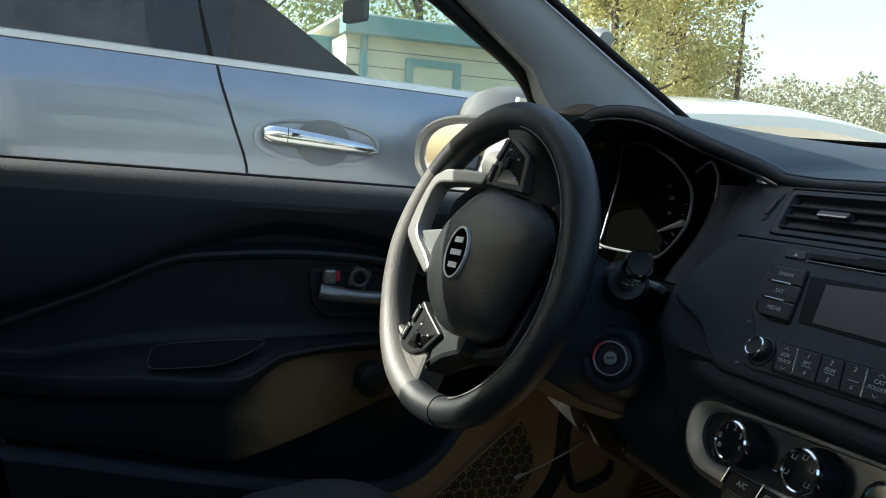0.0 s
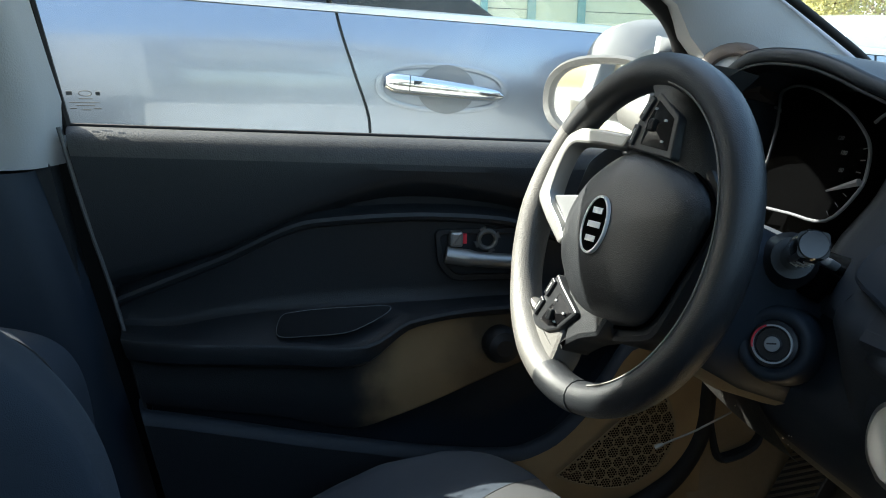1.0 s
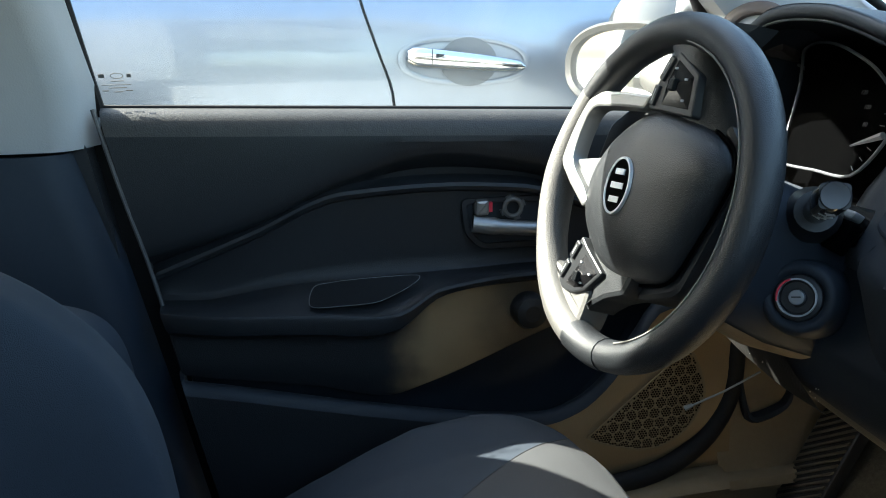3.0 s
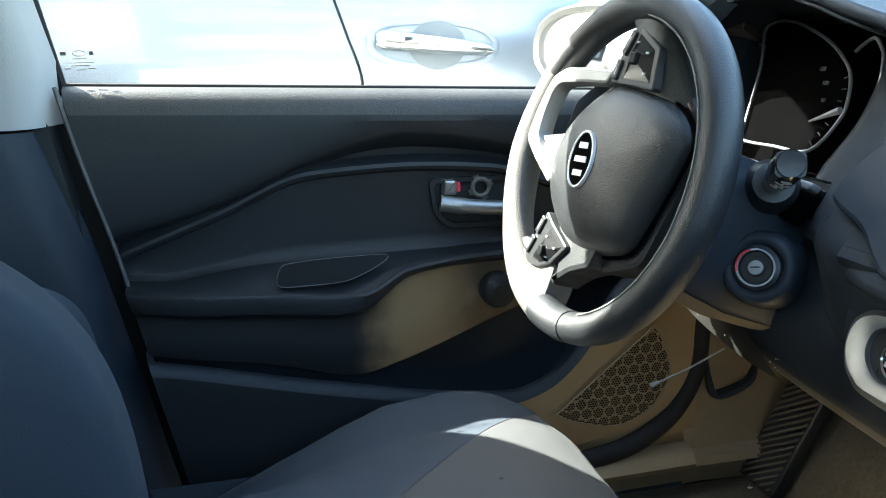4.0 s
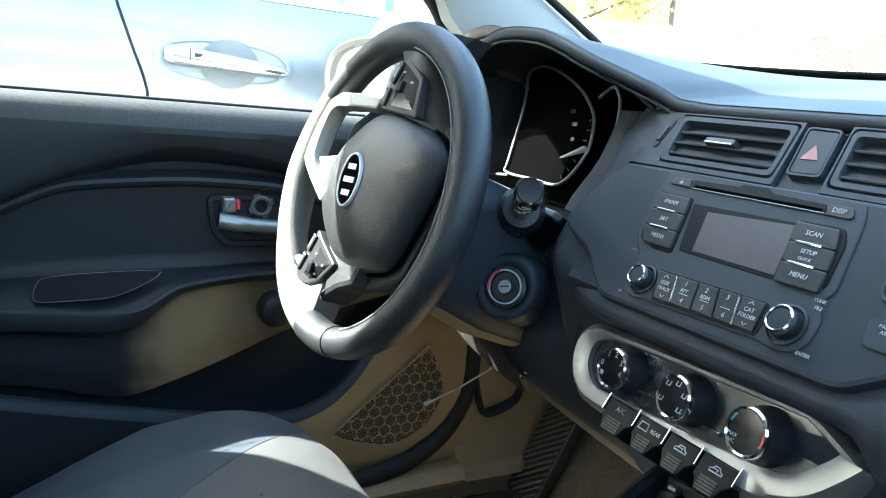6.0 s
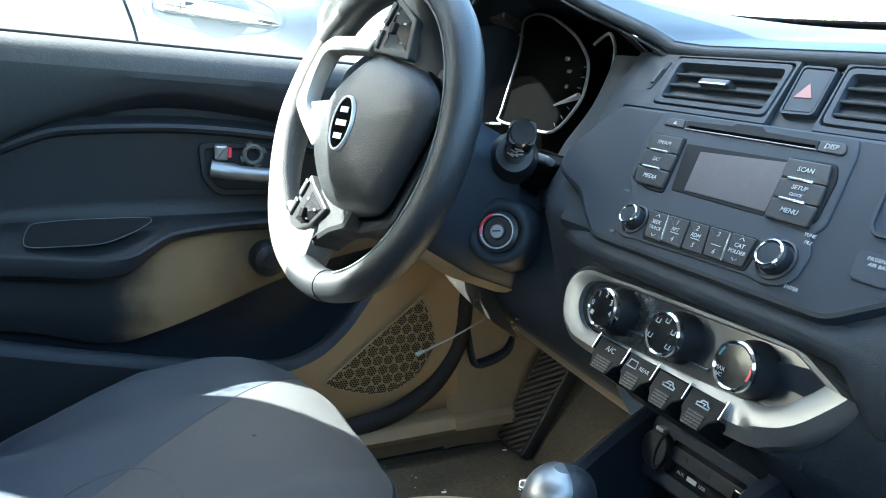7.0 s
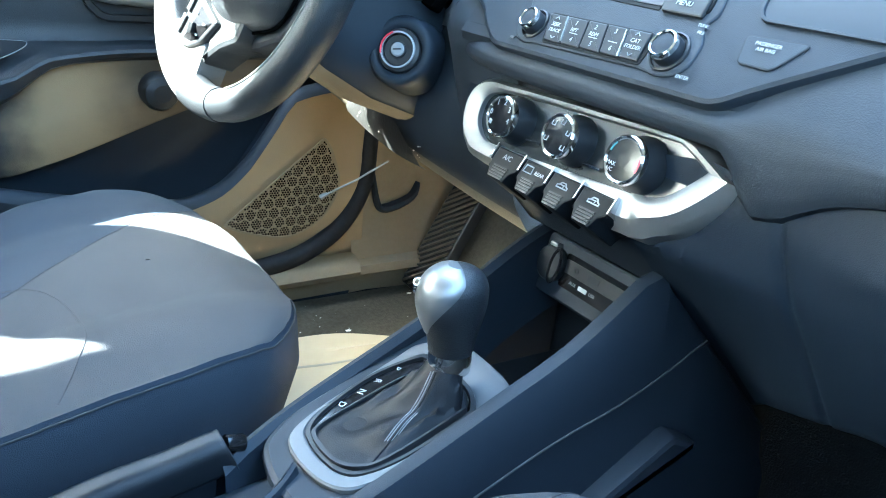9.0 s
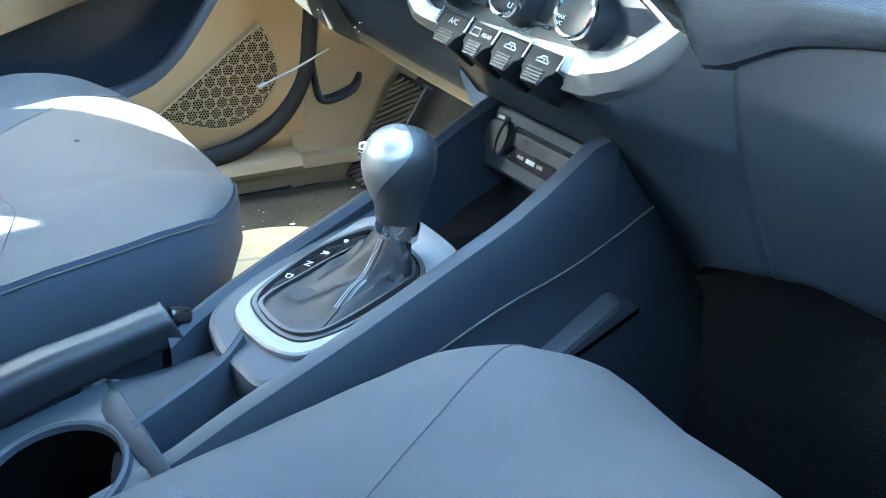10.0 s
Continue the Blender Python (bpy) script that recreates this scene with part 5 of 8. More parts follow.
        if k == 0:
            lettering("A/C", sw, (cx, 0.0075), 0.0066, WHITE_INK, b, 0.003)
        elif k == 1:
            part("heated_glass_mark", bm_loop_tube([sw @ Vector((cx - 0.007 + p[0], 0.0065 + p[1], 0.0034)) for p in ((-0.005, -0.0025), (0.005, -0.0025), (0.004, 0.0032), (-0.004, 0.0032))], 0.0006, n=5), WHITE_INK, b)
            lettering("REAR", sw, (cx + 0.0065, 0.006), 0.0046, WHITE_INK, b, 0.003)
        else:
            pts = [(-0.007, -0.002), (-0.007, 0.0005), (-0.0045, 0.001), (-0.002, 0.0038), (0.003, 0.0038), (0.005, 0.001), (0.0075, 0.0), (0.0075, -0.002)]
            part("car_mark", bm_loop_tube([sw @ Vector((cx + p[0] * 0.8, 0.006 + p[1] * 0.8, 0.0034)) for p in pts], 0.0006, n=5), WHITE_INK, b)
            part("arrow_mark", bm_tube([sw @ Vector((cx + p[0], 0.006 + p[1], 0.0034)) for p in ((-0.003, 0.001), (0.002, 0.0012), (0.001, -0.0005))], 0.0005, n=5), WHITE_INK, b)
    for x in xs:
        part("chrome_divider", bm_prism(rect(x - 0.0008, 0.002, x + 0.0008, 0.0165), sw, -0.01, 0.0048, 0.0004), CHROME, t)


build_climate()


def build_cluster():
    t = thing("instrument_cluster", (0.26, 0.36, 0.9), "dark instrument cluster with three dials and silver rims", "instrument cluster")
    # the camera's eye at one moment, from which the dials are scaled away
    back = Vector((-0.286, -0.415, 1.033))

    def G(y, z, o=0.0):
        """A place on the leaning dial plane, pushed forward under the hood along camera rays."""
        return back.lerp(Vector((0.235 + 0.36 * (z - 0.99) - o, y, z + o * 0.36)), 1.12)
    # hooded bowl
    lip, rear = [], []
    for k in range(41):
        y = lerp(0.172, 0.60, k / 40)
        lipz = 1.018 + hood_bump(y)
        lip.append(Vector((0.214, y, lipz)))
        yy = lerp(0.205, 0.565, k / 40)
        rear.append(G(yy, min(1.068, lipz - 0.012), -0.03))
    mid = [a.lerp(b, 0.5) + Vector((0, 0, 0.004)) for a, b in zip(lip, rear)]
    part("hood_lining", bm_loft([lip, mid, rear], closed=False), SATIN_BLACK, t)
    roof_z = lambda y: 1.006 + hood_bump(y)
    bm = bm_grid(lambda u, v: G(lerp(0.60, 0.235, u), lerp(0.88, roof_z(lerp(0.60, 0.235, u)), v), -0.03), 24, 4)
    part("backing", bm, SHADE_BLACK, t)
    # right and left cheeks of the bowl
    for y0, y1 in ((0.242, 0.246), (0.60, 0.57)):
        def ch(u, v):
            z = lerp(0.86, 1.018, v)
            a = Vector((flank_x(flank_edge(z), z), flank_edge(z), z)) if y0 < 0.4 else Vector((0.185 + 0.18 * (z - 0.86), y0, z))
            b = G(y1, z, -0.03)
            if y0 > 0.4:
                return a.lerp(b, u)
            # the right one rolls over shallow beside the dial before it drops away
            side = Vector((0.235 + 0.36 * (z - 0.99), curve(((0.86, 0.285), (0.929, 0.27), (0.945, 0.26), (0.973, 0.249), (0.999, 0.2465), (1.03, 0.2465)), z), z))
            near, deep = back.lerp(side, 1.035), back.lerp(side, 1.15)
            return a.lerp(near, u / 0.6) if u < 0.6 else near.lerp(deep, (u - 0.6) / 0.4)
        part("bowl_cheek", bm_grid(ch, 10, 12), PLASTIC_SOFT if y0 < 0.4 else SATIN_BLACK, t)
    centre = [(0.4425, 1.052), (0.431, 1.059), (0.411, 1.0605), (0.377, 1.0545), (0.3275, 1.0375), (0.296, 1.02), (0.28, 1.006), (0.271, 0.986), (0.271, 0.965), (0.2957, 0.934), (0.35, 0.9325), (0.408, 0.9335), (0.413, 0.947), (0.424, 1.0076), (0.435, 1.0347)]
    loop = [G(p.x, p.y, 0.004) for p in spline([(a, b, 0) for a, b in centre], 4, closed=True)]
    rim = part("dial_rim", bm_loop_tube(loop, 0.0019), SILVER_GREY, t, "silver rim of the middle dial")
    bm = bmesh.new()
    bm.faces.new([bm.verts.new(p + Vector((0.004, 0, 0))) for p in loop])
    part("dial_face", bm, SHADE_BLACK, t, "black middle dial")
    right = [(0.297, 1.0305), (0.288, 1.0386), (0.278, 1.043), (0.267, 1.036), (0.2575, 1.025), (0.249, 0.999), (0.2514, 0.973), (0.2627, 0.9454), (0.273, 0.929)]
    part("dial_rim", bm_tube([G(p.x, p.y, -0.004) for p in spline([(a, b, 0) for a, b in right], 4)], 0.002, n=8), SILVER_GREY, t)
    left = [(0.435, 1.033), (0.46, 1.04), (0.505, 1.044), (0.54, 1.03), (0.548, 0.98), (0.53, 0.935), (0.498, 0.926), (0.415, 0.932)]
    part("dial_rim", bm_tube([G(p.x, p.y, -0.004) for p in spline([(a, b, 0) for a, b in left], 4)], 0.002, n=8), SILVER_GREY, t)
    part("needle", bm_tube([G(0.309, 0.9605, 0.006), G(0.272, 0.9735, 0.006)], [0.001, 0.0042], n=6), WHITE_INK, t, "white pointer")
    bm = bmesh.new()
    for k in range(7):
        a = radians(-38 + k * 9)
        cy, cz = 0.36 - 0.075 * math.cos(a), 0.985 + 0.068 * math.sin(a)
        oy, oz = 0.36 - 0.081 * math.cos(a), 0.985 + 0.074 * math.sin(a)
        bm_tube([G(cy, cz, 0.003), G(oy, oz, 0.003)], 0.0006, n=4, bm=bm)
    part("scale_marks", bm, GREY_INK, t)
    dm = axes(G(0.36, 0.985, 0.003), (0, -1, 0), (0.36, 0, 1))
    for k, n in enumerate(("80", "100", "120")):
        a = radians(8 + k * 20)
        lettering(n, dm, (0.064 * math.cos(a), 0.058 * math.sin(a) - 0.012), 0.007, GREY_INK, t, 0.001)
    lens = part("lens", bm_grid(lambda u, v: G(lerp(0.56, 0.25, u), lerp(0.905, roof_z(lerp(0.56, 0.25, u)) - 0.012, v), 0.010), 20, 2), GLASS_LENS, t, "smoky clear cluster lens", toward=(-0.3, -0.4, 1.0))
    # lower trim below the dials
    part("lower_trim", bm_prism(rounded(rect(-0.2, -0.02, 0.15, 0.02), 0.008), axes((0.2, 0.36, 0.893), (0, -1, 0), (0.5, 0, 0.86)), -0.02, 0.004, 0.004), PIANO, t)
    part("lower_strip", bm_prism(rounded([(0.035, -0.0135), (0.098, -0.0165), (0.1, -0.0085), (0.035, -0.0055)], 0.003), axes((0.197, 0.36, 0.915), (0, -1, 0), (0.5, 0, 0.86)), -0.004, 0.0075, 0.002), SILVER_GREY, t)
    # near-black block paints the shade of a gap
    part("column_shade", bm_prism(rounded([(0.06, -0.045), (0.104, -0.05), (0.108, -0.018), (0.06, -0.016)], 0.004), axes((0.195, 0.36, 0.915), (0, -1, 0), (0.5, 0, 0.86)), -0.004, 0.008, 0.001), SHADE_BLACK, t, "near-black block standing for the shaded gap beside the column")


build_cluster()


# ---- steering ----
WHEEL = axes((0.0203, 0.3659, 0.9187), (0.1348, -0.9909, 0), (0.2863, 0.039, 0.9573))
R_RIM = 0.1647


def build_wheel():
    t = thing("steering_wheel", (0.1, 0.359, 0.88), "black leather steering wheel, turned, with pale grey lower rim", "steering wheel")
    W = lambda a, b, n=0.0: WHEEL @ Vector((a, b, n))
    P = lambda ang, r=R_RIM, n=0.0: W(r * math.cos(radians(ang)), r * math.sin(radians(ang)), n)

    def rim(a0, a1, name, mat, label="", grow=0.0):
        pts = [P(lerp(a0, a1, k / 40)) for k in range(41)]
        rad = []
        for k in range(41):
            a = lerp(a0, a1, k / 40)
            r = 0.0172 + grow
            for g in (95, 240, 180):
                d = abs((a - g + 180) % 360 - 180)
                r += 0.0022 * max(0, 1 - d / 28)
            rad.append(r)
        rings = []
        for k, p in enumerate(pts):
            ang = radians(lerp(a0, a1, k / 40))
            s = (WHEEL.to_3x3() @ Vector((math.cos(ang), math.sin(ang), 0)))
            w = WHEEL.to_3x3() @ Vector((0, 0, 1))
            rings.append([p + (s * math.cos(q) * 0.97 + w * math.sin(q) * 1.1) * rad[k] for q in (2 * math.pi * j / 16 for j in range(16))])
        return part(name, bm_loft(rings), mat, t, label)
    rim(-80, 145, "rim", LEATHER, "black leather rim")
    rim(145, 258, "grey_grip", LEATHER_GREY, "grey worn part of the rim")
    rim(258, 280, "lower_cap", LEATHER, "black joint piece of the rim", grow=0.001)
    # seam round the inside, its pale tone painting the rim's highlight
    seam = [P(lerp(-70, 80, k / 60), R_RIM - 0.0122, 0.0142) for k in range(61)]
    part("rim_seam", bm_tube(seam, 0.0011, n=6), RIM_SEAM, t, "raised seam along the rim, highlight painted in")
    # hub cover: pear-shaped, wider towards its foot
    edge = [(-0.012, 0.0845), (0.045, 0.082), (0.092, 0.066), (0.115, 0.047), (0.117, 0.027), (0.098, -0.026), (0.078, -0.068), (0.044, -0.082), (0.005, -0.0865), (-0.035, -0.077), (-0.078, -0.045), (-0.091, -0.014), (-0.087, 0.021), (-0.063, 0.055)]
    outline = spline([(a, b, 0) for a, b in edge], 5, closed=True)

    def hub_ring(f, n):
        return [W(0.008 + (p.x - 0.008) * f, p.y * f, n) for p in outline]
    rings = [hub_ring(1.0, -0.045), hub_ring(1.0, -0.008), hub_ring(0.985, -0.001), hub_ring(0.94, 0.0065), hub_ring(0.82, 0.0145), hub_ring(0.62, 0.0205), hub_ring(0.4, 0.0238), hub_ring(0.18, 0.0252), hub_ring(0.02, 0.0254)]
    hub = part("airbag_cover", bm_loft(rings), LEATHER, t, "black grained airbag cover")
    part("cover_gap", bm_loop_tube(hub_ring(1.014, -0.008), 0.0018, n=6, normal=WHEEL.to_3x3() @ Vector((0, 0, 1))), SHADE_BLACK, t)
    # housing behind the cover
    back = [(-0.075, -0.118), (-0.02, -0.108), (0.04, -0.1), (0.088, -0.082), (0.104, -0.03), (0.122, 0.03), (0.116, 0.058), (0.075, 0.095), (-0.03, 0.092), (-0.088, 0.06), (-0.1, 0.0), (-0.095, -0.05)]
    part("rear_housing", bm_prism(rounded(back, 0.012, 4), WHEEL, -0.055, -0.012, 0.006), SATIN_BLACK, t, "black housing behind the cover")
    # oval badge with plain bars
    ang = radians(-88)
    bmx = WHEEL @ Matrix.Translation((0.0, 0.003, 0.0248)) @ Matrix.Rotation(ang, 4, "Z")
    ov = lambda r1, r2, z: [bmx @ Vector((r1 * math.cos(a), r2 * math.sin(a), z)) for a in (2 * math.pi * k / 36 for k in range(36))]
    badge = part("badge", bm_loft([ov(0.029, 0.0205, -0.004), ov(0.029, 0.0205, 0.001), ov(0.0275, 0.019, 0.0025)]), SHADE_BLACK, hub, "oval badge")
    part("badge_ring", bm_loft([ov(0.0295, 0.021, 0.0), ov(0.029, 0.0205, 0.0035), ov(0.027, 0.0185, 0.0035), ov(0.0265, 0.018, 0.0)], caps=False), BADGE_METAL, badge)
    bm = bmesh.new()
    for p in (((-0.014, -0.008), (-0.014, 0.008)), ((0.0, -0.0105), (0.0, 0.0105)), ((0.014, -0.008), (0.014, 0.008))):
        q0, q1 = Vector(p[0]), Vector(p[1])
        nn = Vector((-(q1 - q0).y, (q1 - q0).x)).normalized() * 0.003
        bm_prism([q0 - nn, q1 - nn, q1 + nn, q0 + nn], bmx, 0.0015, 0.0034, bm=bm)
    part("badge_bars", bm, BADGE_METAL, badge)
    # faint moulded marks
    bm = bmesh.new()
    lettering("AIRBAG", WHEEL @ Matrix.Translation((-0.05, 0.026, 0.0172)) @ Matrix.Rotation(-0.3, 4, "Y"), (0, 0), 0.0062, GREY_INK, hub, 0.0, turn=radians(-90))
    for a, b in ((0.012, 0.05), (-0.03, -0.044)):
        bm_bar(WHEEL @ Matrix.Translation((a, b, 0.0145)) @ Matrix.Rotation(0.9, 4, "Z"), -0.005, -0.001, 0.005, 0.001, 0.003, bm=bm)
    part("moulded_marks", bm, GREY_INK, hub)

    # upper spoke, rolling back on its far side and flaring into the rim
    rows = []
    for b, a0, a1, h in ((0.06, -0.03, 0.108, 0.0), (0.085, -0.026, 0.1, 0.003), (0.105, -0.014, 0.086, 0.006), (0.125, -0.006, 0.073, 0.008), (0.14, -0.002, 0.062, 0.009), (0.152, -0.012, 0.062, 0.0095), (0.162, -0.03, 0.075, 0.009), (0.172, -0.045, 0.085, 0.004)):
        w = a1 - a0
        rows.append([W(a0 + 0.004, b, -0.03), W(a0, b, h - 0.008), W(a0 + 0.002, b, h - 0.002), W(a0 + 0.006, b, h), W(a0 + w * 0.5, b, h + 0.001), W(a0 + w * 0.68, b, h - 0.002), W(a0 + w * 0.84, b, h - 0.01), W(a0 + w * 0.95, b, h - 0.022), W(a1, b, -0.035)])
    part("upper_spoke", bm_loft(rows, closed=False), LEATHER, t)
    # lower spoke: sun painted grey by the rim, shade black by the cover
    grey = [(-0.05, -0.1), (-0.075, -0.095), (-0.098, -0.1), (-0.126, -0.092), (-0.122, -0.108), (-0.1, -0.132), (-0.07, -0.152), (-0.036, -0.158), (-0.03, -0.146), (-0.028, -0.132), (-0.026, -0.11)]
    part("lower_spoke", bm_prism(rounded(grey, 0.008, 4), WHEEL, -0.025, 0.0065, 0.006), LEATHER_GREY, t, "grey worn part of the lower spoke, sun painted in")
    inner = [(-0.05, -0.06), (-0.0255, -0.112), (-0.0265, -0.133), (-0.02, -0.126), (0.0, -0.112), (0.03, -0.1), (0.04, -0.07)]
    part("spoke_root", bm_prism(rounded(inner, 0.005, 4), WHEEL, -0.03, 0.005, 0.006), LEATHER, t)

    # switch pods: a faceted rocker with a toggle, and a strip of two buttons along the outer edge
    def pod(poly, strip, name, whole):
        base = part(name, bm_prism(rounded(whole, 0.004), WHEEL, -0.01, 0.0105, 0.002), SATIN_BLACK, t, "black switch pod with glossy facets")
        c = sum((Vector(q) for q in poly), Vector((0, 0))) / len(poly)
        inner = [c + (Vector(q) - c) * 0.8 for q in poly]
        bm = bmesh.new()
        vs = [bm.verts.new(W(q.x, q.y, 0.0108)) for q in inner]
        top = [bm.verts.new(W(c.x + (q.x - c.x) * 0.25, c.y + (q.y - c.y) * 0.25, 0.0155)) for q in inner]
        for i in range(len(vs)):
            bm.faces.new((vs[i - 1], vs[i], top[i], top[i - 1]))
        bm.faces.new(top)
        part("rocker", bm, GLOSS_BLACK, base, "faceted gloss black rocker", smooth=False)
        part("toggle", bm_prism(rounded(rect(c.x - 0.0045, c.y - 0.006, c.x + 0.0045, c.y + 0.006), 0.0015), WHEEL, 0.012, 0.0195, 0.0015), SWITCH_BLACK, base)
        for (p, q), lift in zip(strip, (0.0, 0.0)):
            p, q = Vector(p), Vector(q)
            d = (q - p).normalized()
            nn = Vector((-d.y, d.x)) * 0.0042
            b = part("strip_button", bm_prism(rounded([p - nn, q - nn, q + nn, p + nn], 0.0015), WHEEL, 0.006, 0.0135, 0.0012), SATIN_BLACK, base)
            mid = (p + q) / 2
            part("white_mark", bm_prism([mid - d * 0.006 - nn * 0.16, mid + d * 0.006 - nn * 0.16, mid + d * 0.006 + nn * 0.16, mid - d * 0.006 + nn * 0.16], WHEEL, 0.013, 0.0139), WHITE_INK, b)
        bm = bmesh.new()
        for k in (0, 1, 2):
            w = c + (Vector(poly[k]) - c) * 0.52
            bm_prism([(w.x - 0.0016, w.y - 0.001), (w.x + 0.0016, w.y - 0.001), (w.x + 0.0016, w.y + 0.001), (w.x - 0.0016, w.y + 0.001)], WHEEL, 0.012, 0.0142, bm=bm)
        part("white_marks", bm, WHITE_INK, base)
    pod([(0.0147, 0.1398), (0.0526, 0.1194), (0.0589, 0.0813), (0.004, 0.085), (0.004, 0.114)], (((-0.0065, 0.088), (-0.003, 0.108)), ((-0.001, 0.113), (0.009, 0.136))), "upper_switch_pod", [(0.0135, 0.1425), (0.0546, 0.12), (0.061, 0.079), (-0.0135, 0.0845), (-0.008, 0.112)])
    pod([(-0.0478, -0.0703), (-0.0085, -0.0874), (-0.0322, -0.1108), (-0.0524, -0.1175), (-0.077, -0.1165)], (((-0.0625, -0.066), (-0.071, -0.085)), ((-0.0735, -0.0895), (-0.083, -0.109))), "lower_switch_pod", [(-0.064, -0.0585), (-0.0895, -0.113), (-0.0776, -0.1214), (-0.0524, -0.1205), (-0.0312, -0.1122), (-0.0065, -0.0874), (-0.0478, -0.0683)])
    # silver forked insert on the side spoke
    fork = [(-0.008, 0.0975), (-0.06, 0.0995), (-0.1036, 0.0985), (-0.128, 0.089), (-0.143, 0.072), (-0.151, 0.045), (-0.1534, 0.0168), (-0.146, 0.008), (-0.1199, -0.0083), (-0.095, -0.021), (-0.0781, -0.0298), (-0.068, -0.022), (-0.0884, -0.0062), (-0.118, 0.01), (-0.1285, 0.021), (-0.1295, 0.03), (-0.128, 0.048), (-0.1221, 0.0701), (-0.115, 0.078), (-0.1059, 0.0811), (-0.06, 0.083), (-0.016, 0.0827)]
    part("silver_fork", bm_prism(rounded(fork, 0.004, 2), WHEEL, -0.006, 0.0135, 0.003), SILVER, t, "satin silver forked spoke insert")
    part("fork_web", bm_prism(rounded([(-0.132, 0.02), (-0.08, 0.0275), (-0.078, -0.012), (-0.1, -0.004)], 0.003), WHEEL, -0.004, 0.006, 0.002), PLATE, t, "grey plastic web between the fork's arms")
    part("fork_back", bm_prism(rounded([(-0.15, 0.01), (-0.06, 0.0), (-0.03, 0.09), (-0.1, 0.095), (-0.14, 0.07)], 0.01), WHEEL, -0.05, -0.03, 0.003), SATIN_BLACK, t, "black backing behind the fork")


build_wheel()


def build_column():
    t = thing("steering_column", (0.16, 0.359, 0.8), "black plastic steering column shroud with ignition lock and stalk", "steering column")
    ax = Vector((0.9135, 0, -0.4067))
    up = Vector((0.4067, 0, 0.9135))
    side = Vector((0, -1, 0))
    c0 = Vector((0.016, 0.359, 0.923))
    rings = []
    for d, w, hi, lo in ((0.055, 0.05, 0.04, 0.06), (0.065, 0.068, 0.06, 0.085), (0.1, 0.078, 0.064, 0.095), (0.16, 0.083, 0.064, 0.102), (0.22, 0.083, 0.06, 0.097), (0.3, 0.08, 0.05, 0.085)):
        ring = []
        for k in range(28):
            a = 2 * math.pi * k / 28
            ca, sa = math.cos(a), math.sin(a)
            x = math.copysign(abs(ca) ** 0.6, ca) * w
            y = math.copysign(abs(sa) ** 0.6, sa) * (hi if sa > 0 else lo)
            ring.append(c0 + ax * d + side * x + up * y)
        rings.append(ring)
    part("shroud", bm_loft(rings), PLASTIC, t)
    # tan sheet under the shroud paints the glow bounced up from the floor
    under = [[p - up * 0.0015 for p in r[19:25]] for r in rings[1:5]]
    part("shroud_glow", bm_loft(under, closed=False), DUSTY_WARM, t, "tan underside of the column shroud, bounced glow painted in")
    # ignition lock
    im = axes((0.1335, 0.2605, 0.8328), (0.62, -0.78, 0), (0.22, 0.15, 0.95)) @ Matrix.Diagonal((0.78, 0.78, 0.8, 1.0))
    boss = part("lock_boss", bm_lathe([(0.05, -0.06), (0.047, -0.012), (0.044, -0.004), (0.041, -0.0005), (0.037, 0.001), (0.033, 0.0), (0.03, -0.002), (0.0285, -0.004)], im, 36), PLASTIC, t)
    part("lock_ring", bm_lathe([(0.0285, -0.003), (0.0275, 0.001), (0.02, 0.0035), (0.0195, 0.0)], im, 36, caps=False), SATIN_BLACK, t)
    part("pale_ring", bm_lathe([(0.0232, 0.0035), (0.0232, 0.0068), (0.0213, 0.007), (0.0211, 0.0035)], im, 36, caps=False), WHITE_INK, t, "pale ring round the key slot")
    arc = [im @ Vector((0.0225 * math.cos(a), 0.0225 * math.sin(a), 0.0074)) for a in (radians(lerp(115, 200, k / 10)) for k in range(11))]
    part("red_arc", bm_tube(arc, 0.0011, n=6), RED_PLASTIC, t, "red mark on the lock ring")
    part("lock_face", bm_lathe([(0.0195, 0.0), (0.019, 0.002), (0.011, 0.002), (0.0105, 0.005), (0.0095, 0.0055)], im, 32), SATIN_BLACK, t)
    cyl = part("lock_cylinder", bm_lathe([(0.009, 0.003), (0.009, 0.0062), (0.008, 0.0068)], im, 28), SILVER_GREY, t, "metal lock cylinder")
    part("key_slot", bm_prism(rounded([(-0.0055, -0.0016), (0.0055, 0.0004), (0.005, 0.0022), (-0.006, 0.0002)], 0.0008), im, 0.006, 0.0072), DEEP, cyl)
    # right stalk
    base, tip = Vector((0.158, 0.285, 0.905)), Vector((0.08, 0.143, 0.957))
    d = (tip - base)
    part("stalk_collar", bm_tube([base - d * 0.1, base + d * 0.06, base + d * 0.16], [0.028, 0.026, 0.019], n=20), SATIN_BLACK, t)
    st = part("stalk", bm_tube([base, base + d * 0.3, base + d * 0.42, base + d * 0.44, base + d * 0.72, base + d * 0.75], [0.011, 0.0115, 0.012, 0.0135, 0.0135, 0.011], n=20), GLOSS_BLACK, t, "black wiper stalk with white marks")
    part("stalk_end", bm_prism(rounded(rect(-0.0118, -0.0105, 0.0118, 0.0105), 0.0045, 5), axes(base + d * 0.74, d.cross(Vector((0, 0, 1))), Vector((0, 0, 1)) - d * (d.z / d.length_squared)), 0.0, d.length * 0.27, 0.0025), SATIN_BLACK, st)
    u = d.normalized()
    s1 = u.cross(Vector((0, 0, 1))).normalized()
    w1 = s1.cross(u)
    bm = bmesh.new()
    cam_side = Vector((-0.45, -0.8, 0.1))
    cam_side = (cam_side - u * cam_side.dot(u)).normalized()
    oth = u.cross(cam_side)
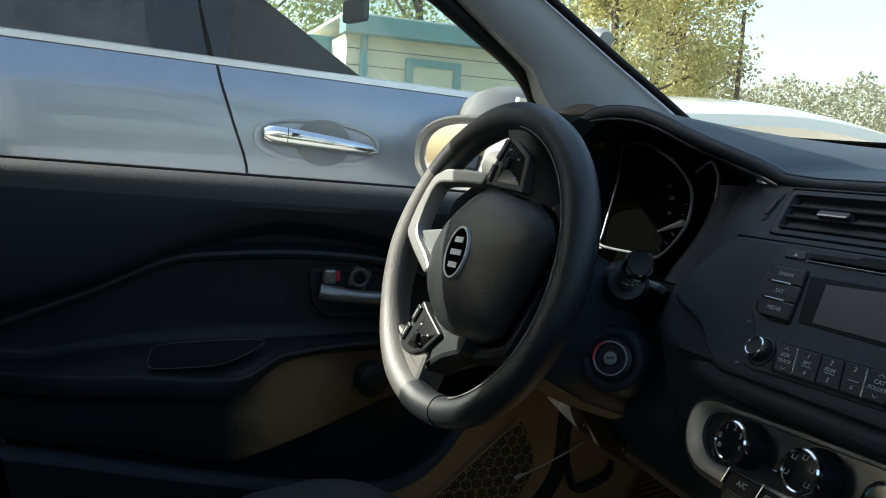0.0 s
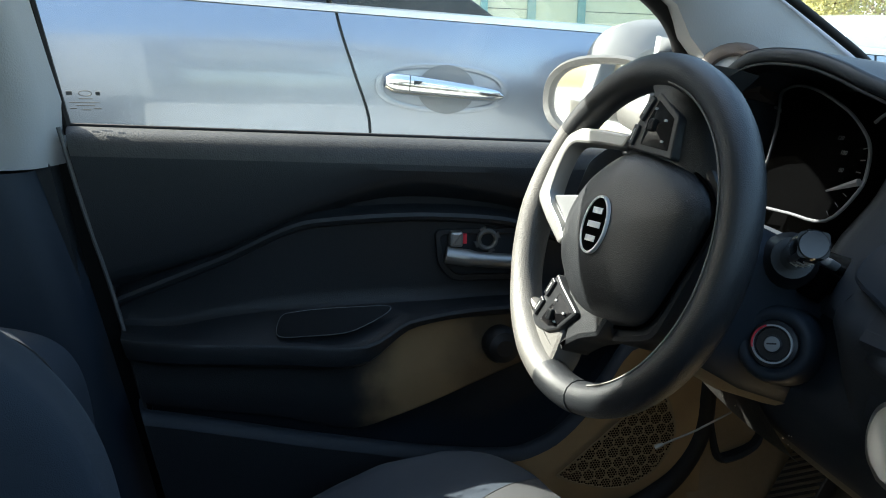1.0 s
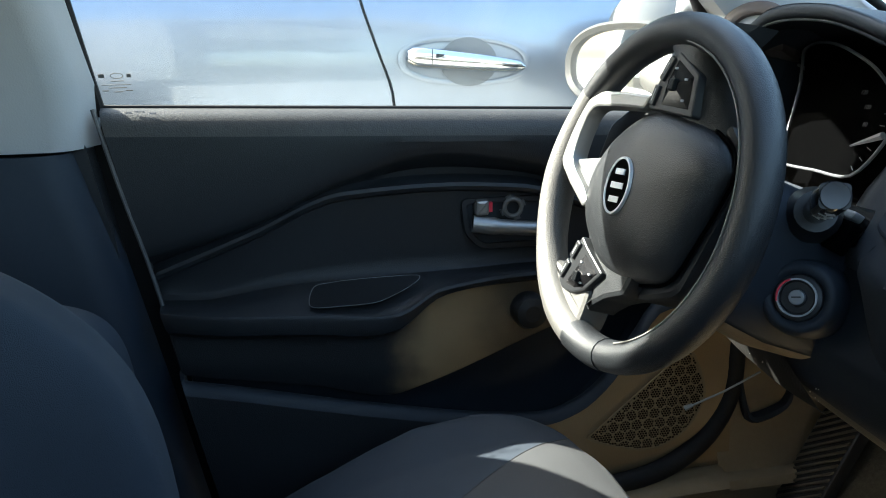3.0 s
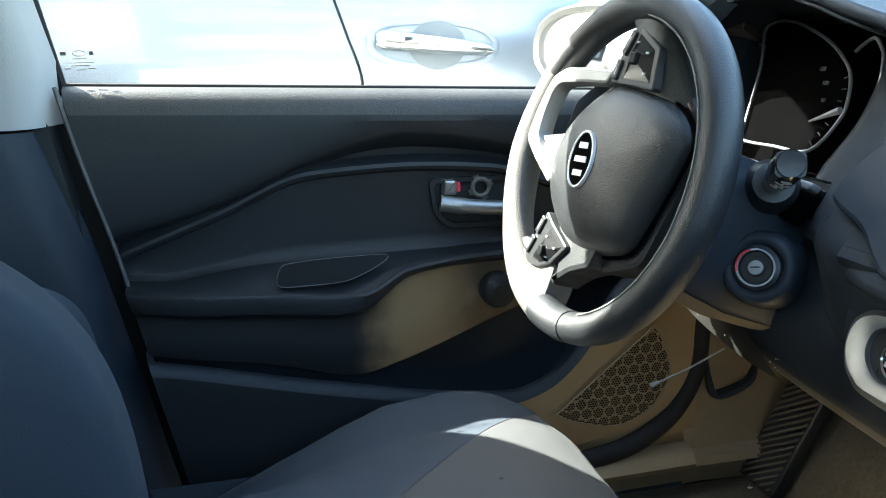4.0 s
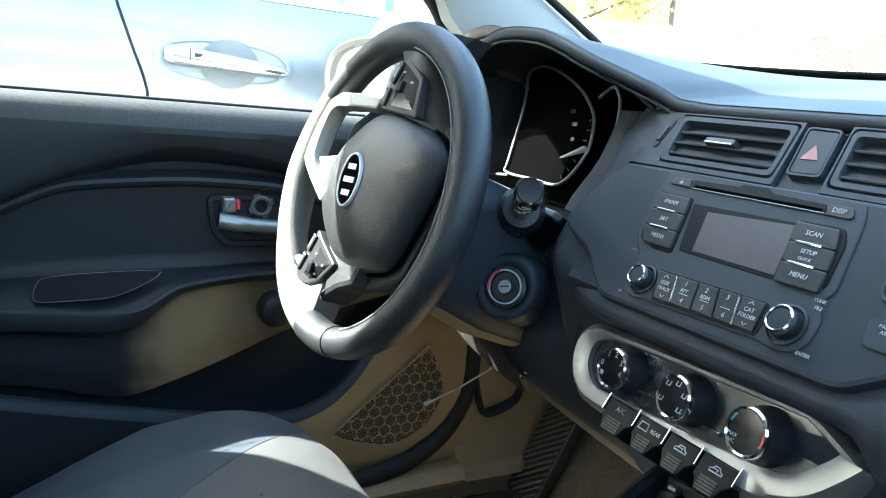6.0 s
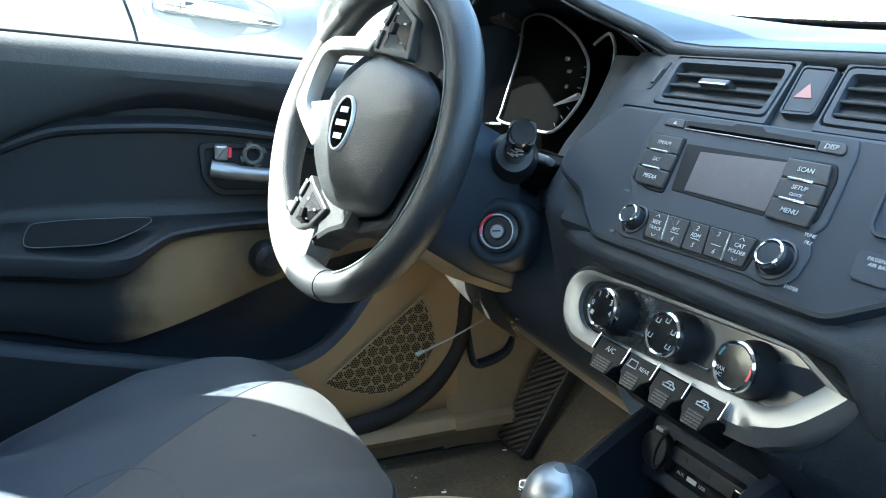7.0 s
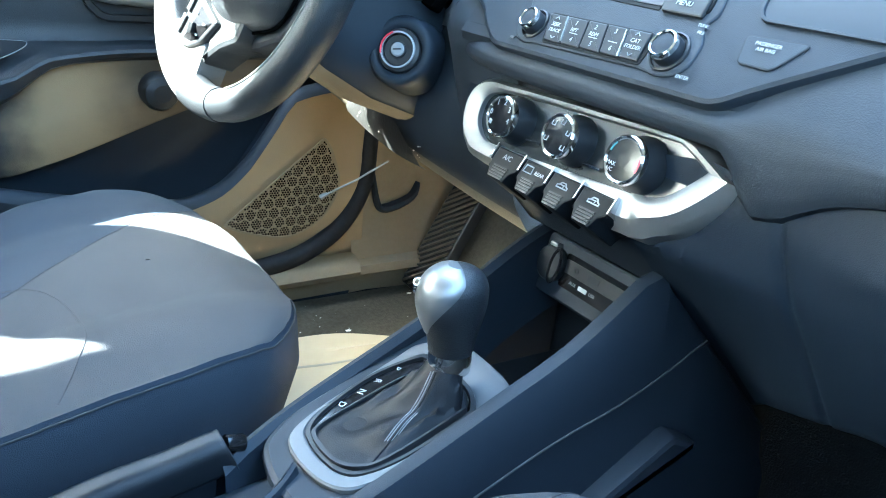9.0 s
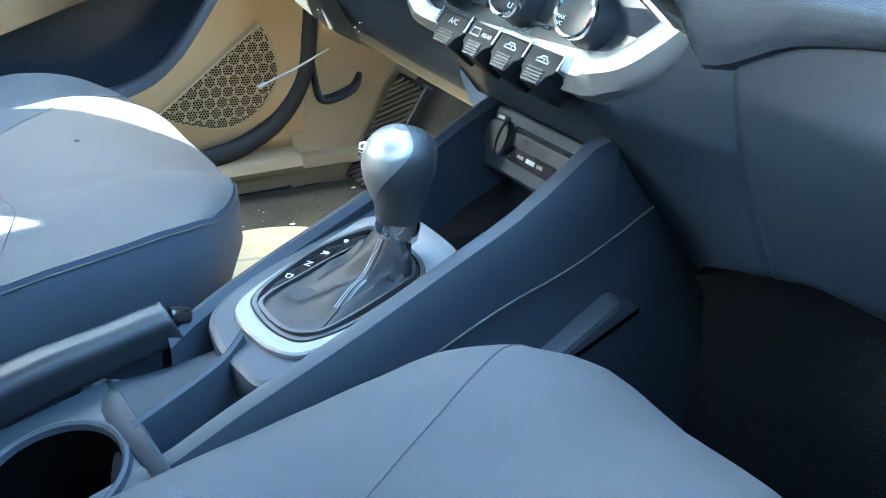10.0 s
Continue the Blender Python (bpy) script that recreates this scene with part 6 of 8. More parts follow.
    for f, a in ((0.47, -0.5), (0.51, -0.2), (0.55, 0.1), (0.6, -0.35), (0.64, 0.05), (0.68, -0.1)):
        c = base + d * f + (cam_side * math.cos(a) + oth * math.sin(a)) * 0.0136
        e = (oth * math.cos(a) - cam_side * math.sin(a)) * 0.0035
        bm_tube([c - e, c + e], 0.0007, n=5, bm=bm)
    part("stalk_marks", bm, WHITE_INK, st)
    # left stalk, behind the rim
    part("indicator_stalk", bm_tube([(0.12, 0.44, 0.885), (0.1, 0.5, 0.915), (0.085, 0.56, 0.935)], [0.014, 0.014, 0.017], n=14), SATIN_BLACK, t)


build_column()


# ---- centre console ----
PL = lambda x, y, o=0.0: Vector((x - 0.243 * o, y, 0.607 + 0.25 * x + 0.97 * o))


def wall_top(x):
    return curve(((-0.30, 0.52), (-0.162, 0.558), (-0.115, 0.58), (-0.036, 0.613), (0.045, 0.651), (0.098, 0.676), (0.174, 0.73)), x)


def side_seam(x):
    """Height of the fine seam along the console's right side."""
    return curve(((-0.32, 0.45), (0.0, 0.578), (0.0916, 0.6138), (0.1462, 0.6284), (0.2, 0.65), (0.238, 0.669), (0.36, 0.7)), x)


def build_console():
    t = thing("centre_console", (0.0, 0.0, 0.36), "dark grey plastic centre console with open tray and cup holder", "centre console")
    # right flank
    xs = [lerp(-0.32, 0.186, k / 24) for k in range(25)]
    rings = []
    for x in xs:
        z = wall_top(x)
        rings.append([Vector((x, -0.066, max(0.5, z - 0.09))), Vector((x, -0.067, z - 0.008)), Vector((x, -0.07, z - 0.001)), Vector((x, -0.075, z)), Vector((x, -0.081, z - 0.002)), Vector((x, -0.086, z - 0.012)), Vector((x, -0.092, lerp(z - 0.012, side_seam(x), 0.65))), Vector((x, -0.093, side_seam(x)))])
    fl = part("right_flank", bm_loft(rings, closed=False), PLASTIC, t)
    # end of the right flank, sloping down ahead
    rings = []
    for k in range(13):
        f = 2 * k / 12
        x, z = lerp(0.184, 0.264, f), lerp(0.728, 0.65, f)
        g = max(0.12, 1 - f * 0.72)
        rings.append([Vector((x, -0.066, z - 0.1)), Vector((x, -0.067, z - 0.006)), Vector((x, -0.075, z)), Vector((x, -0.085, z - 0.008 * g)), Vector((x, -0.092, lerp(z - 0.008 * g, min(side_seam(x), z - 0.012), 0.65))), Vector((x, -0.093, min(side_seam(x), z - 0.012)))])
    part("flank_end", bm_loft(rings, closed=False), PLASTIC, t)
    # lower right side with its shallow recess and rib
    rings = []
    for x in [lerp(-0.32, 0.36, k / 40) for k in range(41)]:
        z = min(side_seam(x), 0.72 - 0.975 * max(0.0, x - 0.184)) if x > 0.184 else side_seam(x)
        rings.append([Vector((x, -0.0935, z)), Vector((x, -0.0905, z - 0.003)), Vector((x, -0.090, z - 0.006)), Vector((x, -0.096, z - 0.03)), Vector((x, -0.105, 0.5)), Vector((x, -0.115, 0.36))])
    part("lower_side", bm_loft(rings, closed=False), PLASTIC, t)
    part("seam_line", bm_tube([Vector((x, -0.0937, side_seam(x))) for x in [lerp(-0.1, 0.236, k / 20) for k in range(21)]], 0.0009, n=6), SEAL_GREY, t, "fine seam along the side")
    part("side_rib", bm_prism(rounded([(0.07, 0.531), (0.0885, 0.524), (0.231, 0.584), (0.197, 0.6)], 0.006), Matrix(((1, 0, 0, 0), (0, 0, -1, -0.104), (0, 1, 0, 0), (0, 0, 0, 1))), -0.01, 0.011, 0.006), PLASTIC_SOFT, t)
    # left flank
    rings = []
    for k in range(21):
        x = lerp(-0.12, 0.30, k / 20)
        z = curve(((-0.12, 0.575), (-0.03, 0.602), (0.05, 0.63), (0.1, 0.65), (0.2, 0.695), (0.3, 0.73)), x)
        y = curve(((-0.12, 0.03), (-0.09, 0.045), (-0.03, 0.062), (0.07, 0.078), (0.2, 0.1), (0.3, 0.108)), x)
        rings.append([Vector((x, y - 0.02, z - 0.09)), Vector((x, y - 0.012, z - 0.006)), Vector((x, y - 0.006, z)), Vector((x, y, z - 0.002)), Vector((x, y + 0.006, z - 0.014)), Vector((x, y + 0.015, 0.5)), Vector((x, y + 0.02, 0.36))])
    part("left_flank", bm_loft(rings, closed=False), PLASTIC, t)
    # deck round the selector plate
    deck = [(-0.095, -0.068), (0.085, -0.068), (0.09, 0.0), (0.085, 0.072), (0.0, 0.062), (-0.06, 0.05), (-0.092, 0.03), (-0.1, -0.01)]
    pm = axes(PL(0, 0), (0, -1, 0), (0.97, 0, 0.243))
    A = lambda pts: [(-y, x * 1.031) for x, y in pts]
    part("deck", bm_prism(rounded(A(deck), 0.015, 4), pm, -0.06, -0.002, 0.006), PLASTIC, t)
    # storage tray ahead
    bm = bm_box((0.085, -0.066, 0.545), (0.27, 0.09, 0.56), 0.003)
    part("tray_floor", bm, DEEP, t)
    bm = bm_box((0.262, -0.064, 0.54), (0.28, 0.11, 0.79), 0.003)
    part("tray_back", bm, DEEP, t)
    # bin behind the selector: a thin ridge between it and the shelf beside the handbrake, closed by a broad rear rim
    # its floor is near-black to paint the shade inside
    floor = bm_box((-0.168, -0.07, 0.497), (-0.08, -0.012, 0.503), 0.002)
    part("bin_floor", floor, SHADE_BLACK, t)
    rings = []
    for k in range(17):
        x = lerp(-0.08, -0.166, k / 16)
        yr = curve(((-0.166, -0.0425), (-0.12, -0.031), (-0.094, -0.0215), (-0.08, -0.014)), x)
        drop = curve(((-0.166, 0.01), (-0.13, 0.02), (-0.08, 0.026)), x)
        up = 0.005 * max(0.0, (x + 0.1) / 0.02) ** 1.5
        rings.append([Vector((x, 0.03, 0.47)), PL(x, 0.028, -drop - 0.012), PL(x, 0.02, -drop - 0.003), PL(x, 0.006, -drop * 0.72), PL(x, yr + 0.008, -drop * 0.22 - 0.001),
                      PL(x, yr + 0.003, -0.0005 + up), PL(x, yr, 0.001 + up), PL(x, yr - 0.003, -0.0005 + up), PL(x, yr - 0.005, -0.006), Vector((x, yr - 0.009, 0.5))])
    part("bin_shelf", bm_loft(rings, closed=False), PLASTIC, t, toward=(-0.12, -0.05, 0.9))
    rings = []
    for k in range(21):
        y = lerp(0.028, -0.0915, k / 20)
        g = (0.028 - y) / 0.1195
        xi, xo = -0.163 + 0.003 * g, lerp(-0.181, -0.168, g ** 1.6)
        dz = curve(((-0.095, -0.002), (-0.08, 0.0), (-0.04, 0.0), (0.0, -0.006), (0.028, -0.016)), y)
        rings.append([Vector((xi + 0.002, y, 0.5)), PL(xi + 0.0005, y, dz - 0.005), PL(xi, y, dz - 0.0014), PL(xi - 0.0015, y, dz), PL(lerp(xi, xo, 0.45), y, dz - 0.0022), PL(xo + 0.0015, y, dz - 0.0058), PL(xo, y, dz - 0.0085), Vector((xo + 0.001, y, 0.48))])
    part("bin_rim", bm_loft(rings), PLASTIC, t, toward=(-0.17, -0.03, 0.9))
    # round cup holder in the deck behind
    cx, cy, cr = -0.2185, -0.0445, 0.0435
    def cup_ring(r, z):
        return [PL(cx + r * math.cos(a), cy + r * math.sin(a), z - 0.0055) for a in (2 * math.pi * k / 48 for k in range(48))]
    def deck_ring(z):
        out = []
        for k in range(48):
            a = 2 * math.pi * k / 48
            c, q = math.cos(a), math.sin(a)
            r = min((0.052 if c > 0 else 0.13) / max(1e-6, abs(c)), (0.066 if q > 0 else 0.047) / max(1e-6, abs(q)))
            out.append(PL(cx + r * c, cy + r * q, z - 0.0045))
        return out
    cup = part("cup_holder", bm_loft([deck_ring(-0.05), deck_ring(-0.007), cup_ring(cr + 0.0035, -0.0045), cup_ring(cr + 0.0022, -0.001), cup_ring(cr, 0.0), cup_ring(cr - 0.002, -0.0015), cup_ring(cr - 0.003, -0.006)], caps=False), PLASTIC, t, "round cup holder moulded in the console", toward=(cx, cy, 1.2))
    # shade of the well painted in near-black
    part("cup_well", bm_loft([cup_ring(cr - 0.003, -0.006), cup_ring(cr - 0.006, -0.05), cup_ring(cr - 0.009, -0.078), cup_ring(0.004, -0.08)], caps=False), SHADE_BLACK, cup, toward=(cx, cy, 0.53))
    # handbrake slot
    bm = bm_box((-0.34, 0.018, 0.46), (-0.085, 0.075, 0.50), 0.004)
    part("brake_slot", bm, DEEP, t)
    bm = bm_box((-0.34, 0.07, 0.40), (-0.1, 0.085, 0.53), 0.004)
    part("left_side", bm, PLASTIC, t)
    # power outlet panel under the heater
    am = axes((0.212, 0.028, 0.668), (0, -1, 0), (0.25, 0, 0.97))
    o = thing("outlet_panel", (0.22, 0.028, 0.64), "black socket panel with covered power outlet and audio sockets", "socket panel")
    part("plate", bm_prism(rounded(rect(-0.062, -0.029, 0.062, 0.029), 0.007, 4), am, -0.012, 0.0, 0.003), PLASTIC, o)
    part("recess", bm_prism(rounded(rect(-0.03, -0.014, 0.054, 0.018), 0.003), am, -0.001, 0.0008), GLOSS_BLACK, o)
    part("sheen_strip", bm_prism(rounded(rect(-0.028, 0.0, 0.05, 0.013), 0.002), am, 0.0, 0.0018, 0.0006), SATIN_BLACK, o)
    cap = part("outlet_cap", bm_lathe([(0.017, 0.0), (0.017, 0.007), (0.015, 0.009)], am @ Matrix.Translation((-0.043, 0.002, 0)), 28), SATIN_BLACK, o, "round black outlet cover")
    part("cap_loop", bm_loop_tube([am @ Vector((-0.0335 + 0.006 * math.cos(a), 0.002 + 0.016 * math.sin(a), 0.009)) for a in (2 * math.pi * k / 20 for k in range(20))], 0.0016, n=6), GLOSS_BLACK, cap)
    part("cap_tab", bm_prism(rounded(rect(-0.05, 0.018, -0.04, 0.022), 0.001), am, 0.0, 0.008, 0.001), SILVER_GREY, cap)
    part("audio_jack", bm_lathe([(0.003, 0.001), (0.003, 0.003), (0.0018, 0.003), (0.0018, 0.001)], am @ Matrix.Translation((-0.012, 0.007, 0)), 16), DEEP, o)
    part("data_port", bm_prism(rect(0.004, 0.004, 0.018, 0.01), am, 0.001, 0.0026), DEEP, o)
    lettering("AUX", am, (-0.012, -0.0065), 0.0044, WHITE_INK, o, 0.0008)
    part("plain_mark", bm_bar(am, -0.004, -0.0085, 0.007, -0.0045, 0.0008), WHITE_INK, o)
    lettering("USB", am, (0.014, -0.0065), 0.0044, WHITE_INK, o, 0.0008)
    part("end_clip", bm_prism(rounded(rect(0.046, 0.002, 0.058, 0.011), 0.001), am, 0.0, 0.005, 0.001), GLOSS_BLACK, o)


build_console()


def build_shifter():
    t = thing("gear_selector", (0.03, 0.0, 0.6), "automatic gear selector with silver knob and leather boot", "gear lever")
    pm = axes(PL(0, 0), (0, -1, 0), (0.97, 0, 0.243))
    S = lambda pts: [Vector((p.x, p.y)) for p in spline([(-y, x * 1.031, 0) for x, y in pts], 5, closed=True)]
    outer = S([(-0.0774, -0.004), (-0.0728, 0.0163), (-0.058, 0.0265), (-0.027, 0.0355), (0.031, 0.0492), (0.0605, 0.0532), (0.084, 0.03), (0.088, 0.0), (0.084, -0.04), (0.065, -0.0625), (-0.02, -0.0645), (-0.047, -0.0625), (-0.0637, -0.0552), (-0.0738, -0.0348)])
    inner = S([(-0.0633, 0.0036), (-0.0575, 0.0185), (-0.0368, 0.0305), (0.0079, 0.0425), (0.048, 0.0395), (0.056, 0.031), (0.061, 0.005), (0.0595, -0.025), (0.051, -0.0425), (0.041, -0.0485), (-0.0123, -0.0565), (-0.0441, -0.053), (-0.0575, -0.0426), (-0.0633, -0.0215)])
    plate = part("plate", bm_frame(outer, inner, pm, -0.004, 0.003), PLATE, t, "satin grey selector surround")
    c = sum(inner, Vector((0, 0))) / len(inner)
    ring = [p + (c - p) * 0.07 for p in inner]
    part("plate_edge", bm_frame(inner, ring, pm, -0.004, 0.0035), SATIN_BLACK, t, "black inner edge")
    part("black_panel", bm_prism(ring, pm, -0.004, 0.0005), GLOSS_BLACK, t)
    for x, y, n in ((0.0288, 0.0375, "P"), (0.0091, 0.0335, "R"), (-0.0071, 0.0300, "N"), (-0.0256, 0.0262, "D")):
        lettering(n, pm, (-y, x * 1.031), 0.0085, WHITE_INK, t, 0.0008, turn=radians(-62))
    part("plus_minus_marks", bm_bar(pm, -0.031, -0.039, -0.0297, -0.035, 0.0008), WHITE_INK, t)
    # boot frame and leather boot rising to the neck
    boot = S([(-0.056, 0.002), (-0.047, 0.0105), (-0.02, 0.0145), (0.02, 0.0185), (0.043, 0.015), (0.0515, -0.003), (0.0495, -0.0254), (0.042, -0.0375), (0.033, -0.0425), (-0.0255, -0.0495), (-0.0452, -0.0436), (-0.0553, -0.0268)])
    part("boot_frame", bm_frame([p + (p - sum(boot, Vector((0, 0))) / len(boot)) * 0.07 for p in boot], boot, pm, -0.002, 0.006), SATIN_BLACK, t)
    neck = Vector((0.042, -0.0135, 0.6475))
    base = [pm @ Vector((p.x, p.y, 0.003)) for p in boot]

    def drape(k, f):
        """Leather from the frame (f = 0) up to the neck (f = 1), low and slack behind, folded at the sides."""
        p = base[k % len(base)]
        foot = Vector((neck.x, neck.y, p.z))
        back = max(0.0, (foot.x - p.x) / 0.1)
        r0 = 0.016 / max(0.02, (p - foot).length)
        q = foot.lerp(p, lerp(1.0, r0, f))
        rise = f ** (1.5 + 0.9 * back) + 0.10 * math.sin(math.pi * min(1.0, f * 1.5)) * (0.3 + back)
        a = math.atan2(p.y - foot.y, p.x - foot.x)
        fold = 0.0035 * math.sin(5 * a + 7 * f) * math.sin(math.pi * f) + 0.0022 * math.sin(11 * a - 9 * f) * math.sin(math.pi * f)
        q.z = lerp(p.z, neck.z, min(1.0, rise)) + fold
        return q
    rings = [[drape(k, f / 14) for k in range(len(base))] for f in range(15)]
    b = part("leather_boot", bm_loft(rings), BOOT, t, "creased black leather boot with stitched seam")
    k0 = min(range(len(base)), key=lambda q: (base[q] - Vector((-0.04, -0.047, 0.597))).length)
    for off in (-0.0032, -0.0014, 0.0014, 0.0032):
        pts = [drape(k0, 0.3 + 0.68 * f / 28) + Vector((off, -off * 0.4, 0.0004)) for f in range(29)]
        part("stitching", bm_tube(pts, 0.00045, n=5), THREAD, b, "twin rows of grey stitching")
    pts = [drape(k0, 0.02 + 0.96 * f / 28) for f in range(29)]
    part("seam_ridge", bm_tube(pts, 0.0011, n=6), BOOT, b)
    # neck, knob
    d = Vector((-0.045, 0.0, 1)).normalized()
    part("neck", bm_tube([neck - d * 0.006, neck + d * 0.004, neck + d * 0.012], [0.0165, 0.017, 0.0155], n=24), CHROME, t, "chrome collar under the knob")

    def kring(h, rx, ry, ox=0.0, oy=0.0):
        return [neck + d * h + Vector((ox + rx * math.cos(a), oy + ry * math.sin(a), 0)) for a in (2 * math.pi * k / 32 for k in range(32))]
    table = [(0.010, 0.0175, 0.0165, 0), (0.019, 0.0185, 0.018, 0.0), (0.030, 0.0215, 0.0205, -0.001), (0.042, 0.0255, 0.023, -0.002), (0.053, 0.0275, 0.0242, -0.002), (0.063, 0.0265, 0.0238, -0.001), (0.071, 0.0228, 0.0205, 0.0), (0.0765, 0.0163, 0.015, 0.001), (0.0795, 0.0075, 0.007, 0.002)]
    prof = [(h, curve([(r[0], r[1]) for r in table], h), curve([(r[0], r[2]) for r in table], h), curve([(r[0], r[3]) for r in table], h)) for h in [0.010 + 0.0695 * math.sin(0.5 * math.pi * k / 26) for k in range(27)]]
    rings = [kring(h, rx, ry, ox) for h, rx, ry, ox in prof]
    knob = part("knob", bm_loft(rings), LEATHER, t, "black leather knob with a silver rear half")
    # silver shell that narrows downwards
    bm = bmesh.new()
    vs = []
    for (h, rx, ry, ox) in prof:
        if h < 0.0235:
            continue
        row = []
        span = radians(93) * min(1.0, ((h - 0.022) / 0.05)) ** 0.8
        for k in range(25):
            w = lerp(-1, 1, k / 24)
            a = radians(164) + w * span
            g = 0.0011 * (1 - abs(w) ** 8)
            row.append(bm.verts.new(neck + d * h + Vector((ox + (rx + g) * math.cos(a), (ry + g) * math.sin(a), g * 0.5))))
        vs.append(row)
    for r0, r1 in zip(vs, vs[1:]):
        for k in range(24):
            bm.faces.new((r0[k], r0[k + 1], r1[k + 1], r1[k]))
    bm.faces.new(vs[-1])
    part("silver_cap", bm, KNOB_SILVER, knob, "satin silver cap of the knob")
    bmx = axes(neck + d * 0.06 + Vector((-0.0185, 0.0142, 0)), (-0.62, -0.78, 0), (0, 0, 1))
    part("release_button", bm_lathe([(0.007, -0.004), (0.007, 0.005), (0.0055, 0.0075)], bmx, 20), CHROME, knob, "chrome release button")


build_shifter()


def build_handbrake():
    t = thing("handbrake", (-0.2, 0.037, 0.5), "black handbrake lever with a grained grip", "handbrake")
    # straight grip, flat on top, with chamfered edges and a slanting square end
    shape = rounded([(-0.0155, -0.012), (-0.0095, -0.0178), (0.0095, -0.0178), (0.0155, -0.012), (0.0155, 0.009), (0.0085, 0.0178), (-0.0085, 0.0178), (-0.0155, 0.009)], 0.0045, 3)
    def grip_ring(x, z, lean, f=1.0):
        return [Vector((x - lean * q.y * f, 0.037 + q.x * f, z - 0.0045 + q.y * f)) for q in shape]
    rows = [(-0.32, 0.5, 0.0), (-0.285, 0.528, 0.0), (-0.255, 0.5465, 0.1), (-0.226, 0.5575, 0.25), (-0.19, 0.5675, 0.35), (-0.153, 0.5745, 0.4), (-0.125, 0.5805, 0.42), (-0.1135, 0.5822, 0.42)]
    sp = spline(rows, 4)
    grip = part("grip", bm_loft([grip_ring(p.x, p.y, p.z, 0.86 + 0.16 * min(1.0, max(0.0, (-0.15 - p.x) / 0.1))) for p in sp]), GRIP, t)
    part("grip_end", bm_loft([grip_ring(-0.1145, 0.582, 0.42, 0.885), grip_ring(-0.112, 0.5822, 0.42, 0.885), grip_ring(-0.1112, 0.5824, 0.42, 0.82)]), SATIN_BLACK, t)
    part("release_button", bm_tube([(-0.114, 0.037, 0.583), (-0.101, 0.037, 0.5805), (-0.0995, 0.037, 0.5802)], [0.0072, 0.0072, 0.006], n=20), GLOSS_BLACK, t, "black release button")
    part("quadrant", bm_prism([(-0.2, 0.5), (-0.12, 0.5), (-0.135, 0.53), (-0.17, 0.546)], Matrix(((1, 0, 0, 0), (0, 0, -1, 0.037), (0, 1, 0, 0), (0, 0, 0, 1))), -0.004, 0.004, 0.001), SILVER_GREY, t, "dull metal ratchet plate")


build_handbrake()


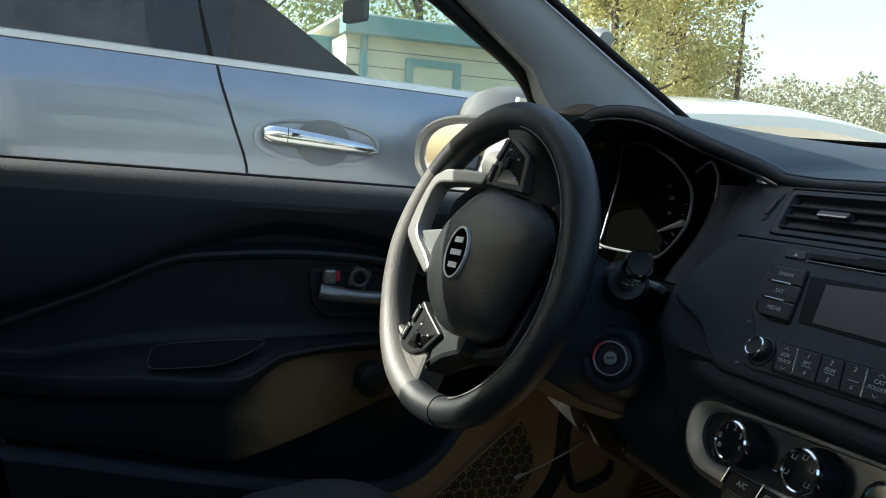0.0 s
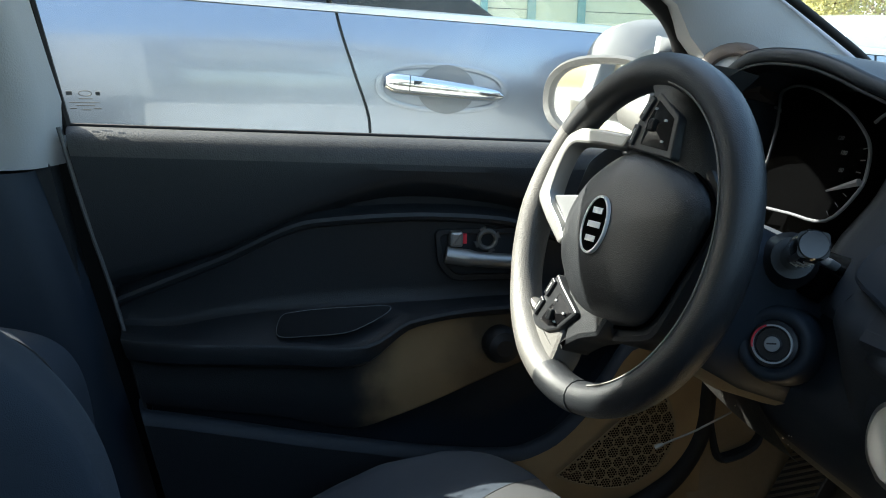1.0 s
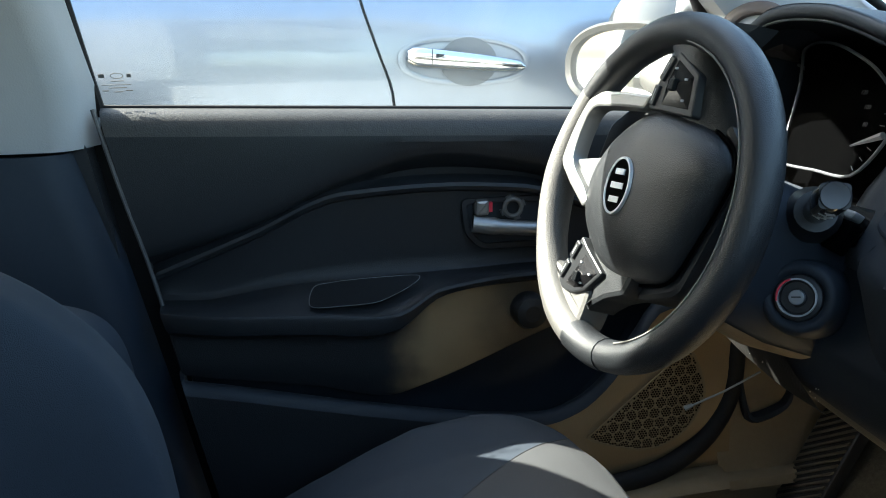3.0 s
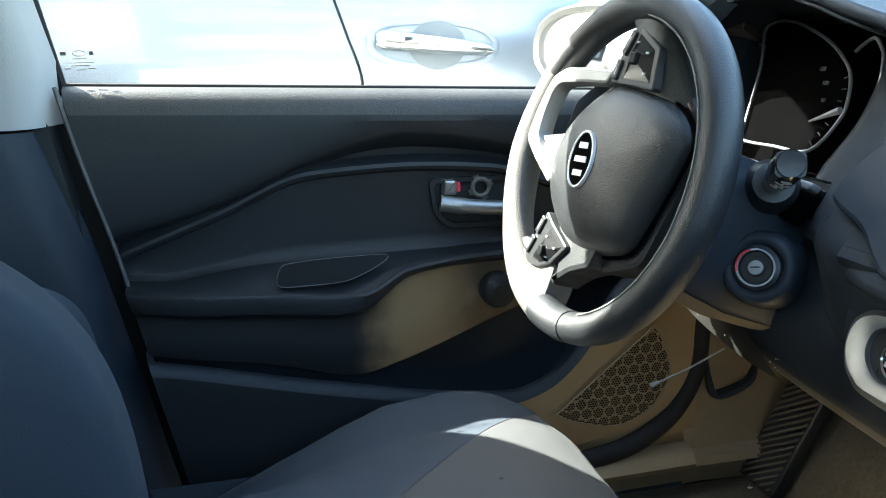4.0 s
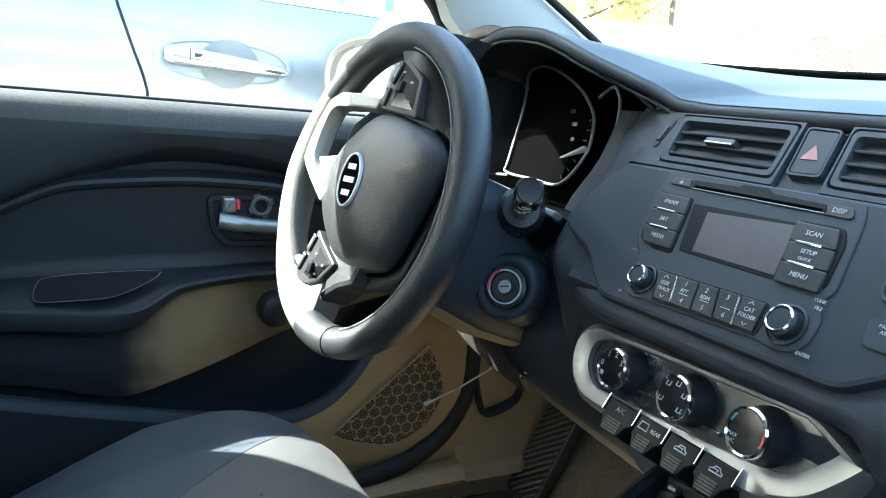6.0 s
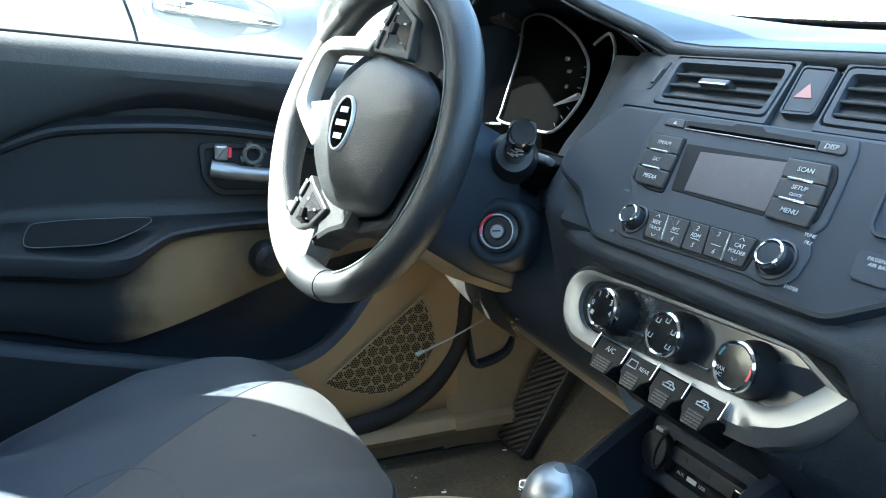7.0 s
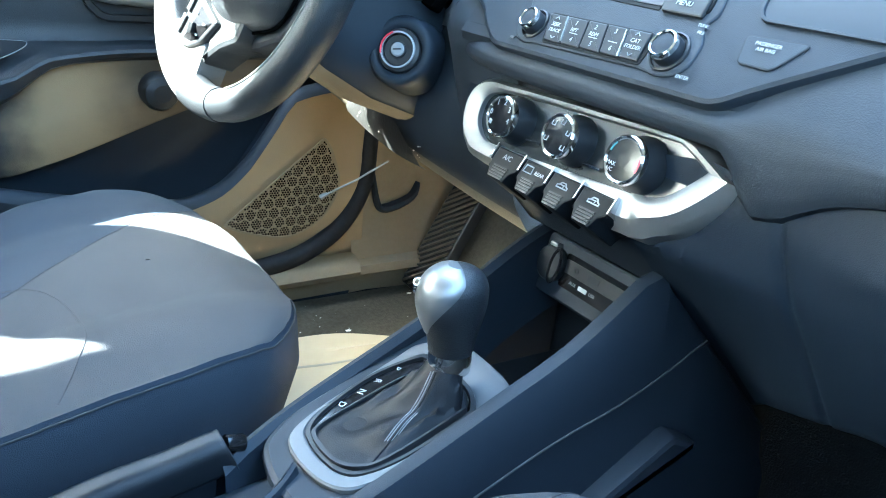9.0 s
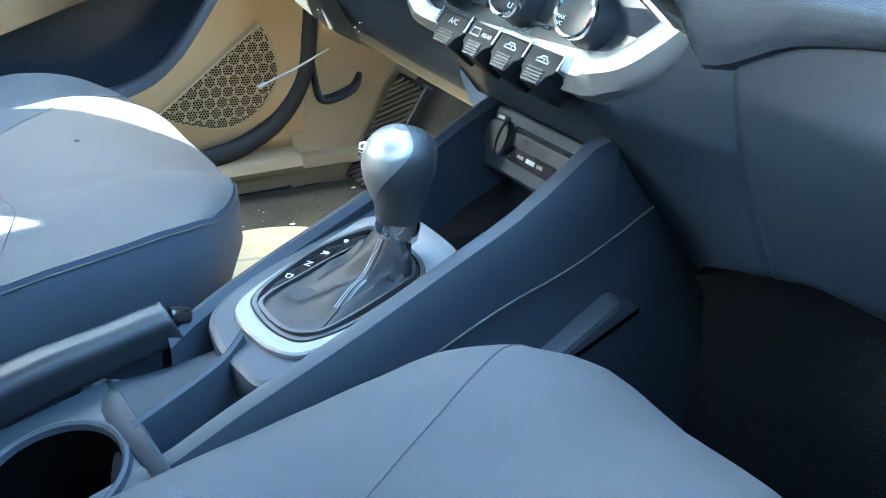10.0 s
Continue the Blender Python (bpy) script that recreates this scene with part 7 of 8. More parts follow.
# ---- seats ----
def build_seat(name, yc, x_front, label, driver, lift=0.0):
    t = thing(name, (x_front - 0.3, yc, 0.37), label, "car seat")
    H = 0.24

    def half(u, w):
        """Half width; the driver's inner side draws in towards the front corner."""
        if driver and w > 0:
            return curve(((0.0, 0.285), (0.525, 0.269), (0.6, 0.266), (0.69, 0.26), (0.785, 0.255), (0.89, 0.249), (0.95, 0.243), (1.0, 0.233)), u)
        if not driver and w < 0:
            return curve(((0.0, 0.215), (0.4, 0.232), (0.7, 0.24), (0.85, 0.24), (1.0, 0.225)), u)
        return H * (1 - 0.10 * max(0, u - 0.8) / 0.2 * abs(w) ** 2)

    def surf(u, v):
        """u from back to front, v across from the outer to the inner side."""
        w = (v - 0.5) * 2
        x = lerp(x_front - 0.50, x_front, u)
        sharp = 4.5 if (driver and w > 0) or (not driver and w < 0) else 3.0
        x -= 0.06 * abs(w) ** sharp * u ** 2
        y = yc - w * half(u, w)
        z = 0.622 + lift - 0.055 * (1 - u) - 0.028 * max(0, (u - 0.78) / 0.22) ** 2.2
        bol = max(0.0, (abs(w) - 0.5) / 0.5)
        z += 0.022 * math.sin(min(1, bol * 1.4) * math.pi * 0.6) * (0.6 + 0.4 * (1 - u))
        if driver and w > 0:
            edge_z = curve(((0.0, 0.567), (0.525, 0.597), (0.69, 0.608), (0.89, 0.616), (0.95, 0.616), (1.0, 0.611)), u)
            z = lerp(z, edge_z, max(0.0, (w - 0.5) / 0.5) ** 1.7)
        else:
            z -= 0.045 * max(0, (abs(w) - 0.7) / 0.3) ** 2.6
        z += 0.0035 * noise.noise(Vector((x * 9, y * 9, 1.3))) + 0.0012 * noise.noise(Vector((x * 30, y * 22, 4.0)))
        if driver and w < 0:
            f = min(1.0, max(0.0, (-0.2 - w) / 0.5))
            z -= f * (0.013 + 0.19 * max(0.0, 0.64 - u) ** 1.1)
        return Vector((x, y, z))

    def at(x, y, o=0.0006):
        """The place on the cover over x and y."""
        u, v = (x - x_front + 0.5) / 0.5, 0.5
        for k in range(6):
            w = (yc - y) / half(min(1, max(0, u)), yc - y)
            v = 0.5 + w / 2
            p = surf(u, v)
            u += (x - p.x) / 0.5
        return surf(u, v) + Vector((0, 0, o))
    # seams divide the cover into panels
    if driver:
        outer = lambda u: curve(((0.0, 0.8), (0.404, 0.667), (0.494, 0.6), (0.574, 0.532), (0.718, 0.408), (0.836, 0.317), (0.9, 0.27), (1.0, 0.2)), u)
        inner = lambda u: 1.0
    else:
        outer = lambda u: max(0.055, 0.0625 + 0.36 * (1 - u)) if u > 0.6 else 0.2065
        inner = lambda u: 0.8
    def panel(va, vb):
        return bm_grid(lambda u, v: surf(u, lerp(va(u), vb(u), v)), 40, 18)
    part("cushion_bolster", panel(lambda u: 0.0, outer), FABRIC_DARK if driver else FABRIC, t, "darker side of the cushion" if driver else "")
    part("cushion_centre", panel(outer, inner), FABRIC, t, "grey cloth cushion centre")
    if not driver:
        part("cushion_bolster", panel(inner, lambda u: 1.0), FABRIC, t)
    for f in ((outer,) if driver else (outer, inner)):
        part("seam", bm_tube([surf(k / 40, f(k / 40)) + Vector((0, 0, 0.0001)) for k in range(41)], 0.0006, n=6), STITCH, t)
    if driver:
        arc = [(-0.281, 0.294), (-0.249, 0.318), (-0.212, 0.318), (-0.19, 0.28), (-0.181, 0.235), (-0.182, 0.18), (-0.196, 0.14), (-0.215, 0.10)]
        part("seam", bm_tube([at(p.x, p.y, 0.0002) for p in spline([(a, b, 0) for a, b in arc], 6)], 0.0005, n=6), STITCH, t)
        part("fleck", bm_box((-0.1, 0.325, at(-0.1, 0.325).z - 0.0005), (-0.096, 0.328, at(-0.1, 0.325).z + 0.0008), 0.0004), STITCH, t, "tiny dark mark on the cloth")
    # skirt round the cushion
    edge = [surf(k / 30, 0.0) for k in range(31)] + [surf(1.0, k / 40) for k in range(1, 41)] + [surf(1.0 - k / 30, 1.0) for k in range(1, 31)]
    out = lambda p: (p - Vector((x_front - 0.25, yc, p.z))).normalized()
    mid = [p + Vector((0, 0, -0.012)) + out(p) * 0.0055 for p in edge]
    mid2 = [p + Vector((0, 0, -0.05)) + out(p) * 0.009 for p in edge]
    low = [Vector((lerp(p.x, x_front - 0.25, 0.02), lerp(p.y, yc, 0.015), 0.50)) for p in edge]
    low2 = [Vector((lerp(p.x, x_front - 0.25, 0.10), lerp(p.y, yc, 0.07), 0.44)) for p in edge]
    part("cushion_skirt", bm_loft([edge, mid, mid2, low, low2], closed=False), FABRIC_DARK, t, "darker cloth skirt of the cushion")
    part("piping", bm_tube([p + Vector((0, 0, -0.004)) + out(p) * 0.0032 for p in edge], 0.0009, n=6), STITCH, t)
    part("seat_base", bm_box((x_front - 0.45, yc - 0.2, 0.37), (x_front - 0.06, yc + 0.17, 0.48), 0.01), DEEP, t)
    part("seat_rail", bm_box((x_front - 0.5, yc - 0.215, 0.365), (x_front - 0.02, yc - 0.19, 0.40), 0.004), SILVER_GREY, t, "metal seat rail")
    if driver:
        # reclined backrest: the inner bolster swells forward low down
        line = [Vector((x, 0, z)) for x, z in ((-0.415, 0.58), (-0.413, 0.68), (-0.418, 0.76), (-0.43, 0.82), (-0.452, 0.865), (-0.485, 0.9), (-0.53, 0.93), (-0.61, 0.97), (-0.75, 1.03))]
        path = spline(line, 6)

        def bk(u, v):
            w = (v - 0.5) * 2
            k = u * (len(path) - 1)
            i = min(int(k), len(path) - 2)
            p = path[i].lerp(path[i + 1], k - i)
            # centre and outer side sunk to fit the camera's view and pass the sun
            sink = min(1.0, max(0.0, (0.72 - w) / 0.5))
            sink = sink * sink * (3 - 2 * sink)
            outer = max(0.0, (-0.3 - w) / 0.7)
            x = p.x - 0.10 * sink - 0.12 * max(0, (abs(w) - 0.86) / 0.14) ** 2
            z = p.z - (0.11 * sink + 0.08 * outer) * u
            return Vector((x, yc - w * (0.25 - 0.02 * u), z))
        part("backrest_centre", bm_grid(lambda u, v: bk(u, lerp(0.26, 0.74, v)), 30, 20), FABRIC_DARK, t)
        for a, b in ((0.0, 0.26), (0.74, 1.0)):
            part("backrest_bolster", bm_grid(lambda u, v: bk(u, lerp(a, b, v)), 30, 18), FABRIC_DARK, t)
        for v in (0.26, 0.74):
            part("seam", bm_tube([bk(k / 30, v) + Vector((0.0005, 0, 0)) for k in range(31)], 0.0014, n=6), STITCH, t)
        part("backrest_shell", bm_box((x_front - 0.76, yc - 0.2, 0.5), (x_front - 0.60, yc + 0.2, 0.72), 0.02), FABRIC_DARK, t)
    return t


build_seat("driver_seat", 0.355, 0.013, "grey cloth driver's seat, reclined, with sunlit cushion", True)
build_seat("passenger_seat", -0.365, 0.085, "grey cloth passenger seat cushion", False, 0.03)


# ---- footwell ----
def build_footwell():
    t = thing("paper_mat", (0.2, 0.42, 0.365), "cream paper floor mat, creased, in the driver's footwell", "floor mat")
    # carried on unseen towards the console so its sunlit part bounces light
    def mat(u, v):
        x = lerp(-0.05, 0.44, u) + (0.012 * math.sin(v * 9 + 1) + 0.006 * math.sin(v * 31)) * u
        y = lerp(0.12, 0.5 + 0.03 * math.sin(u * 5) - 0.02 * u, v)
        fold = 0.012 * math.exp(-((v - 0.86 - 0.02 * math.sin(u * 8)) / 0.03) ** 2)
        return Vector((x, y, 0.3705 + fold + 0.004 * math.sin(13 * u + 7 * v) + 0.01 * max(0, u - 0.9)))
    m = part("sheet", bm_grid(mat, 36, 44, thick=(0, 0, -0.0012)), PAPER, t)
    part("fold_line", bm_tube([mat(k / 30, 0.80) + Vector((0, 0, 0.0005)) for k in range(31)], 0.003, n=6, flat=0.3), PAPER_MARK, m)
    bm = bmesh.new()
    for u, v in ((0.55, 0.35), (0.58, 0.38), (0.5, 0.33)):
        p = mat(u, v)
        bm_box((p.x, p.y, p.z), (p.x + 0.004, p.y + 0.03, p.z + 0.001), 0.0003, bm=bm)
    part("printed_bars", bm, PAPER_MARK, m)
    # foot rest
    f = thing("foot_rest", (0.45, 0.6, 0.36), "ribbed black rubber foot rest, dusty", "foot rest")
    fm = axes((0.40, 0.60, 0.37), (0, -1, 0), (0.45, 0.12, 0.866))
    part("pad", bm_prism(rounded(rect(-0.045, 0.0, 0.04, 0.2), 0.008), fm, -0.02, 0.0, 0.004), SATIN_BLACK, f)
    for k in range(19):
        y = -0.05 + k * 0.0125
        quad = [(-0.04, y), (0.035, y + 0.06), (0.035, y + 0.0648), (-0.04, y + 0.0048)]
        if quad[0][1] < 0.004:
            f0 = (0.004 - y) / 0.06
            quad[0], quad[3] = (lerp(-0.04, 0.035, f0), 0.004), (lerp(-0.04, 0.035, f0), 0.0088)
        if quad[1][1] > 0.19:
            f1 = (0.19 - y) / 0.06
            quad[1], quad[2] = (lerp(-0.04, 0.035, f1), 0.19), (lerp(-0.04, 0.035, f1), 0.1948)
        if quad[1][0] - quad[0][0] > 0.006:
            part("rib", bm_prism(quad, fm, -0.001, 0.0035, 0.001), KNEE, f)
    # thin rod that leans on the speaker grille
    r = thing("thin_rod", (0.33, 0.64, 0.56), "thin metal rod with a pale tip lying against the speaker", "rod")
    a, b = Vector((0.240, 0.637, 0.543)), Vector((0.33, 0.6, 0.605))
    part("rod", bm_tube([a, a.lerp(b, 0.5) + Vector((0, 0, -0.003)), b], 0.0016, n=8), LEVER, r)
    part("tip", bm_tube([a - (b - a) * 0.05, a + (b - a) * 0.06], [0.0045, 0.003], n=8), SILVER, r, "pale metal tip")
    # crumbs on the carpet
    g = thing("crumbs", (0.3, 0.56, 0.362), "pale crumbs scattered on the carpet", "crumbs", kind="stuff")
    bm = bmesh.new()
    rnd = random.Random(4)
    for k in range(26):
        x, y = rnd.uniform(0.12, 0.42), rnd.uniform(0.5, 0.63)
        s = rnd.uniform(0.0006, 0.0016) if k > 3 else 0.0035
        bmesh.ops.create_icosphere(bm, subdivisions=1, radius=s, matrix=Matrix.Translation((x, y, 0.364)) @ Matrix.Diagonal((1.6, 1, 0.6, 1)))
    for k in range(16):
        y = rnd.uniform(0.29, 0.46)
        bmesh.ops.create_icosphere(bm, subdivisions=1, radius=rnd.uniform(0.0005, 0.0011), matrix=Matrix.Translation((0.1905 + 0.035 * (y - 0.3), y, 0.716 + rnd.uniform(-0.009, 0.006))))
    part("crumb", bm, CRUMB, g)
    # demister pod by the pillar
    p = thing("demister_vent", (0.285, 0.575, 1.05), "small brown demister vent at the pillar's foot", "air vent")
    pm = axes((0.262, 0.575, 1.085), (0.5, -0.86, 0), (0.35, 0, 1))
    arch = [(-0.045, -0.03)] + [(0.045 * math.cos(a), 0.03 * math.sin(a) + 0.005) for a in (math.pi - k * math.pi / 12 for k in range(13))] + [(0.045, -0.03)]
    inn = [(x * 0.66, y * 0.66 - 0.004) for x, y in arch]
    part("pod", bm_frame(arch, inn, pm, -0.05, 0.0), BROWN_POD, p)
    part("outlet", bm_prism(inn, pm, -0.02, -0.008), PILLAR, p)


build_footwell()


# ---- outside ----
def build_neighbour():
    t = thing("parked_car", (0.4, 2.0, 0.0), "silver-blue estate car parked close alongside, with chrome handle", "car")
    Y = 1.205

    def side(x, z):
        """The flank's place across at that height."""
        return Y + curve(((0.3, 0.09), (0.6, 0.042), (0.85, 0.014), (0.98, 0.0025), (1.042, 0.0), (1.12, 0.007), (1.2, 0.03)), z)
    belt = lambda x: 1.19 - 0.042 * (x - 0.0)
    gap = lambda z: -0.176 + curve(((0.7, 0.075), (0.97, 0.067), (1.07, 0.037), (1.15, 0.012), (1.21, 0.0)), z)

    def skin(name, xa, xb, label=""):
        def fn(u, v):
            z0 = 0.32
            zt = belt(lerp(-0.2, 0.2, u)) - 0.012
            z = lerp(z0, 1.178, v)
            x = lerp(xa(z), xb(z), u)
            z = z0 + (belt(x) - 0.012 - z0) * v
            return Vector((x, side(x, z), z))
        return part(name, bm_grid(fn, 16, 40, thick=(0, 0.03, 0)), CAR_PAINT, t, label)
    fd = skin("front_door", lambda z: gap(z) + 0.003, lambda z: 1.02, "silver-blue front door")
    skin("rear_door", lambda z: -1.3, lambda z: gap(z) - 0.003, "silver-blue rear door")
    skin("front_wing", lambda z: 1.026, lambda z: 1.9)
    part("door_gap", bm_tube([Vector((gap(z), side(0, z) + 0.012, z)) for z in (0.4, 0.6, 0.8, 0.97, 1.03, 1.07, 1.12, 1.16, 1.2)], 0.006, n=6), DEEP, t)
    part("frame_gap", bm_tube([Vector((-0.178, side(0, 1.2) + 0.006, 1.19)), Vector((-0.2, side(0, 1.2) + 0.06, 1.3)), Vector((-0.24, side(0, 1.2) + 0.16, 1.55))], 0.005, n=6), SHADE_BLACK, t)
    # bright belt moulding
    rings = []
    for k in range(25):
        x = lerp(-1.3, 1.1, k / 24)
        z = belt(x)
        y = side(x, z)
        rings.append([Vector((x, y + 0.01, z - 0.012)), Vector((x, y - 0.003, z - 0.01)), Vector((x, y - 0.002, z + 0.002)), Vector((x, y + 0.012, z + 0.006)), Vector((x, y + 0.03, z + 0.006))])
    part("belt_moulding", bm_loft(rings, closed=False), BADGE_METAL, t, "bright belt moulding")
    # glasshouse
    def glass(name, x0, x1, t0, t1, pane=None):
        def fn(u, v):
            z = lerp(belt(0) - 0.005, 1.62, v)
            return Vector((lerp(lerp(x0, x1, u), lerp(t0, t1, u), v), side(0, 1.2) + 0.012 + (z - 1.19) * 0.42, z))
        return part(name, bm_grid(fn, 4, 4), pane or GLASS_FAR, t, "dark tinted side window" if pane else "greenish side window", toward=(-0.3, -0.4, 1.0))
    glass("rear_window", -1.3, -0.285, -1.3, -0.34, GLASS_DARK)
    g = glass("front_window", -0.155, 0.70, -0.10, 0.31)
    def pil(name, xs, mat):
        (a0, a1), (b0, b1) = xs
        rings = [[Vector((a0, side(0, 1.2) + 0.008, 1.185)), Vector((a1, side(0, 1.2) + 0.008, 1.185)), Vector((a1, side(0, 1.2) + 0.05, 1.185)), Vector((a0, side(0, 1.2) + 0.05, 1.185))],
                 [Vector((b0, side(0, 1.2) + 0.19, 1.62)), Vector((b1, side(0, 1.2) + 0.19, 1.62)), Vector((b1, side(0, 1.2) + 0.24, 1.62)), Vector((b0, side(0, 1.2) + 0.24, 1.62))]]
        part(name, bm_loft(rings), mat, t)
    pil("door_pillar", ((-0.29, -0.262), (-0.35, -0.32)), SATIN_BLACK)
    pil("centre_pillar", ((-0.262, -0.15), (-0.32, -0.1)), GLOSS_BLACK)
    pil("windscreen_pillar", ((0.66, 0.74), (0.29, 0.37)), CAR_PAINT)
    # roof, far side, windscreen and bonnet
    part("roof", bm_grid(lambda u, v: Vector((lerp(-1.6, 0.35, u), lerp(1.40, 2.75, v), 1.62 + 0.05 * math.sin(math.pi * v))), 6, 8, thick=(0, 0, 0.03)), CAR_PAINT, t)
    # flat dark panel added for the cabin's shade, cut to fit the camera's view
    fm = Matrix(((1, 0, 0, 0), (0, 0, -1, 2.72), (0, 1, 0, 0), (0, 0, 0, 1)))
    part("cabin_shade_panel", bm_prism([(-1.3, 1.1), (0.9, 1.1), (0.79, 1.17), (0.14, 1.593), (-1.3, 1.62)], fm, -0.03, 0.0, 0.01), FABRIC_DARK, t, "flat dark panel standing for the neighbour's shaded cabin")
    part("far_side", bm_box((-1.3, 2.88, 0.3), (0.75, 2.95, 1.17), 0.01), CAR_PAINT, t)
    part("rear_end", bm_box((-1.62, 1.3, 0.32), (-1.3, 2.9, 1.6), 0.05), CAR_PAINT, t)
    part("front_end", bm_box((1.85, 1.26, 0.3), (1.98, 2.9, 1.06), 0.05), CAR_PAINT, t)
    part("interior_dash", bm_box((0.6, 1.3, 0.85), (0.9, 2.85, 1.13), 0.02), SATIN_BLACK, t)
    part("seat_back", bm_box((-0.55, 1.45, 0.7), (-0.4, 2.0, 1.2), 0.04), FABRIC_DARK, t)
    def hood(u, v):
        x = lerp(0.95, 1.95, u)
        w = (v - 0.5) * 2
        return Vector((x, lerp(1.24, 2.92, v), 1.175 + 0.075 * (1 - abs(w) ** 4) - 0.10 * max(0, u - 0.35) ** 1.6 * 1.2 + 0.02 * math.sin(math.pi * u)))
    # same car's paint made paler here to stand for the sun on it
    part("bonnet", bm_grid(hood, 14, 20, thick=(0, 0, -0.03)), CAR_WHITE, t, "bonnet in pale paint standing for sunlight")
    part("windscreen", bm_grid(lambda u, v: Vector((lerp(0.86, 0.36, u), lerp(1.3, 2.85, v), lerp(1.2, 1.63, u))), 4, 4), GLASS_FAR, t, toward=(-0.3, -0.4, 1.0))
    # own mirror at the far corner and the near one
    part("near_mirror", bm_loft([[Vector((0.6 + 0.035 * r * math.cos(a), 1.17 + dy, 1.298 + 0.028 * r * math.sin(a))) for a in (2 * math.pi * k / 20 for k in range(20))] for dy, r in ((-0.12, 0.5), (-0.1, 0.85), (-0.02, 1.0), (0.06, 0.9), (0.08, 0.6))]), MIRROR_PAINT, t, "small rounded grey mirror housing")
    part("near_mirror_foot", bm_tube([(0.62, 1.25, 1.18), (0.62, 1.2, 1.27)], 0.03, n=8), SATIN_BLACK, t)
    part("inside_mirror", bm_prism(rounded(rect(-0.06, -0.035, 0.06, 0.035), 0.015), axes((0.3, 2.0, 1.46), (0.3, -0.95, 0), (0, 0, 1)), -0.02, 0.0, 0.004), SATIN_BLACK, t)
    # handle with its dish
    hm = axes((0.034, Y - 0.006, 1.048), (1, 0, -0.04), (0.04, 0, 1))
    oval = lambda rx, ry, z, n=40, p=0.85: [hm @ Vector((rx * math.copysign(abs(math.cos(a)) ** p, math.cos(a)), ry * math.copysign(abs(math.sin(a)) ** p, math.sin(a)), z)) for a in (2 * math.pi * k / n for k in range(n))]
    part("handle_lip", bm_loft([oval(0.134, 0.048, 0.0), oval(0.127, 0.043, 0.0016), oval(0.119, 0.038, 0.0)], caps=False), CAR_PAINT, fd)
    part("handle_dish", bm_loft([[hm @ Vector((0.006 + rx * math.cos(a), -0.002 + ry * math.sin(a), z)) for a in (2 * math.pi * k / 32 for k in range(32))] for rx, ry, z in ((0.058, 0.047, 0.0022), (0.05, 0.041, 0.0018), (0.02, 0.016, 0.0012))]), DISH_SHADE, fd, "dish behind the handle, shade painted into its colour")
    bar = []
    for k in range(25):
        u = k / 24
        x = lerp(-0.117, 0.117, u)
        h = curve(((0.0, 0.012), (0.025, 0.0185), (0.12, 0.0192), (0.4, 0.0178), (0.6, 0.0165), (0.85, 0.0135), (0.97, 0.011), (1.0, 0.005)), u)
        zc = 0.012 + 0.022 * math.sin(math.pi * u) ** 0.7
        yc = 0.005 - 0.014 * u
        bar.append([hm @ Vector((x, yc + h * math.sin(q), zc + 0.011 * math.cos(q))) for q in (2 * math.pi * j / 16 for j in range(16))])
    hd = part("door_handle", bm_loft(bar), CHROME, fd, "chrome pull handle")
    part("key_mark", bm_prism([(-0.066, 0.0035), (-0.056, 0.006), (-0.05, 0.0105), (-0.066, 0.0115)], hm, 0.03, 0.0425), DEEP, hd)
    part("handle_split", bm_tube([hm @ Vector((-0.074, yy, 0.0405)) for yy in (-0.008, 0.006, 0.02)], 0.0009, n=5), DEEP, hd)
    for x in (-0.9, 1.35):
        wm = axes((x, 1.3, 0.33), (1, 0, 0), (0, 0, 1))
        w = part("wheel", bm_lathe([(0.33, -0.2), (0.335, -0.02), (0.32, 0.04), (0.23, 0.05), (0.22, 0.02)], wm @ Matrix.Translation((0, 0, 0.0)), 36), RUBBER, t)
        part("rim", bm_lathe([(0.225, 0.015), (0.21, 0.04), (0.06, 0.03), (0.05, 0.045)], wm, 36), SILVER_GREY, w)


build_neighbour()


def build_ground():
    def g(u, v):
        x, y = lerp(-60, 220, u), lerp(-80, 220, v)
        d = max(0.0, math.hypot(x, y - 4) - 8)
        return Vector((x, y, 0.0 + 0.055 * min(d, 40) * (1 if x > -10 else 0.3) * 0.9))
    tagged(part("ground", bm_grid(g, 70, 75), ASPHALT), "worn grey asphalt parking ground", "ground", kind="structure")


build_ground()


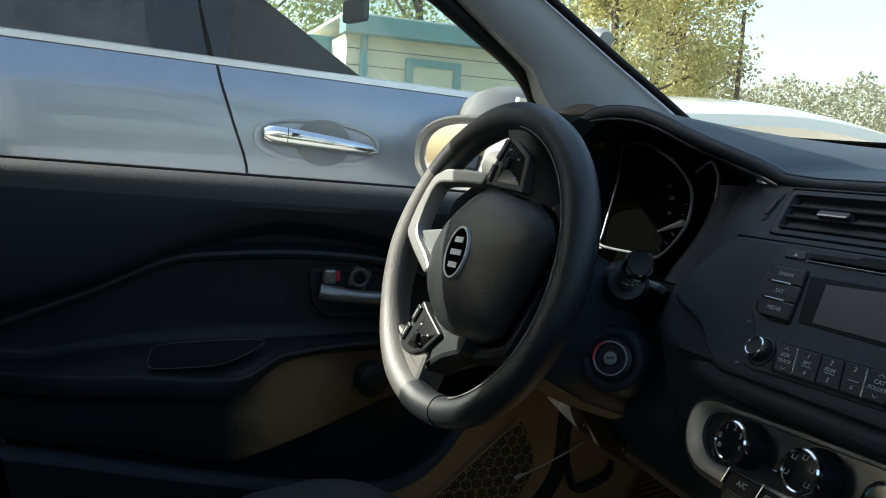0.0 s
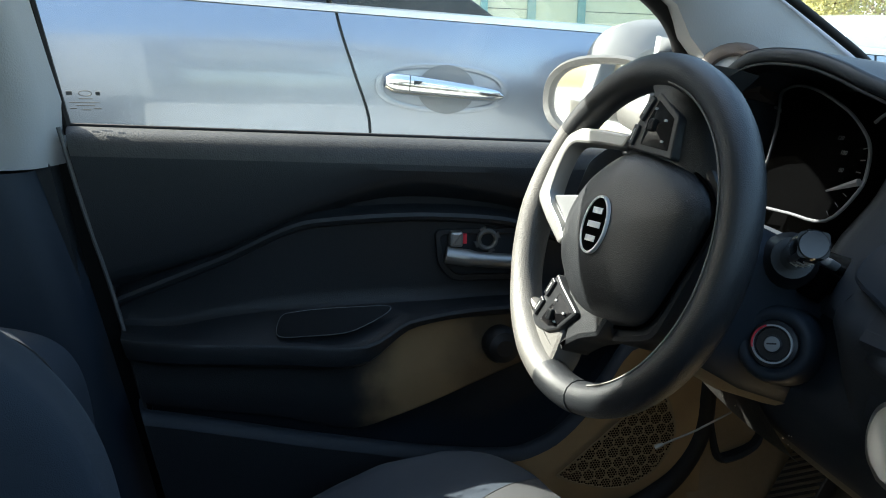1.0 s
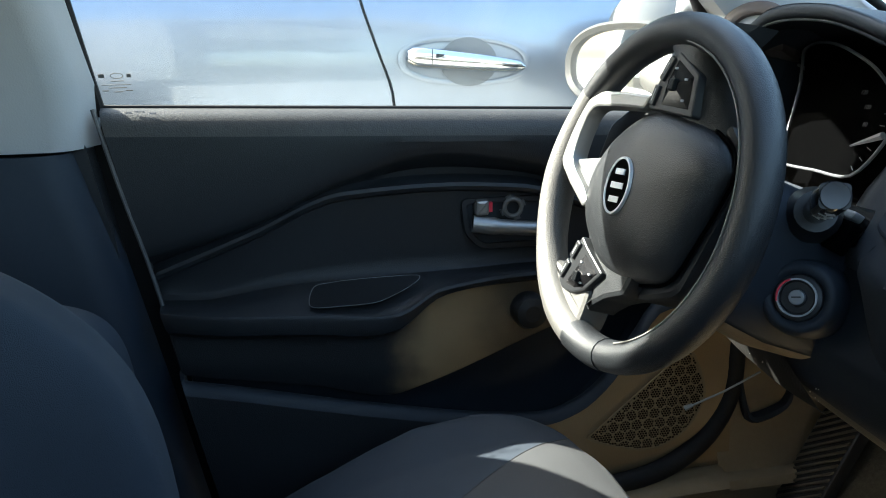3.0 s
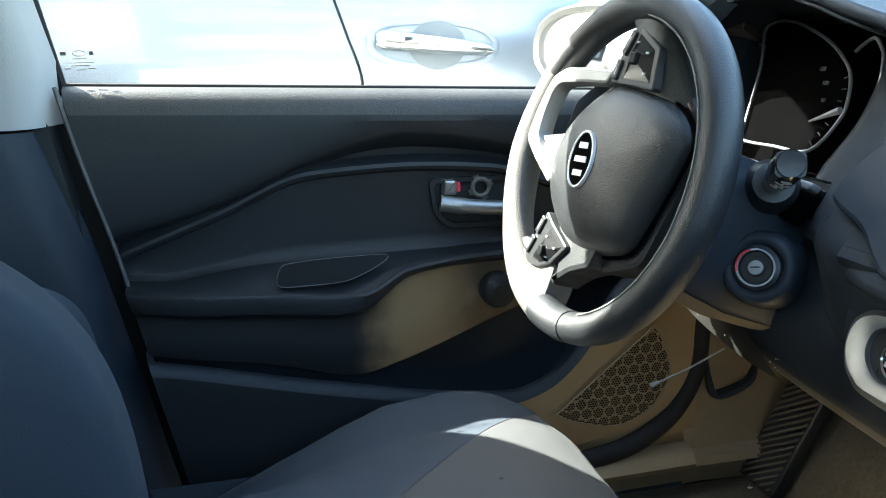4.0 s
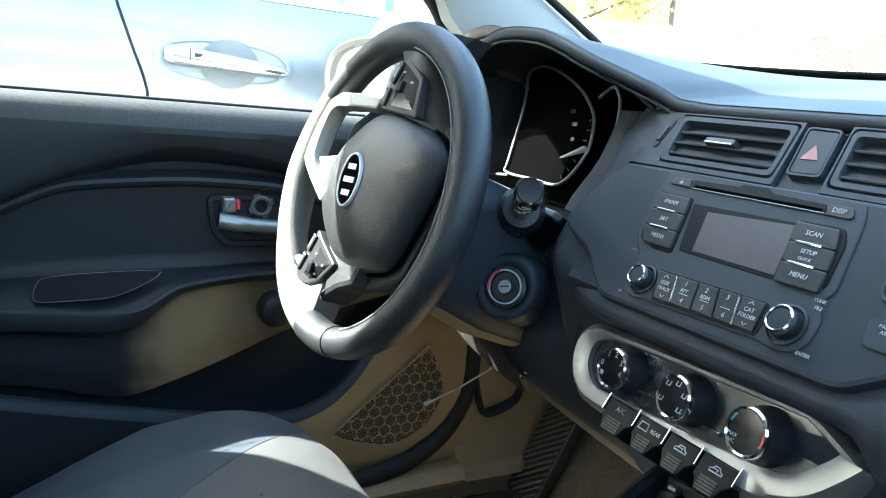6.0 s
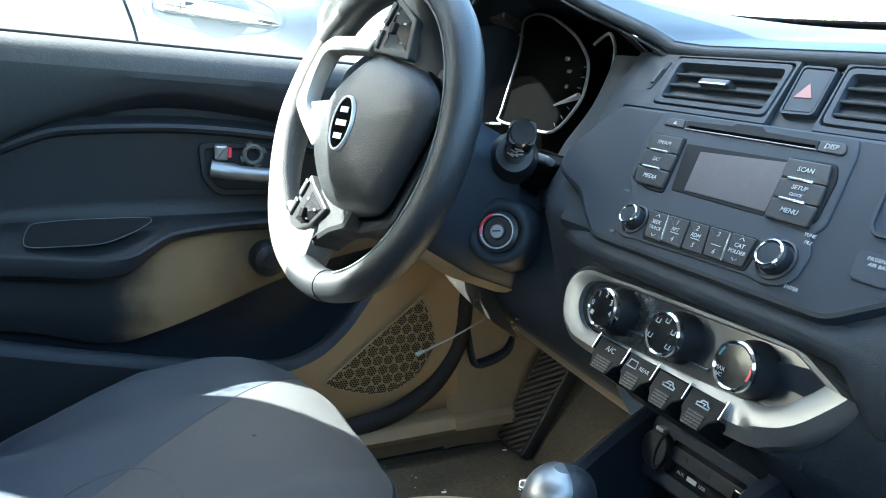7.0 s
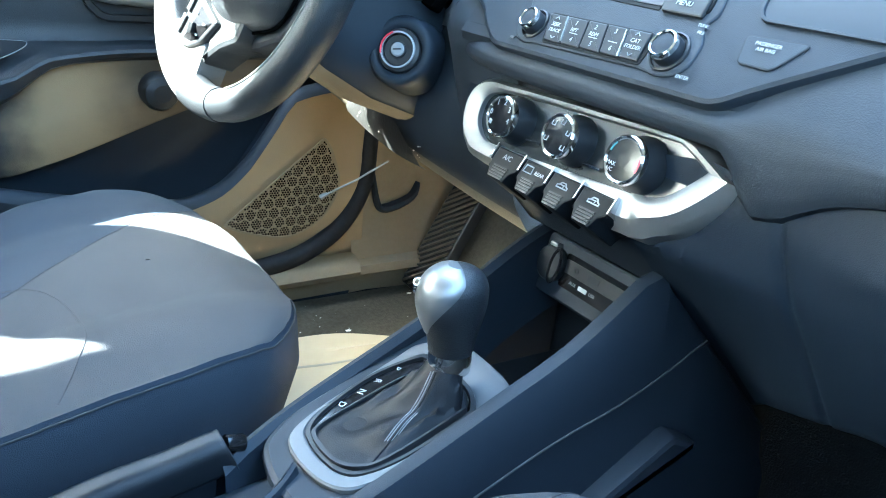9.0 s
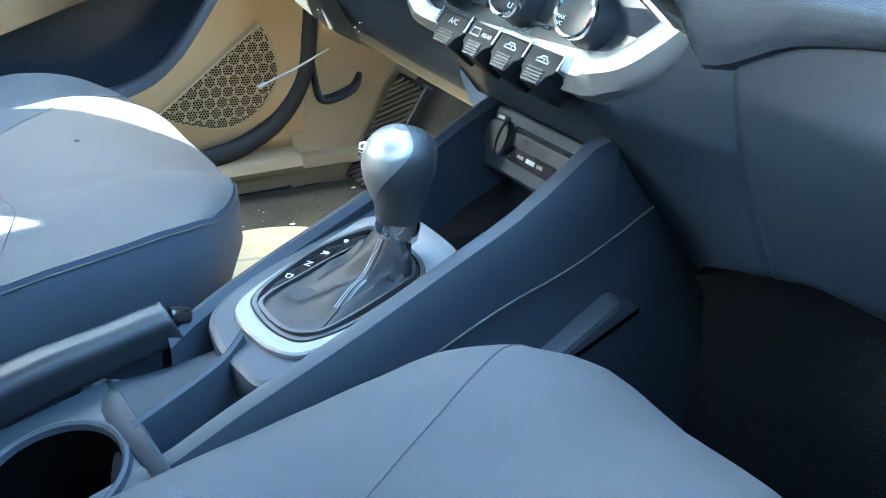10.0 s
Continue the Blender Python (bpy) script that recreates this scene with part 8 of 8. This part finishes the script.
def build_building():
    t = thing("building", (4, 14, 0.2), "low cream building with a teal fascia and window", "building")
    part("wall", bm_box((2.9, 12.2, 0.0), (6.75, 20, 2.92), 0.02), WALL_CREAM, t)
    part("side_wing", bm_box((-9, 13.6, 0.0), (3.3, 20, 2.7), 0.02), WALL_CREAM, t)
    part("wing_fascia", bm_box((-9, 13.2, 2.72), (3.0, 13.6, 2.98), 0.02), TRIM_TEAL, t)
    part("fascia", bm_box((2.8, 11.9, 2.9), (6.9, 12.3, 3.18), 0.02), TRIM_TEAL, t, "teal roof fascia")
    part("roof", bm_box((2.8, 12.0, 3.16), (6.9, 20, 3.22), 0.02), CONCRETE, t)
    part("downpipe", bm_box((3.13, 12.1, 0.1), (3.23, 12.22, 2.9), 0.01), TRIM_TEAL, t)
    w = part("window", bm_frame(rect(3.9, 1.6, 4.87, 2.62), rect(4.03, 1.72, 4.74, 2.5), Matrix(((1, 0, 0, 0), (0, 0, -1, 12.2), (0, 1, 0, 0), (0, 0, 0, 1))), 0.0, 0.06), TRIM_TEAL, t, "teal window frame")
    part("pane", bm_box((4.03, 12.17, 1.72), (4.74, 12.19, 2.5), 0.002), WALL_CREAM, w)
    for k in range(10):
        z = 0.35 + k * 0.26
        part("siding_joint", bm_box((2.91, 12.192, z), (6.74, 12.2, z + 0.012), 0.001), MIRROR_SHELL, t)


build_building()


def build_tree(name, base, height, spread, leaves, count, seed, label, trunk=True):
    rnd = random.Random(seed)
    t = thing(name, base, label, "tree", group="trees")
    bx, by, bz = base
    bm = bm_tube([(bx, by, bz - 0.5), (bx + 0.1, by, bz + height * 0.3), (bx - 0.1, by + 0.1, bz + height * 0.7)], [0.03 * height, 0.022 * height, 0.008 * height], n=8)
    blobs = []
    for k in range(26):
        a, h = rnd.uniform(0, 6.283), rnd.uniform(0.22, 0.97)
        r = spread * math.sqrt(max(0.05, 1 - (abs(h - 0.55) / 0.52) ** 2)) * rnd.uniform(0.35, 0.95)
        c = Vector((bx + r * math.cos(a), by + r * math.sin(a), bz + height * h))
        blobs.append((c, spread * rnd.uniform(0.2, 0.42)))
        if k % 3 == 0:
            bm_tube([Vector((bx, by, bz + height * h * 0.6)), c], [0.008 * height, 0.003 * height], n=6, bm=bm)
    part("trunk", bm, BARK, t)
    verts, faces = [], []
    for k in range(count):
        c, r = rnd.choice(blobs)
        d = Vector((rnd.gauss(0, 1), rnd.gauss(0, 1), rnd.gauss(0, 0.8)))
        p = c + d.normalized() * r * rnd.uniform(0.25, 1.15)
        s = rnd.uniform(0.5, 1.4) * 0.0088 * height
        n = Vector((rnd.gauss(0, 1), rnd.gauss(0, 1), rnd.gauss(0.4, 1))).normalized()
        a = n.orthogonal().normalized()
        b = n.cross(a)
        i = len(verts)
        verts += [p - a * s, p + b * s * 0.6, p + a * s, p - b * s * 0.6]
        faces.append((i, i + 1, i + 2, i + 3))
    me = bpy.data.meshes.new("crown")
    me.from_pydata([tuple(v) for v in verts], [], faces)
    me.materials.append(leaves)
    ob = new("crown", me)
    ob.parent = t
    ob.matrix_parent_inverse = Matrix.Translation(-Vector(base))


build_tree("tree", (20.5, 28.5, 1.5), 12.0, 4.6, LEAF_GOLD, 21000, 1, "tall yellow-green leafy tree beyond the cars")
build_tree("tree", (16.5, 25.5, 1.0), 10.0, 4.0, LEAF_GOLD, 17000, 2, "yellow-green leafy tree beyond the cars")
build_tree("tree", (9.0, 26.0, 0.6), 9.5, 4.5, LEAF, 16000, 3, "green leafy tree behind the building")
build_tree("tree", (3.0, 26.0, 0.6), 8.5, 4.5, LEAF, 16000, 5, "green leafy tree behind the building")
build_tree("tree", (-4.0, 27.0, 0.6), 9.0, 4.5, LEAF, 12000, 6, "green leafy tree behind the building")
build_tree("tree", (23.8, 31.0, 1.6), 9.0, 3.2, LEAF_DARK, 12000, 7, "thin brownish tree beyond the cars")


def build_woods():
    """A low far wood along the horizon ahead."""
    rnd = random.Random(11)
    verts, faces = [], []
    for k in range(42000):
        a = rnd.uniform(-0.2, 1.05)
        d = rnd.uniform(52, 62)
        top = 2.6 + 1.6 * noise.noise(Vector((a * 7, 0.3, 0))) + 1.4 * noise.noise(Vector((a * 26, 1.3, 0)))
        p = Vector((d * math.cos(a), d * math.sin(a), 2.0 + 1.6 + rnd.random() ** 0.8 * max(1.0, top)))
        s = rnd.uniform(0.06, 0.17)
        n = Vector((rnd.gauss(0, 1), rnd.gauss(0, 1), rnd.gauss(0.4, 1))).normalized()
        u = n.orthogonal().normalized()
        w = n.cross(u)
        i = len(verts)
        verts += [p - u * s, p + w * s * 0.7, p + u * s, p - w * s * 0.7]
        faces.append((i, i + 1, i + 2, i + 3))
    me = bpy.data.meshes.new("far_wood")
    me.from_pydata([tuple(v) for v in verts], [], faces)
    me.materials.append(LEAF_FAR)
    tagged(new("far_wood", me), "low far belt of dull green trees", "woods", kind="stuff")


build_woods()
pole = thing("utility_pole", (25.0, 28.5, 1.5), "bare weathered wooden utility pole", "pole")
part("shaft", bm_tube([(25.0, 28.5, 1.0), (25.0, 28.52, 8.3)], [0.13, 0.09], n=10), POLE_WOOD, pole)
fence = bm_box((30, 5, 2.35), (30.3, 38, 2.75), 0.02)
tagged(part("low_wall", fence, CONCRETE), "pale low concrete wall along the lot", "wall", kind="structure")
